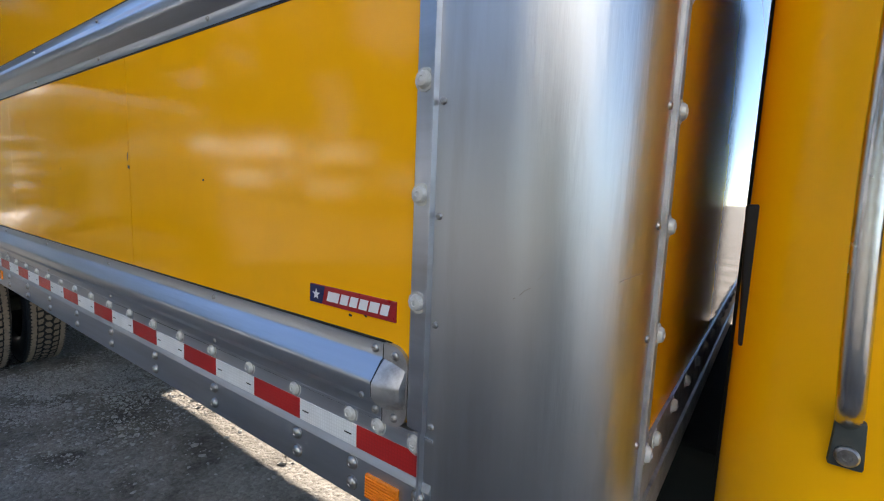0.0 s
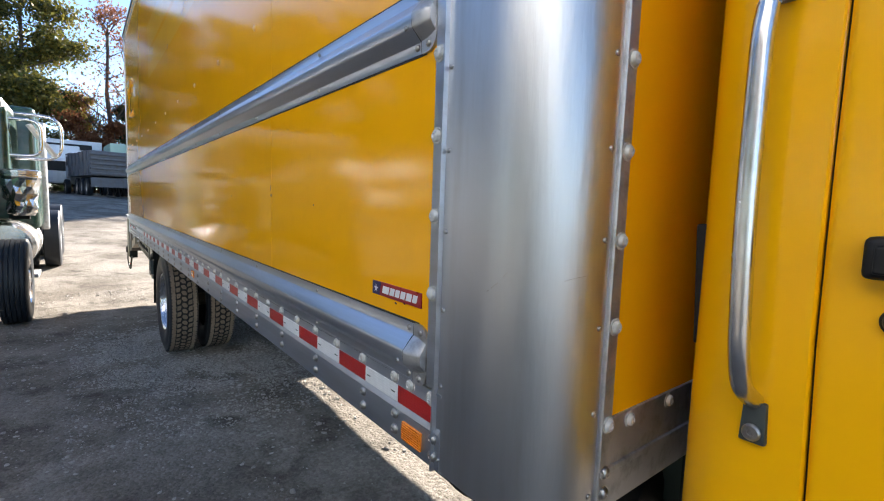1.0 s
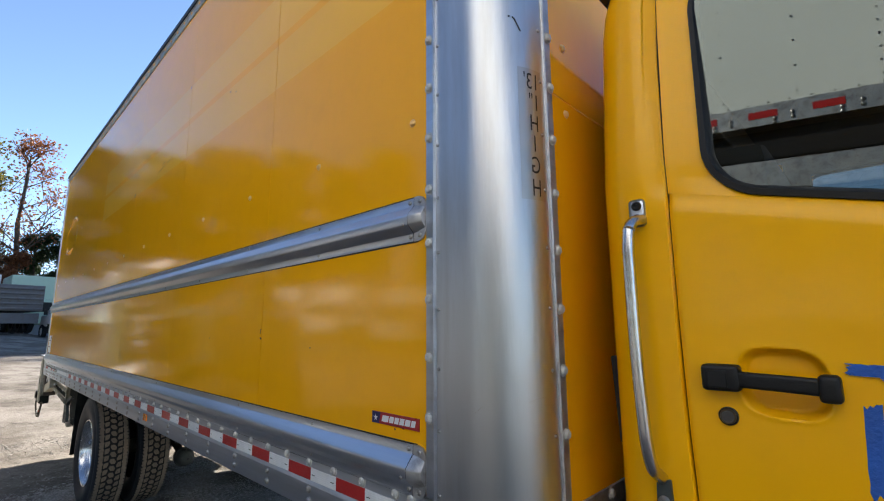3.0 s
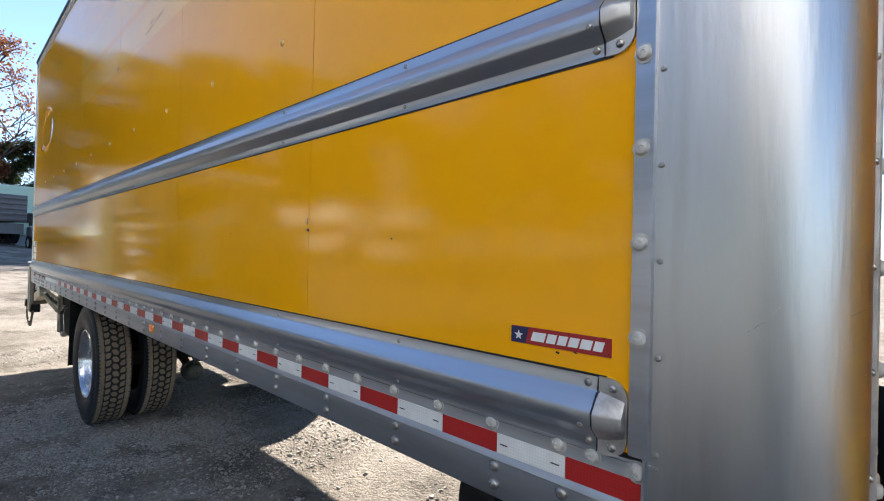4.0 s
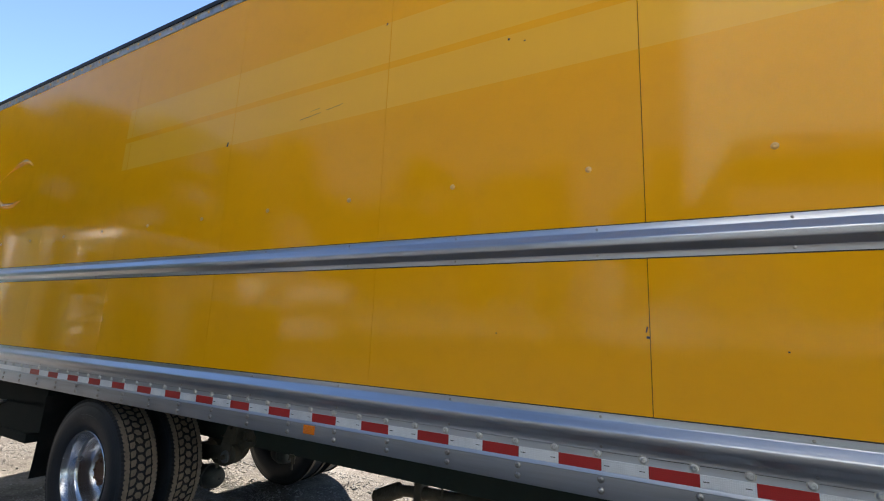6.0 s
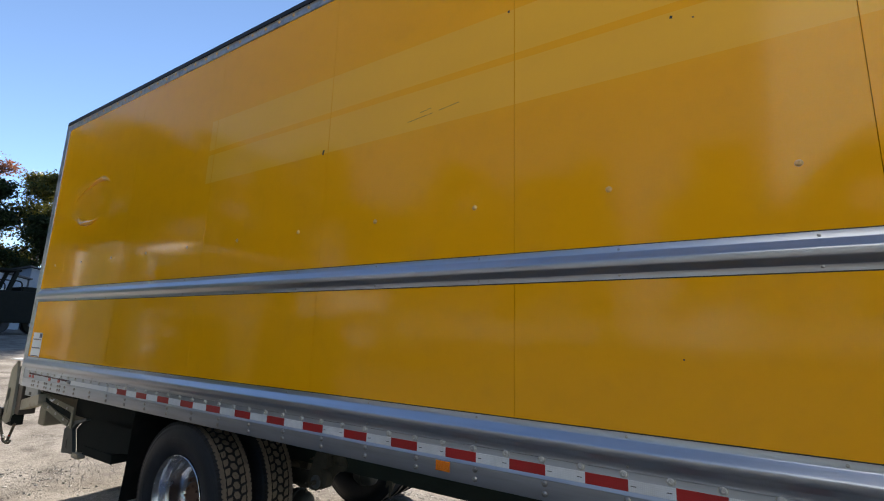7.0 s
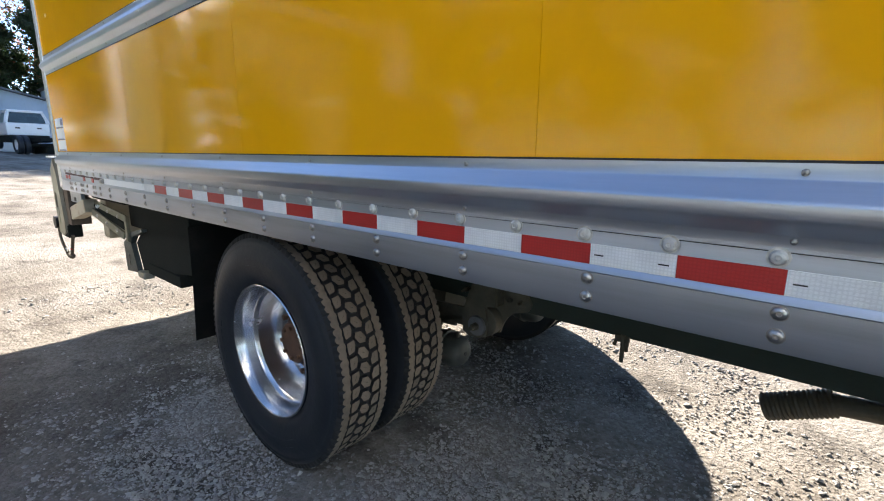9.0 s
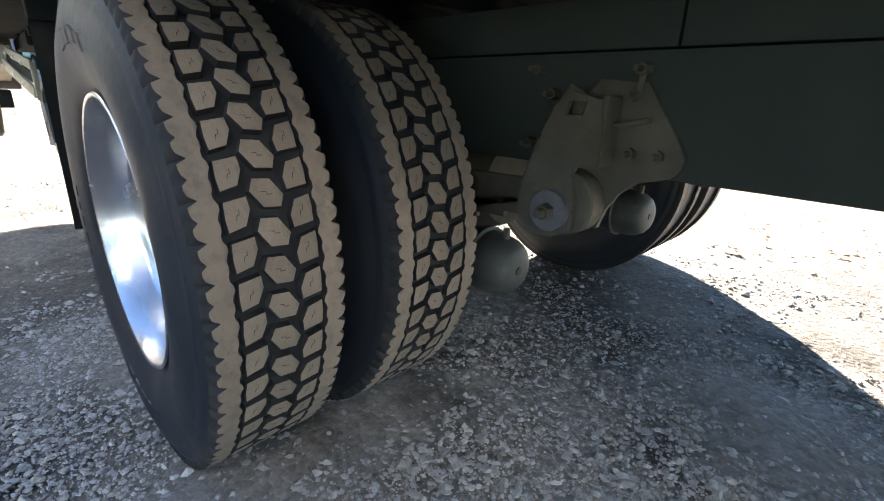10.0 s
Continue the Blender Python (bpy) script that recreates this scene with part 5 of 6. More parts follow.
        # slide bracket and two bolted angle bars
        br = part("lift_bracket", block(-7.52, -7.20, *span(0.03, 0.055), 0.935, 1.026, 0.004), LIFT_GREY, truck, "pale grey bolted lift bracket")
        part("square_hole", block(-7.405, -7.355, *span(0.026, 0.031), 0.945, 0.975, 0.001), INK, br)
        up = part("angle_bar", beam((-7.38, y + s * 0.08, 0.975), (-6.66, y + s * 0.152, 0.865), 0.012, 0.046, 0.002), LIFT_BAR, br, "worn olive steel angle bar")
        lo = part("angle_bar", beam((-7.16, y + s * 0.078, 0.88), (-6.73, y + s * 0.15, 0.735), 0.012, 0.056, 0.002), LIFT_BAR, br, "worn olive steel angle bar")
        part("bar_gap", beam((-7.18, y + s * 0.095, 0.915), (-6.68, y + s * 0.165, 0.79), 0.010, 0.05, 0.002), CHASSIS, br)
        part("bar_end", block(-6.70, -6.655, *span(0.148, 0.17), 0.70, 0.88, 0.003), LIFT_BAR, br)
        bolts("bolt", HEAD, STEEL, br, [(-7.08 + 0.13 * k, y + s * (0.078 + 0.022 * k) - 0.007, 0.862 - 0.043 * k) for k in range(3)] + [(-7.12 + 0.16 * k, y + s * (0.098 + 0.016 * k) - 0.007, 0.93 - 0.027 * k) for k in range(3)])
        for px, pz in ((-7.30, 0.93), (-6.88, 0.945)):
            part("white_tie", tube([(px - 0.03, y + s * 0.05, pz), (px, y + s * 0.045, pz - 0.012), (px + 0.035, y + s * 0.05, pz + 0.006)], 0.007, 6), PAPER, br, "short white tie")


SHIFT.translation = (-0.07, 0, 0)
liftgate()
SHIFT.translation = (0, 0, 0)


# ---- the cab
CY = 0.212


def torn_tape(x0, x1, z0, z1, turn, y0, y1):
    """A strip of tape with ragged torn ends and slightly uneven edges."""
    rng = random.Random(int(x0 * 1000))
    wide, tall = x1 - x0, z1 - z0
    out = []
    for (ax, az), (bx, bz) in (((x0, z0), (x1, z0)), ((x1, z0), (x1, z1)), ((x1, z1), (x0, z1)), ((x0, z1), (x0, z0))):
        run = math.hypot(bx - ax, bz - az)
        end = abs(run - min(wide, tall)) < 1e-6
        n = 6 if end else 7
        for k in range(n):
            j = rng.uniform(-0.007, 0.007) if end else rng.uniform(-0.0012, 0.0012)
            px, pz = ax + (bx - ax) * k / n, az + (bz - az) * k / n
            out.append((px + (j if ax == bx else 0), pz + (j if ax != bx else 0)))
    cx, cz = (x0 + x1) / 2, (z0 + z1) / 2
    c, s = math.cos(turn), math.sin(turn)
    return plate_xz([(cx + (px - cx) * c + (pz - cz) * s, cz - (px - cx) * s + (pz - cz) * c) for px, pz in out], y0, y1)


def door_edge(z):
    """x of the joint between the rear pillar and the door, which bows slightly forward at its foot and head."""
    return float(np.interp(z, (1.0, 1.2, 1.4, 1.65, 1.9, 2.05, 2.28, 2.43, 2.62), (0.606, 0.6025, 0.596, 0.5935, 0.594, 0.5920, 0.594, 0.600, 0.616)))


def belt(x, z):
    """Drop of the sloping beltline below its height at the rear edge of the door."""
    w = float(np.interp(z, (1.62, 1.86, 2.10, 2.44), (0.0, 1.0, 1.0, 0.0)))
    return -0.265 * max(0.0, x - 0.60) * w


def cab():
    r, xr = 0.13, 0.407
    near = [(0.594 - 0.0075 * k, CY) for k in range(1, 8)] + [(xr + r - r * math.sin(t), CY + r - r * math.cos(t)) for t in [radians(6 * k) for k in range(1, 16)]]
    far = [(x, FAR - y) for x, y in reversed(near)]
    levels = [1.02, 1.2, 1.4, 1.6, 1.8] + [1.86 + 0.02 * k for k in range(12)] + [2.13, 2.2, 2.28, 2.36, 2.44, 2.5, 2.56, 2.62]
    body = part("cab_rear", extrude_z([(0.600, CY + 0.03), (0.600, CY + 0.004), (0.597, CY)] + near + far + [(0.597, FAR - CY), (0.600, FAR - CY - 0.004), (0.600, FAR - CY - 0.03), (0.44, FAR - CY - 0.12), (0.44, CY + 0.12)], *levels), CAB_YELLOW, truck, "glossy yellow rear pillar and back of the cab", True)
    # lean of the upper body, the channel beside the window and the bow of the door's edge
    for v in body.data.vertices:
        x, z = v.co.x - SHIFT.translation.x, v.co.z
        inward = 1 if v.co.y < 1.2 else -1
        crease = float(np.interp(z, (1.90, 1.925, 1.95, 1.994, 2.25, 2.4, 2.6), (0.64, 0.575, 0.548, 0.534, 0.518, 0.512, 0.525)))
        v.co.y += inward * 0.007 * min(1.0, max(0.0, (x - crease) / 0.05)) * (x < 0.599)
        if z > 2.0:
            v.co.y += inward * 0.04 * (z - 2.0)
            v.co.x += (0.035 * (z - 2.0) + 1.6 * max(0, z - 2.44) ** 2) * (x < 0.56)
        v.co.x += (door_edge(z) - 0.600) * min(1.0, max(0.0, (x - 0.53) / 0.06))
    joint = bmesh.new()
    cols = []
    for z in levels:
        y = CY + 0.016 + 0.04 * max(0, z - 2.0)
        cols.append([joint.verts.new((door_edge(z) + dx, y + dy, z)) for dx, dy in ((-0.004, 0.0), (0.008, 0.0), (0.008, 0.012), (-0.004, 0.012))])
    for p, q in zip(cols, cols[1:]):
        for k in range(4):
            joint.faces.new((p[k], p[(k + 1) % 4], q[(k + 1) % 4], q[k]))
    part("door_joint", joint, DOOR_GAP, body, "dark brown joint at the door edge")
    part("rubber_stop", block(0.409, 0.440, 0.284, 0.308, 1.345, 1.556, 0.006, None, Matrix.Rotation(radians(-3.0), 4, "Y"), 3), BLACK, body, "upright black rubber stop")
    # unseen black panel, added so that the box's front wall reflects dark
    part("back_panel", block(0.396, 0.4065, 0.46, FAR - 0.46, 1.03, 2.40, 0.004), CHASSIS, body, "unseen matt black panel on the cab back, darkening the gap")
    x0, x1, z0, z1 = 0.604, 1.72, 1.02, 1.936

    def lean(z):
        return 0.010 + 0.04 * max(0, z - 2.0)

    def skin(y_side, s):
        bm = bmesh.new()
        xs = list(np.linspace(x0, 0.90, 72)) + list(np.linspace(0.92, x1, 16))
        zs = list(np.linspace(z0, 1.42, 18)) + list(np.linspace(1.43, 1.61, 44)) + list(np.linspace(1.63, z1, 34))
        grid = []
        for x in xs:
            col = []
            for z in zs:
                d = (abs((x - 0.773) / 0.066) ** 3 + abs((z - 1.520 + 0.05 * (x - 0.773)) / 0.060) ** 3) ** (1 / 3)
                y = 0.027 * (1 / (1 + math.exp(min(60, (d - 1) * 34))))
                y -= 0.0016 * math.exp(-((d - 1.12) / 0.07) ** 2)
                y += 0.010 * (1 / (1 + math.exp(-(z - 1.912) * 190)))
                y += 0.004 * (1 / (1 + math.exp((z - 1.615 + 0.17 * (x - 0.83)) * 70))) * min(1, max(0, (x - 0.70) / 0.25))
                y += 0.007 * math.exp(-(x - x0) / 0.004)
                col.append(bm.verts.new((x + (door_edge(z) - 0.600) * math.exp(-(x - x0) / 0.05), y_side + s * y, z + belt(x, z))))
            grid.append(col)
        for p, q in zip(grid, grid[1:]):
            for j in range(len(zs) - 1):
                bm.faces.new((p[j], q[j], q[j + 1], p[j + 1]))
        # window frame above: a ring between the door's outline and a rounded opening
        cx0, cx1, cz0, cz1, r = 0.677, 1.62, 1.945, 2.47, 0.095
        inner, outer = [], []
        for (ax, az, a0) in ((cx0 + r, cz0 + r, 180), (cx1 - r, cz0 + r, 270), (cx1 - r, cz1 - r, 0), (cx0 + r, cz1 - r, 90)):
            for k in range(9):
                a = radians(a0 + 90 * k / 8)
                px, pz = ax + r * math.cos(a), az + r * math.sin(a)
                inner.append((px, pz))
                side = abs(math.cos(a)) >= abs(math.sin(a))
                qx = x0 if px < cx0 + r * 0.999 and side else x1 if px > cx1 - r * 0.999 and side else px
                outer.append((qx, pz if side else (z1 if math.sin(a) < 0 else 2.62)))

        def rim_vert(x, z, off):
            edge = (door_edge(z) - 0.600) if x < 0.62 else 0.0
            return bm.verts.new((x + edge, y_side + s * (lean(z) + off), z + belt(x, z)))
        vi = [rim_vert(x, z, 0.006) for x, z in inner]
        vo = [rim_vert(x, z, 0.0) for x, z in outer]
        for k in range(36):
            b = (k + 1) % 36
            if (vo[k].co - vo[b].co).length < 1e-6:
                bm.faces.new((vi[k], vi[b], vo[k]))
                continue
            bm.faces.new((vi[k], vi[b], vo[b], vo[k]))
            if abs(outer[k][0] - outer[b][0]) > 1e-4 and abs(outer[k][1] - outer[b][1]) > 1e-4:
                cxx = x0 if min(outer[k][0], outer[b][0]) <= x0 + 1e-5 else x1
                czz = z1 if min(outer[k][1], outer[b][1]) <= z1 + 1e-5 else 2.62
                bm.faces.new((vo[k], vo[b], rim_vert(cxx, czz, 0.0)))
        return bm, [(x, z + belt(x, z)) for x, z in inner]

    for y_side, s in ((CY, 1), (FAR - CY, -1)):
        bm, inner = skin(y_side, s)
        door = part("cab_door", bm, CAB_YELLOW, truck, "glossy yellow cab door", True)
        # rubber seal and glass
        bm = bmesh.new()
        mid = Vector((sum(x for x, z in inner) / 36, 0, sum(z for x, z in inner) / 36))
        rings = []
        for grow, off in ((0.006, 0.008), (0.004, -0.004), (-0.009, -0.005), (-0.019, 0.008), (-0.020, 0.020)):
            ring = []
            for x, z in inner:
                d = Vector(((x - mid.x) / 0.47, 0, (z - mid.z) / 0.26))
                d = Vector((math.copysign(abs(d.x) ** 5, d.x), 0, math.copysign(abs(d.z) ** 5, d.z))).normalized() * grow
                ring.append(bm.verts.new((x + d.x, y_side + s * (lean(z) + off), z + d.z)))
            rings.append(ring)
        for a, b in zip(rings, rings[1:]):
            for k in range(36):
                bm.faces.new((a[k], a[(k + 1) % 36], b[(k + 1) % 36], b[k]))
        part("window_seal", bm, BLACK, door, "black rubber window seal", True)
        bm = bmesh.new()
        bm.faces.new([bm.verts.new((x, y_side + s * 0.026, z)) for x, z in inner])
        pane = part("window_pane", bm, GLASS, door, "tinted side window glass")
        if pane.data.polygons[0].normal.y * s > 0:
            pane.data.flip_normals()
        pane.visible_shadow = False
        if s > 0:
            # pull handle and lock
            h = block(0.69, 0.850, CY - 0.030, CY - 0.012, 1.506, 1.537, 0.007, None, Matrix.Rotation(radians(2.5), 4, "Y"), 3)
            block(0.641, 0.708, CY - 0.036, CY + 0.006, 1.500, 1.552, 0.010, h, None, 3)
            block(0.828, 0.861, CY - 0.034, CY + 0.006, 1.492, 1.541, 0.010, h, None, 3)
            hd = part("door_handle", h, BLACK, door, "black plastic pull handle", True)
            part("push_button", block(0.652, 0.688, CY - 0.040, CY - 0.033, 1.507, 1.541, 0.003), BLACK, hd)
            lk = part("door_lock", revolve([(0.0145, 0.002), (0.0145, -0.010), (0.0125, -0.014), (0.0105, -0.014), (0.010, -0.012), (0.0, -0.012)], (0.677, CY, 1.449), "Y", 24), LOCK_DARK, door, "round steel door lock", True)
            part("lock_ring", revolve([(0.0180, 0.004), (0.0180, -0.005), (0.0150, -0.007), (0.0145, 0.0)], (0.677, CY, 1.449), "Y", 24), BLACK, lk)
            part("grime", plate_xz([(0.683 + rr * math.cos(w), 1.432 + 1.2 * rr * math.sin(w)) for k in range(18) for w in [k * math.pi / 9] for rr in [0.040 + 0.012 * math.sin(3 * w + 1)]], CY + 0.0012, CY + 0.0052), GRIME, lk, "greasy dark smudge round the lock")
            for a, b, c, d, w in ((0.872, 0.93, 1.540, 1.560, 0.05), (0.915, 0.985, 1.532, 1.556, -0.05), (0.918, 0.955, 1.518, 1.535, 0.0), (0.880, 0.904, 1.34, 1.49, 0.06), (0.96, 1.25, 1.535, 1.558, 0.01)):
                part("masking_tape", torn_tape(a, b, c, d, w, CY - 0.0015 + 0.004 * (d < 1.5) - 0.012 * (a - 0.87), CY + 0.010), BLUE_TAPE, door, "torn blue masking tape")
    # the rest of the cab
    part("cab_roof", block(0.52, 2.05, 0.28, FAR - 0.28, 2.585, 2.68, 0.03), CAB_YELLOW, truck, "yellow cab roof", True)
    part("cab_floor", block(0.45, 2.2, 0.24, FAR - 0.24, 1.0, 1.06, 0.01), CHASSIS, truck)
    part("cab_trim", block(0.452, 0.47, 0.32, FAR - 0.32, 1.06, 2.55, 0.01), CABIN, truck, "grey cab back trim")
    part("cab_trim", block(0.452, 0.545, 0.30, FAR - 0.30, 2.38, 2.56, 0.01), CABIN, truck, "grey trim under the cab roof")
    for y in (0.75, FAR - 0.75):
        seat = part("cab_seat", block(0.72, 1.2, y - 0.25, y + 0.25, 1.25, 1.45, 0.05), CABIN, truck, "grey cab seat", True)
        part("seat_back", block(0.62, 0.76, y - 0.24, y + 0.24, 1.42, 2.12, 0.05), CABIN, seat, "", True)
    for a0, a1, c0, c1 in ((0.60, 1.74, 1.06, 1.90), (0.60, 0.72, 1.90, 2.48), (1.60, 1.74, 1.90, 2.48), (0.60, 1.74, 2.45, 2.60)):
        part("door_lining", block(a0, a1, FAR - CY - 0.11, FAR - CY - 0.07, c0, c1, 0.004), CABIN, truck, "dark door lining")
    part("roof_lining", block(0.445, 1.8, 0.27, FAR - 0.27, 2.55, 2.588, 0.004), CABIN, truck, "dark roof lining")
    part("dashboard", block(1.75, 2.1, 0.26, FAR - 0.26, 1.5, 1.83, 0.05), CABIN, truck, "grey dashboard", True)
    for y in (0.27, FAR - 0.27):
        part("windscreen_pillar", beam((2.1, y, 1.8), (1.8, y + (0.06 if y < 1 else -0.06), 2.62), 0.07, 0.06, 0.01), CAB_YELLOW, truck, "yellow windscreen pillar")
    part("cab_front", block(1.72, 2.12, CY + 0.006, FAR - CY - 0.006, 1.05, 1.80, 0.05), CAB_YELLOW, truck, "yellow cab front", True)
    part("hood", block(2.0, 3.2, 0.42, FAR - 0.42, 0.85, 1.72, 0.14, None, None, 4), CAB_YELLOW, truck, "yellow sloping hood", True)
    # grab handle
    pts = [(0.539, CY - 0.006, 1.880), (0.532, CY - 0.030, 1.876), (0.524, CY - 0.052, 1.856), (0.5215, CY - 0.058, 1.81), (0.5210, CY - 0.058, 1.58), (0.5290, CY - 0.058, 1.385), (0.533, CY - 0.048, 1.330), (0.538, CY - 0.006, 1.303)]
    grab = part("grab_handle", tube(pts, 0.0135, 18), CHROME, body, "worn polished steel grab handle", True)
    pl = part("handle_foot", block(0.511, 0.5475, CY - 0.010, CY + 0.002, 1.864, 1.930, 0.011, None, None, 4), ALU, grab, "bolted steel handle foot", True)
    part("foot_bolt", revolve([(0.0115, 0.002), (0.0115, -0.004), (0.0085, -0.008), (0.0045, -0.008), (0.004, -0.004), (0.0, -0.004)], (0.530, CY - 0.010, 1.913), "Y", 20), BLACK, pl, "black socket bolt", True)
    low = block(0.525, 0.557, CY - 0.012, CY + 0.002, 1.241, 1.303, 0.004, None, None, 2)
    for v in low.verts:
        v.co.x += (v.co.x - 0.541) * (1.271 - v.co.z) * 3.0
    pl = part("handle_foot", low, LIFT_DARK, grab, "dark grey tapered handle foot", True)
    part("foot_bolt", revolve([(0.0125, 0.0), (0.0125, -0.004), (0.010, -0.007), (0.005, -0.007), (0.0045, -0.004), (0.0, -0.004)], (0.541, CY - 0.0115, 1.258), "Y", 20), STEEL, pl, "steel bolt head", True)
    return body


SHIFT.translation = (-0.031, 0, 0)
cab()
SHIFT.translation = (0, 0, 0)


# ---- the yard round the truck
def plain_wheel(parent, x, y, z, s, R=0.5, w=0.13, rim_mat=ALU_DULL, ribs=True, label="black truck tyre"):
    """A simple wheel for vehicles in the distance; s = side that the hub faces."""
    prof = [(R * 0.58, -w * 0.85), (R * 0.7, -w), (R * 0.9, -w * 0.97), (R * 0.97, -w * 0.9), (R, -w * 0.8)]
    tread = []
    if ribs:
        for k in range(5):
            a = -w * 0.8 + w * 1.6 * (k + 0.5) / 5
            tread += [(R, a - w * 0.13), (R, a + w * 0.1), (R - 0.012, a + w * 0.11), (R - 0.012, a + w * 0.15)]
    t = part("tyre", revolve(prof + tread + [(r, -a) for r, a in reversed(prof)], (x, y, z), "Y", 40), RUBBER, parent, label, True)
    part("wheel_disc", revolve([(R * 0.6, s * w * 0.8), (R * 0.56, s * w * 0.9), (R * 0.5, s * w * 0.5), (R * 0.4, s * w * 0.3), (R * 0.3, s * w * 0.35), (R * 0.22, s * w * 0.9), (0.0, s * w * 1.0)], (x, y, z), "Y", 32), rim_mat, t, "", True)
    for k in range(8):
        a = 2 * math.pi * k / 8
        c = Vector((x + R * 0.36 * math.cos(a), y + s * w * 0.3, z + R * 0.36 * math.sin(a)))
        part("lug_nut", rod(c, c + Vector((0, s * 0.06, 0)), 0.022, 0.016, 6), CHROME, t)


def green_tractor():
    g = slope(-7, -1.6)
    base = thing("semi_tractor", (-8.5, -2.4, g), "dark green semi tractor with chrome mirrors and a crumpled chrome canister", "truck")
    L = -1.42
    # steer and drive wheels
    for y, s in ((L, 1), (L - 2.0, -1)):
        plain_wheel(base, -6.85, y, slope(-6.85, y) + 0.51, s, 0.515, 0.14, CHROME)
    for x in (-10.9, -12.25):
        for y, s in ((L + 0.20, 1), (L - 0.14, 1), (L - 1.95, -1), (L - 2.28, -1)):
            plain_wheel(base, x, y, slope(x, y) + 0.53, s, 0.54, 0.13, WHITE, False)
    for y in (-2.1, -2.9):
        part("frame_rail", block(-13.2, -6.0, y - 0.05, y + 0.05, 0.72, 0.98, 0.01), CHASSIS, base, "black chassis rail")
    part("axle", rod((-6.85, L, 0.5), (-6.85, L - 2, 0.5), 0.06), CHASSIS, base)
    # cab and sleeper
    c = part("cab", block(-8.6, -7.4, -3.5, -1.47, 1.2, 2.66, 0.07, None, None, 3), GREEN, base, "dark green cab", True)
    part("cab_roof", block(-8.65, -7.3, -3.45, -1.5, 2.62, 2.76, 0.06, None, None, 3), WHITE, c, "pale roof edge", True)
    part("side_window", block(-8.3, -7.5, -1.474, -1.458, 1.85, 2.45, 0.006), GLASS, c, "side window")
    part("windscreen", block(-7.405, -7.385, -3.3, -1.7, 1.85, 2.5, 0.006), GLASS, c, "windscreen glass")
    s = part("sleeper", block(-9.6, -8.61, -3.6, -1.27, 1.0, 2.84, 0.09, None, None, 3), GREEN, base, "dark green sleeper box", True)
    part("sleeper_edge", block(-9.68, -9.56, -1.31, -1.20, 0.95, 2.74, 0.035, None, None, 3), ALU_DULL, s, "bright upright edge panel", True)
    part("hood", block(-7.4, -5.95, -3.2, -1.85, 1.05, 1.86, 0.16, None, None, 4), GREEN, base, "dark green hood", True)
    # crumpled chrome air cleaner
    can = bmesh.new()
    rng = random.Random(9)
    rows = []
    for r, z, jit in ((0.02, 1.27, 0), (0.13, 1.27, 0.01), (0.155, 1.30, 0.02), (0.165, 1.38, 0.045), (0.175, 1.46, 0.055), (0.185, 1.55, 0.05), (0.195, 1.64, 0.035), (0.20, 1.73, 0.012), (0.205, 1.76, 0), (0.215, 1.77, 0), (0.215, 1.79, 0), (0.2, 1.80, 0), (0.2, 1.815, 0), (0.215, 1.82, 0), (0.215, 1.845, 0), (0.19, 1.86, 0), (0.02, 1.87, 0)):
        rows.append([can.verts.new((-7.42 + (r + rng.uniform(-jit, jit * 0.5)) * math.cos(w), -1.38 + (r + rng.uniform(-jit, jit * 0.5)) * math.sin(w), z + rng.uniform(-jit, jit) * 0.5)) for w in [2 * math.pi * (k + 0.5 * (len(rows) % 2) * (jit > 0.03)) / 18 for k in range(18)]])
    for p, q in zip(rows, rows[1:]):
        for k in range(18):
            can.faces.new((p[k], p[(k + 1) % 18], q[(k + 1) % 18]))
            can.faces.new((p[k], q[(k + 1) % 18], q[k]))
    part("air_cleaner", can, CHROME, base, "crumpled chrome air cleaner canister")
    part("air_cleaner_bracket", block(-7.5, -7.35, -1.5, -1.3, 1.22, 1.28, 0.01), CHASSIS, base)
    # mirror frames
    for x, y0, y1, z0, z1 in ((-7.35, -1.46, -1.15, 2.04, 2.50), (-7.75, -1.44, -0.95, 2.03, 2.62)):
        part("mirror_frame", tube([(x - 0.05, y0, z0), (x, y1, z0), (x, y1, z1), (x - 0.05, y0, z1)], 0.022, 10), CHROME, base, "chrome mirror frame", True)
    part("mirror", beam((-7.5, -1.28, 2.46), (-7.62, -1.02, 2.06), 0.10, 0.04, 0.01), WHITE, base, "slanted white mirror back")
    part("fuel_tank", revolve([(0.0, -0.75), (0.29, -0.75), (0.33, -0.71), (0.33, 0.71), (0.29, 0.75), (0.0, 0.75)], (-8.45, -1.60, 0.83), "X", 36), TANK, base, "polished round fuel tank", True)
    for x in (-8.05, -8.85):
        part("tank_strap", revolve([(0.332, -0.03), (0.338, -0.02), (0.338, 0.02), (0.332, 0.03)], (x, -1.60, 0.83), "X", 36), ALU_DULL, base)
    part("step", block(-8.0, -7.5, -1.42, -1.25, 0.42, 0.47, 0.01), ALU_DULL, base)
    part("deck_plate", block(-11.0, -9.6, -2.9, -2.1, 0.98, 1.02, 0.004), ALU_DULL, base)


SHIFT.translation = (0, 0.2, 0)
green_tractor()
SHIFT.translation = (0, 0, 0)


def vehicle_frame(name, x, y, turn, label, category):
    """An empty thing whose local x points forward; returns it and its matrix."""
    base = thing(name, (x, y, slope(x, y)), label, category)
    m = Matrix.Translation((x, y, slope(x, y))) @ Matrix.Rotation(turn, 4, "Z")
    return base, m


def local_part(name, bm, mat, base, m, label="", smooth=False):
    bm.transform(m)
    return part(name, bm, mat, base, label, smooth)


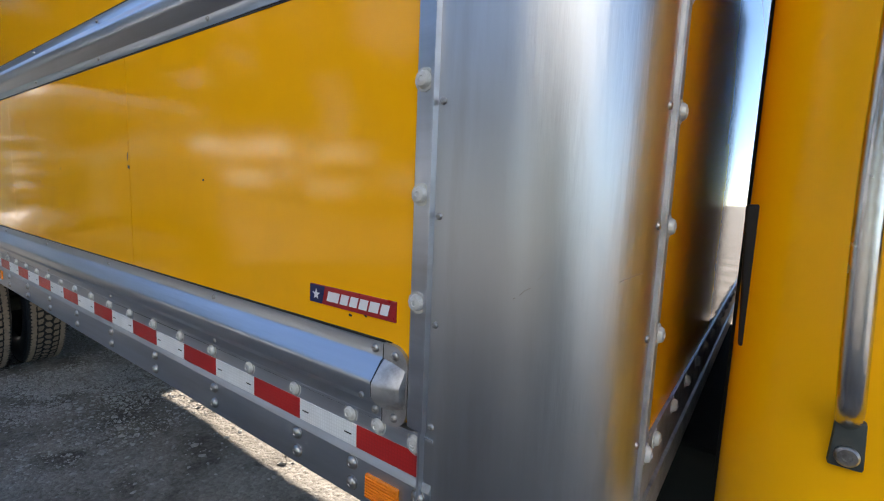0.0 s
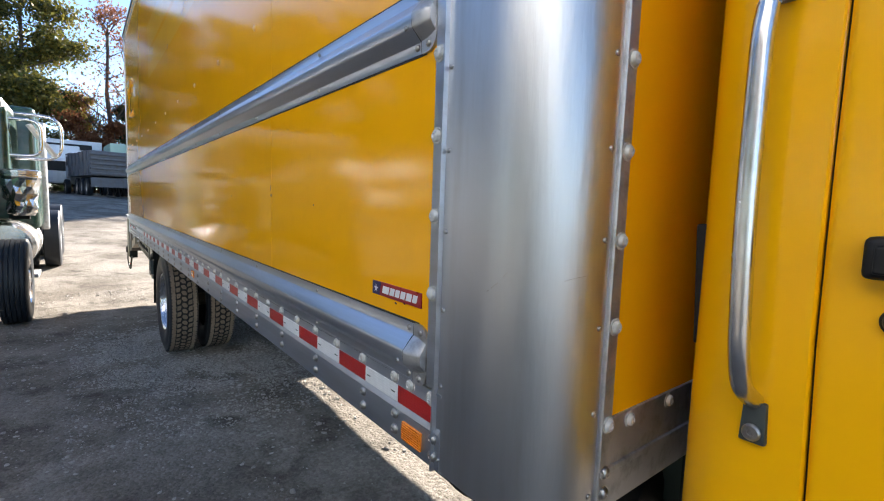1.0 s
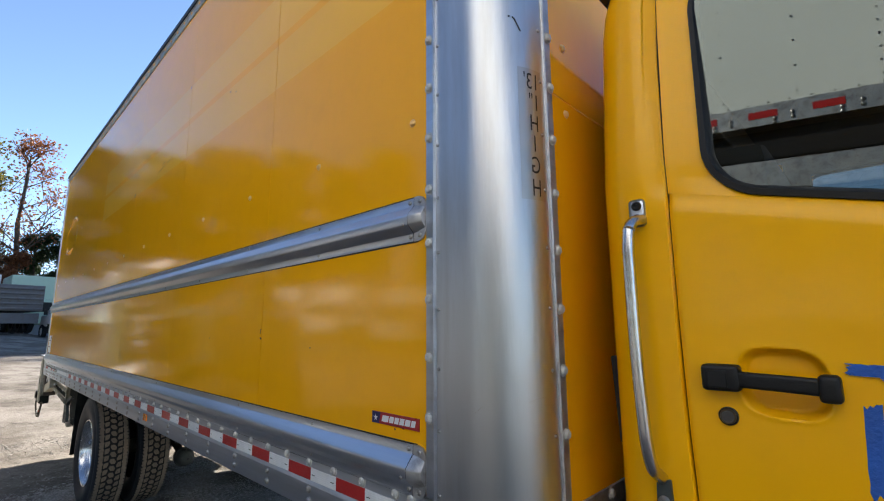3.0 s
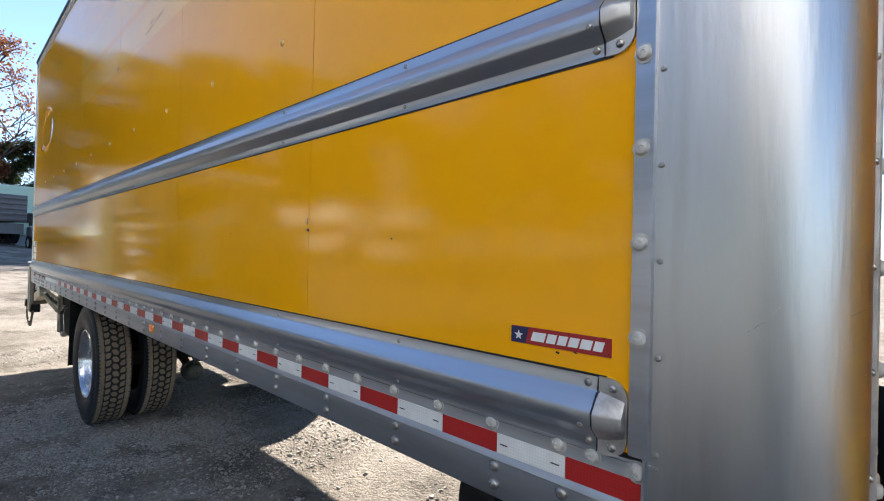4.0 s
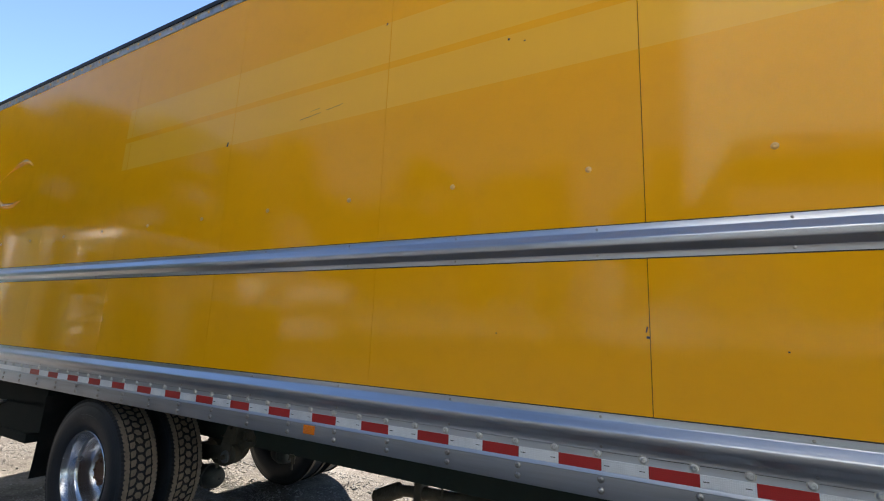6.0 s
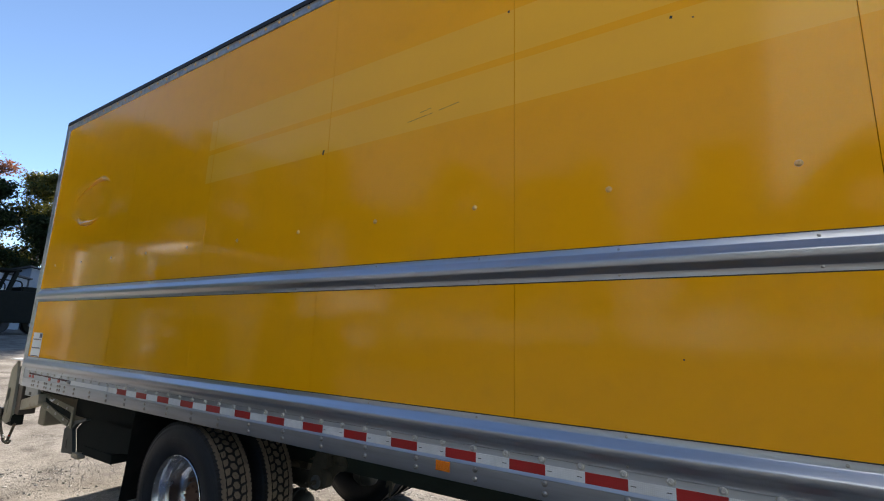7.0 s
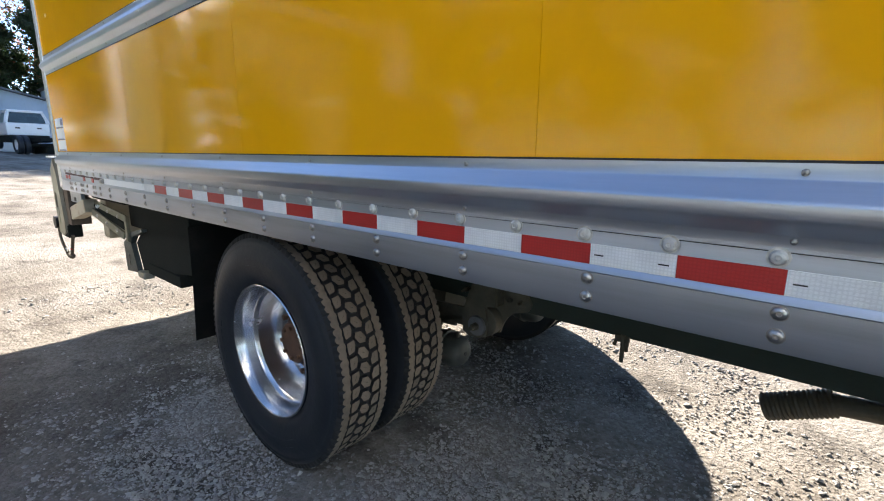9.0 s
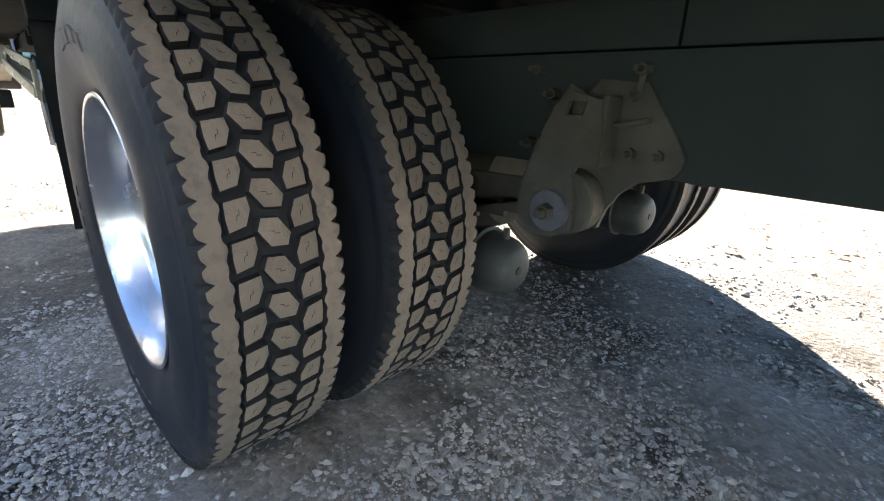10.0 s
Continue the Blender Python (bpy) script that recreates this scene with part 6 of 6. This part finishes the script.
def local_wheels(base, m, xs, half, R=0.5):
    for x in xs:
        for s in (1, -1):
            bm = revolve([(R * 0.55, -0.12), (R * 0.9, -0.14), (R, -0.1), (R, 0.1), (R * 0.9, 0.14), (R * 0.55, 0.12)], (x, s * half, R), "Y", 28)
            t = local_part("tyre", bm, RUBBER, base, m, "dark truck tyre", True)
            local_part("wheel_disc", revolve([(R * 0.58, s * 0.1), (R * 0.4, s * 0.04), (R * 0.2, s * 0.1), (0, s * 0.1)], (x, s * half, R), "Y", 20), ALU_DULL, t, m, "", True)


def dump_truck():
    base, m = vehicle_frame("dump_truck", -35.4, 0.45, radians(190), "grey dump truck with a ribbed steel body", "truck")
    local_wheels(base, m, (-1.9, -0.6, 0.7, 4.3), 1.0, 0.52)
    local_part("frame", block(-2.9, 5.0, -0.5, 0.5, 0.75, 1.05, 0.02), CHASSIS, base, m, "dark chassis")
    body = local_part("dump_body", block(-3.2, 2.3, -1.2, 1.2, 1.15, 2.55, 0.04), GREY_BODY, base, m, "grey ribbed steel dump body")
    for k in range(6):
        for s in (1, -1):
            local_part("body_rib", block(-2.9 + k * 1.0, -2.76 + k * 1.0, s * 1.2 - 0.06, s * 1.2 + 0.06, 1.15, 2.55, 0.01), GREY_BODY, body, m)
    for k in range(5):
        local_part("tailgate_rib", block(-3.34, -3.19, -1.15, 1.15, 1.22 + 0.27 * k, 1.33 + 0.27 * k, 0.03), GREY_BODY, body, m)
    local_part("cab_guard", block(2.0, 3.3, -1.2, 1.2, 2.55, 2.65, 0.02), GREY_BODY, body, m)
    c = local_part("cab", block(2.5, 4.0, -1.1, 1.1, 1.1, 2.7, 0.08), WHITE, base, m, "white cab", True)
    local_part("side_window", block(2.9, 3.7, -1.12, 1.12, 1.9, 2.5, 0.02), BLACK, c, m)
    local_part("hood", block(4.0, 5.4, -0.85, 0.85, 0.9, 1.8, 0.12), WHITE, base, m, "white hood", True)
    local_part("rear_panel", block(-3.1, -2.9, -1.1, 1.1, 0.5, 1.05, 0.02), GREY_BODY, base, m, "pale rear panel")


def box_van(x, y, turn, length, height, label, paint=WHITE):
    base, m = vehicle_frame("box_van", x, y, turn, label, "truck")
    local_wheels(base, m, (-length * 0.3, length * 0.5 + 0.8), 0.95, 0.45)
    local_part("box", block(-length / 2, length / 2, -1.2, 1.2, 0.95, height, 0.06), paint, base, m, "white van box", True)
    c = local_part("cab", block(length / 2 + 0.1, length / 2 + 1.7, -1.05, 1.05, 0.6, 2.3, 0.15, None, None, 3), paint, base, m, "cab", True)
    local_part("windscreen", block(length / 2 + 1.66, length / 2 + 1.72, -0.9, 0.9, 1.45, 2.1, 0.01), BLACK, c, m, "dark windscreen")
    local_part("frame", block(-length / 2, length / 2 + 1.5, -0.45, 0.45, 0.6, 0.9, 0.02), CHASSIS, base, m)


def pale_trailer(x, y, turn, length, z0, z1, label):
    base, m = vehicle_frame("parked_trailer", x, y, turn, label, "trailer")
    b = local_part("box", block(-length / 2, length / 2, -1.25, 1.25, z0, z1, 0.05), WHITE, base, m, "white trailer box")
    local_part("window_band", block(-length * 0.42, length * 0.42, -1.256, 1.256, z1 - 0.75, z1 - 0.3, 0.01), BLACK, b, m, "dark window band")
    local_wheels(base, m, (-length * 0.35, -length * 0.35 + 1.2), 1.0, 0.48)
    local_part("landing_leg", block(length * 0.3, length * 0.3 + 0.15, -0.9, 0.9, 0.0, z0, 0.01), CHASSIS, base, m)


def pickup():
    base, m = vehicle_frame("pickup_truck", -31.5, 3.45, radians(188), "white cab-chassis pickup truck with bare dark rear frame", "truck")
    m = m @ Matrix.Scale(0.86, 4)
    for x, s, off in ((-1.6, 1, 0.72), (-1.6, 1, 0.98), (-1.6, -1, 0.72), (-1.6, -1, 0.98), (2.6, 1, 0.85), (2.6, -1, 0.85)):
        R = 0.46
        t = local_part("tyre", revolve([(R * 0.55, -0.10), (R * 0.9, -0.12), (R, -0.08), (R, 0.08), (R * 0.9, 0.12), (R * 0.55, 0.10)], (x, s * off, R), "Y", 28), RUBBER, base, m, "dark truck tyre", True)
        local_part("wheel_disc", revolve([(R * 0.6, s * 0.085), (R * 0.52, s * 0.05), (R * 0.3, s * 0.02), (0.09, s * 0.06), (0, s * 0.06)], (x, s * off, R), "Y", 20), WHITE, t, m, "white wheel disc", True)
    c = local_part("cab", block(0.0, 1.9, -0.92, 0.92, 0.95, 1.60, 0.07, None, None, 3), WHITE, base, m, "white pickup cab", True)
    # tapered greenhouse: pillars and roof round an open glazed middle
    lo = [(0.02, -0.90, 1.58), (0.02, 0.90, 1.58), (1.85, 0.90, 1.58), (1.85, -0.90, 1.58)]
    hi = [(0.16, -0.72, 2.16), (0.16, 0.72, 2.16), (1.25, 0.72, 2.16), (1.25, -0.72, 2.16)]
    local_part("cab_roof", block(0.10, 1.32, -0.76, 0.76, 2.13, 2.27, 0.05, None, None, 3), WHITE, c, m, "white cab roof", True)
    for p, q in zip(lo, hi):
        local_part("pillar", beam(p, q, 0.12, 0.12, 0.02), WHITE, c, m)
    local_part("rear_window", beam((0.03, 0, 1.60), (0.15, 0, 2.14), 1.52, 0.012, 0.003), CAR_GLASS, c, m, "dark rear window")
    local_part("windscreen", beam((1.80, 0, 1.60), (1.27, 0, 2.14), 1.50, 0.012, 0.003), CAR_GLASS, c, m, "windscreen")
    for s in (1, -1):
        local_part("seat_back", block(0.55, 0.70, s * 0.42 - 0.25, s * 0.42 + 0.25, 1.3, 1.95, 0.08, None, None, 3), BLACK, c, m, "dark seat back", True)
        local_part("vent_slot", block(-0.012, 0.004, s * 0.45 - 0.10, s * 0.45 + 0.10, 1.30, 1.37, 0.004), BLACK, c, m)
        local_part("mirror", block(1.45, 1.55, s * 1.08 - 0.1, s * 1.08 + 0.1, 1.5, 1.85, 0.04), BLACK, c, m)
        local_part("frame_rail", block(-2.9, 0.2, s * 0.42 - 0.05, s * 0.42 + 0.05, 0.62, 0.84, 0.01), CHASSIS, base, m)
    local_part("cab_underside", block(-0.02, 1.9, -0.85, 0.85, 0.60, 0.97, 0.03), CHASSIS, base, m, "dark underside")
    local_part("axle", rod((-1.6, -0.7, 0.46), (-1.6, 0.7, 0.46), 0.08, None, 12), CHASSIS, base, m)
    for x in (-2.8, -1.9, -0.8):
        local_part("cross_member", block(x - 0.05, x + 0.05, -0.42, 0.42, 0.66, 0.80, 0.005), CHASSIS, base, m)
    local_part("hood", block(1.8, 3.2, -0.90, 0.90, 0.8, 1.5, 0.1, None, None, 3), WHITE, base, m, "white hood", True)


def loader():
    base, m = vehicle_frame("wheel_loader", -33.0, 6.7, radians(-85), "dark open-cab loader machine with a boxy body", "machine")
    for x in (-1.2, 0.9):
        for s in (1, -1):
            local_part("tyre", revolve([(0.2, -0.14), (0.46, -0.16), (0.52, -0.1), (0.52, 0.1), (0.46, 0.16), (0.2, 0.14)], (x, s * 0.8, 0.5), "Y", 24), RUBBER, base, m, "dark machine tyre", True)
    body = local_part("body", block(-2.3, 1.1, -1.0, 1.0, 0.55, 2.15, 0.08), CHASSIS, base, m, "black boxy machine body")
    local_part("engine_cover", block(-2.1, 0.1, -0.85, 0.85, 2.1, 2.4, 0.06), CHASSIS, body, m)
    for k in range(5):
        local_part("cover_slat", block(-1.9 + 0.4 * k, -1.65 + 0.4 * k, -1.03, -0.99, 1.2, 1.9, 0.01), CHASSIS, body, m)
    for x in (0.35, 1.25):
        for s in (1, -1):
            local_part("cab_post", beam((x + 0.25, s * 0.6, 2.1), (x, s * 0.55, 3.2), 0.16, 0.16, 0.01), CHASSIS, base, m, "dark cab post")
    local_part("cab_canopy", block(0.2, 1.4, -0.65, 0.65, 3.15, 3.27, 0.02), CHASSIS, base, m)
    for s in (1, -1):
        local_part("guard_rail", tube([(0.2, s * 0.95, 2.15), (0.2, s * 0.95, 2.65), (1.9, s * 0.95, 2.65), (1.9, s * 0.95, 1.3)], 0.03, 8), CHASSIS, base, m, "bent guard rail", True)
    local_part("boom", beam((1.0, 0, 0.75), (2.3, 0, 0.4), 0.4, 0.2, 0.02), CHASSIS, base, m, "dusty boom")
    local_part("bucket", block(2.2, 2.8, -1.0, 1.0, 0.03, 0.5, 0.05), CHASSIS, base, m, "worn bucket")


def shed(x, y0, y1, high, low, depth, label):
    """A white storage shed with one sloping roof, its front towards the yard."""
    g = slope(x, (y0 + y1) / 2) - 0.1
    base = thing("storage_shed", (x, (y0 + y1) / 2, g), label, "shed")
    bm = bmesh.new()
    f, k = [[bm.verts.new((px, py, g + pz)) for py, pz in ((y0, 0), (y1, 0), (y1, low), (y0, high))] for px in (x, x - depth)]
    bm.faces.new(f)
    bm.faces.new(k)
    for q in range(4):
        bm.faces.new((f[q], f[(q + 1) % 4], k[(q + 1) % 4], k[q]))
    part("wall", bm, TARP, base, "white sheet wall")
    top = bmesh.new()
    e = 0.18
    p, q = [[top.verts.new((px, py, g + pz)) for py, pz in ((y0 - e, high + 0.05), (y1 + e, low + 0.0), (y1 + e, low + 0.10), (y0 - e, high + 0.16))] for px in (x + 0.35, x - depth)]
    top.faces.new(p)
    top.faces.new(q)
    for n in range(4):
        top.faces.new((p[n], p[(n + 1) % 4], q[(n + 1) % 4], q[n]))
    part("roof", top, GREY_BODY, base, "grey sloping roof")
    w = (y1 - y0)
    part("door", block(x, x + 0.04, y0 + 0.25 * w, y0 + 0.75 * w, g + 0.1, g + low * 0.8, 0.01), WHITE, base, "white shed door")
    for n in range(4):
        yy = y0 + w * (n + 0.5) / 4
        part("wall_batten", block(x, x + 0.03, yy - 0.03, yy + 0.03, g + low * 0.82, g + low - 0.02, 0.004), TARP, base)


dump_truck()
box_van(-36.2, -3.6, radians(180), 3.0, 3.1, "white box van parked at the back of the yard")
box_van(-43.0, -1.8, radians(2), 3.0, 3.3, "white box truck facing the yard, parked by the dump truck")
box_van(-44.0, 2.3, radians(4), 4.0, 4.0, "pale green box truck behind the dump truck", material("pale_green_paint", (0.45, 0.58, 0.45), 0.4, vary=0.08, scale=3))
pale_trailer(-48.0, -3.2, radians(90), 8.2, 1.0, 4.1, "long white trailer with a dark window band")
pickup()
loader()
shed(-43.5, 2.6, 6.9, 4.3, 3.25, 4.0, "white sheet-covered storage shed in tree shade")
shed(-45.0, 7.1, 10.4, 4.45, 3.7, 4.0, "white storage shed with a grey sloping roof")
shed(-45.3, 10.6, 15.0, 4.6, 3.7, 4.0, "white storage shed at the end of the row")
# the row along the other side of the yard, which shows in the glossy panels
box_van(-16.5, -15.5, radians(60), 3.6, 3.0, "white box van across the yard")
box_van(-21.5, -15.2, radians(66), 3.6, 3.1, "white box van across the yard, beside another")
box_van(-26.5, -14.6, radians(60), 3.4, 2.9, "white box van at the end of the row")


def side_trailer():
    """The tall white trailer across the walkway, seen only in the cab's window and in the paint."""
    y, x0, x1, zb = 0.0, -1.45, 8.0, 3.36
    base = thing("semi_trailer", (3.5, -4.5, slope(3, -4)), "pale grey riveted high-deck trailer with red tape on its rail", "trailer")
    at = Matrix.Translation((1.0, -3.25, 0)) @ Matrix.Rotation(radians(-10), 4, "Z")
    SHIFT[:] = at @ Matrix.Translation((0, 0, zb)) @ Matrix.Rotation(radians(2.5), 4, "Y") @ Matrix.Translation((0, 0, -zb))
    wall = part("box", block(x0, x1, y - 2.5, y, zb + 0.06, zb + 3.0, 0.02), TRAILER, base, "pale grey riveted trailer box")
    rail = part("bottom_rail", block(x0, x1, y - 0.02, y + 0.012, zb - 0.10, zb + 0.08, 0.005), ALU_DULL, base, "aluminium bottom rail")
    part("deck_frame", block(x0 + 0.1, x1, y - 2.3, y - 0.12, zb - 0.36, zb - 0.10, 0.02), BLACK, base, "dark deck frame")
    part("side_beam", block(x0, x1, y - 0.3, y - 0.1, zb - 0.64, zb - 0.37, 0.02), ALU_DULL, base, "dull metal side beam")
    small, large = dome_mesh("rivet", 0.010, 0.006, 8), dome_mesh("bolt", 0.017, 0.012, 10)
    out = SHIFT @ Matrix.Rotation(radians(-90), 4, "X")
    for k in range(int((x1 - x0) / 0.43)):
        a = x0 + 0.25 + 0.43 * k
        part("red_strip", block(a, a + 0.20, y + 0.012, y + 0.015, zb - 0.035, zb + 0.025, 0), TAPE_RED, rail, "red reflective tape")
        if a < 2:
            for dx, dz in ((0.30, -0.02), (0.30, -0.06), (0.18, -0.05), (0.18, -0.085)):
                piece("bolt", large, STEEL, rail, out @ Matrix.Translation((a + dx, -(zb + dz), y + 0.012)), smooth=True)
            for q in range(3):
                piece("rivet", small, STEEL, wall, out @ Matrix.Translation((a + 0.143 * q, -(zb + 0.10), y)), smooth=True)
    for k, step in ((0, 0.22), (1, 0.22), (2, 0.11), (-1, 0.22)):
        for q in range(int(2.0 / step)):
            piece("rivet", small, STEEL, wall, out @ Matrix.Translation((-0.95 + 0.52 * k, -(zb + 0.16 + step * q), y)), smooth=True)
    SHIFT[:] = at
    for x in (2.6, x1 - 0.4):
        for yy in (y - 0.5, y - 2.1):
            part("leg", block(x - 0.08, x + 0.08, yy - 0.08, yy + 0.08, -0.06, zb - 0.3, 0.01), CHASSIS, base, "dark steel leg")
    for x in (4.9, 6.1):
        for yy, s in ((y - 0.3, 1), (y - 2.2, -1)):
            plain_wheel(base, x, yy, 0.5, s, 0.51, 0.14)
        part("axle", rod((x, y - 2.2, 0.5), (x, y - 0.3, 0.5), 0.06), CHASSIS, base)
    SHIFT[:] = Matrix()


side_trailer()


# ---- trees
def tree_parts(seed, height, spread, leaf, n_leaf, trunk_share=0.35, thin=False, label="", conifer=False):
    rng = random.Random(seed)
    base = thing("tree", (0, 0, 0), label, "tree")
    bm = bmesh.new()
    tips = []

    def limb(p, d, length, r, depth):
        q = p + d * length
        rod(p, q, r, r * 0.62, 7 if depth == 0 else 5, bm, False)
        if depth >= 1:
            tips.append((q, length))
            tips.append((p.lerp(q, 0.6), length * 0.8))
        if depth == 3:
            return
        for k in range(4 if depth == 0 else 3):
            a = rng.uniform(0, 6.283)
            up = rng.uniform(0.25, 0.9) if not conifer else rng.uniform(-0.1, 0.35)
            nd = (d * (0.75 if depth else 0.5) + Vector((math.cos(a), math.sin(a), up)) * spread).normalized()
            limb(p.lerp(q, rng.uniform(0.55, 1.0)), nd, length * rng.uniform(0.55, 0.8), r * 0.55, depth + 1)
    lean = Vector((rng.uniform(-0.08, 0.08), rng.uniform(-0.08, 0.08), 1)).normalized()
    if conifer:
        rod((0, 0, -0.3), (0, 0, height), 0.22, 0.03, 8, bm, False)
        for k in range(46):
            z = height * (0.12 + 0.85 * k / 46)
            ln = (1 - z / height) * height * 0.26 + 0.4
            a = k * 2.4
            p = Vector((0, 0, z))
            q = p + Vector((math.cos(a) * ln, math.sin(a) * ln, -0.12 * ln + 0.15))
            rod(p, q, 0.04, 0.012, 4, bm, False)
            tips += [(p.lerp(q, f), 0.75) for f in (0.35, 0.6, 0.85, 1.0)]
    else:
        p = Vector((0, 0, -0.3))
        for k in range(4):
            q = p + (lean + Vector((rng.uniform(-0.12, 0.12), rng.uniform(-0.12, 0.12), 0))).normalized() * height * 0.19
            r = 0.28 * (1 - 0.2 * k) * height / 14
            rod(p, q, r, r * 0.85, 9, bm, False)
            if k >= 1:
                for j in range(3):
                    a = rng.uniform(0, 6.283)
                    limb(p.lerp(q, rng.random()), Vector((math.cos(a) * spread, math.sin(a) * spread, rng.uniform(0.3, 0.9))).normalized(), height * rng.uniform(0.12, 0.2), r * 0.4, 1)
            p = q
        limb(p, lean, height * 0.12, 0.11 * height / 14, 0)
    part("trunk", bm, BARK, base, "grey-brown trunk with limbs", True)
    nrng = np.random.default_rng(seed)
    c = np.array([t[0][:] for t in tips])
    size = np.array([t[1] for t in tips])
    pick = nrng.integers(0, len(c), n_leaf)
    cl = nrng.standard_normal((n_leaf, 3)) * (size[pick][:, None] * (0.32 if not thin else 0.32) + 0.14)
    centre = c[pick] + cl * np.array((1, 1, 0.7))
    u = nrng.standard_normal((n_leaf, 3))
    u /= np.linalg.norm(u, axis=1)[:, None]
    w = nrng.standard_normal((n_leaf, 3))
    w -= (w * u).sum(1)[:, None] * u
    w /= np.linalg.norm(w, axis=1)[:, None]
    s = nrng.uniform(0.06, 0.16, n_leaf)[:, None] * (0.8 if thin else 1.0)
    quad = np.stack((centre - u * s, centre - w * s * 0.6, centre + u * s, centre + w * s * 0.6), 1).reshape(-1, 3)
    me = bpy.data.meshes.new("crown")
    me.from_pydata(quad.tolist(), [], np.arange(n_leaf * 4).reshape(-1, 4).tolist())
    piece("crown", me, leaf, base, Matrix(), "leafy crown with gaps")
    return base


oak = tree_parts(3, 14.5, 1.0, LEAF_GREEN, 26000, label="tall green oak with early autumn leaves")
oak_gold = tree_parts(8, 12.0, 0.9, LEAF_GOLD, 9000, label="yellow-green autumn tree with an uneven crown")
bare = tree_parts(15, 14.0, 1.15, LEAF_RUST, 3000, thin=True, label="thin autumn tree with sparse rust leaves")
rust = tree_parts(21, 8.5, 1.0, LEAF_RUST, 9000, label="rust-red autumn tree at the edge of the yard")
pine = tree_parts(33, 12.5, 0.5, LEAF_DARK, 9000, label="dark evergreen tree behind the parked vehicles", conifer=True)
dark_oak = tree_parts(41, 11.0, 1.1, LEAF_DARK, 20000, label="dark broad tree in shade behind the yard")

spots = [(oak, -51, -3.4, 1.25, 0.3), (oak, -54, -7.0, 1.25, 2.0), (oak_gold, -50, -4.6, 0.55, 1.2), (oak_gold, -53, 0.9, 0.75, 3.0), (rust, -50.5, -6.8, 0.85, 0.5), (rust, -50.5, -0.7, 0.85, 2.5), (rust, -50, 1.6, 0.8, 0.2), (bare, -53, 1.7, 1.22, 0.9),
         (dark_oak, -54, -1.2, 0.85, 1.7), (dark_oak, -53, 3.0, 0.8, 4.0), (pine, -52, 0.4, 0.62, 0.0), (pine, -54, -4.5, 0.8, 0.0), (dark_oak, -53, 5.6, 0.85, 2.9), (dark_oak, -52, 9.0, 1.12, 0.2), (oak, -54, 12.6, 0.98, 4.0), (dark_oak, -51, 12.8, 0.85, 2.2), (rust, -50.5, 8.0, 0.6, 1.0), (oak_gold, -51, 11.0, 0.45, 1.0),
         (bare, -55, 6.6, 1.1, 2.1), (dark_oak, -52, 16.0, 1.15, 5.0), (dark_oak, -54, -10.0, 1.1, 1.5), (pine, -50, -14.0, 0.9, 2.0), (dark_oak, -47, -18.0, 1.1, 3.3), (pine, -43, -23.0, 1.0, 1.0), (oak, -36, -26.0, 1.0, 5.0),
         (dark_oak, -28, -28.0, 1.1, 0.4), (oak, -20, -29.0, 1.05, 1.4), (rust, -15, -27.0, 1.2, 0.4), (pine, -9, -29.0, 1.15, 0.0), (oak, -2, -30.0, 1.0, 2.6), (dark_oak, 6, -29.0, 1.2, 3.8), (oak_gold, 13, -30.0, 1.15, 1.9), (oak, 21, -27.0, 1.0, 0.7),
         # the trees at y 15 to 26 are unseen, added to shade the yard's back
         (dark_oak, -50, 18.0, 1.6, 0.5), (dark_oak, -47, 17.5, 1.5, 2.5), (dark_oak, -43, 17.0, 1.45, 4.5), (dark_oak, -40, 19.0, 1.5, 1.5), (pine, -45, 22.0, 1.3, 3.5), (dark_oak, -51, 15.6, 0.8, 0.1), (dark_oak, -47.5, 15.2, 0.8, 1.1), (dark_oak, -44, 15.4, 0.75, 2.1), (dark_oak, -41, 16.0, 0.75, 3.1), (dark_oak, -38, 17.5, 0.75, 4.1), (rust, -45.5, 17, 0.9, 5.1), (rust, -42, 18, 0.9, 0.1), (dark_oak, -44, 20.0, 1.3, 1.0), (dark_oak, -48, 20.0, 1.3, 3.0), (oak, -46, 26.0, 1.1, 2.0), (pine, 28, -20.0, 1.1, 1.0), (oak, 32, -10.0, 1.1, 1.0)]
spots += [(oak, -53, -11.5, 1.3, 1.3), (dark_oak, -51, -14.5, 1.6, 2.3), (oak, -48.5, -17.5, 1.35, 3.3), (dark_oak, -45.5, -20.0, 1.6, 4.3), (oak, -42, -22.5, 1.3, 5.3), (dark_oak, -38.5, -25.0, 1.55, 0.3), (oak, -34, -27.5, 1.25, 2.6), (dark_oak, -50, -10.0, 1.1, 3.6)]
rng = random.Random(77)
for k in range(17):
    spots.append((rng.choice((dark_oak, dark_oak, rust, pine)), -52.5 + rng.uniform(-1, 1.5), -13 + 1.9 * k + rng.uniform(-0.5, 0.5), rng.uniform(0.42, 0.62), rng.uniform(0, 6)))
for k in range(18):
    spots.append((rng.choice((oak, dark_oak, dark_oak, oak_gold, pine)), -36 + 3.9 * k + rng.uniform(-1, 1), -34 + rng.uniform(-2, 2), rng.uniform(0.85, 1.15), rng.uniform(0, 6)))
first = set()
for proto, x, y, s, a in spots:
    m = Matrix.Translation((x, y, slope(x, y) - (2.4 if s < 0.63 and x < -50 else 0.1))) @ Matrix.Rotation(a, 4, "Z") @ Matrix.Diagonal((s, s, s, 1))
    if proto.name in first:
        new_tree = copy_thing(proto, Matrix.Identity(4))
        new_tree.matrix_basis = m
    else:
        first.add(proto.name)
        proto.matrix_basis = m
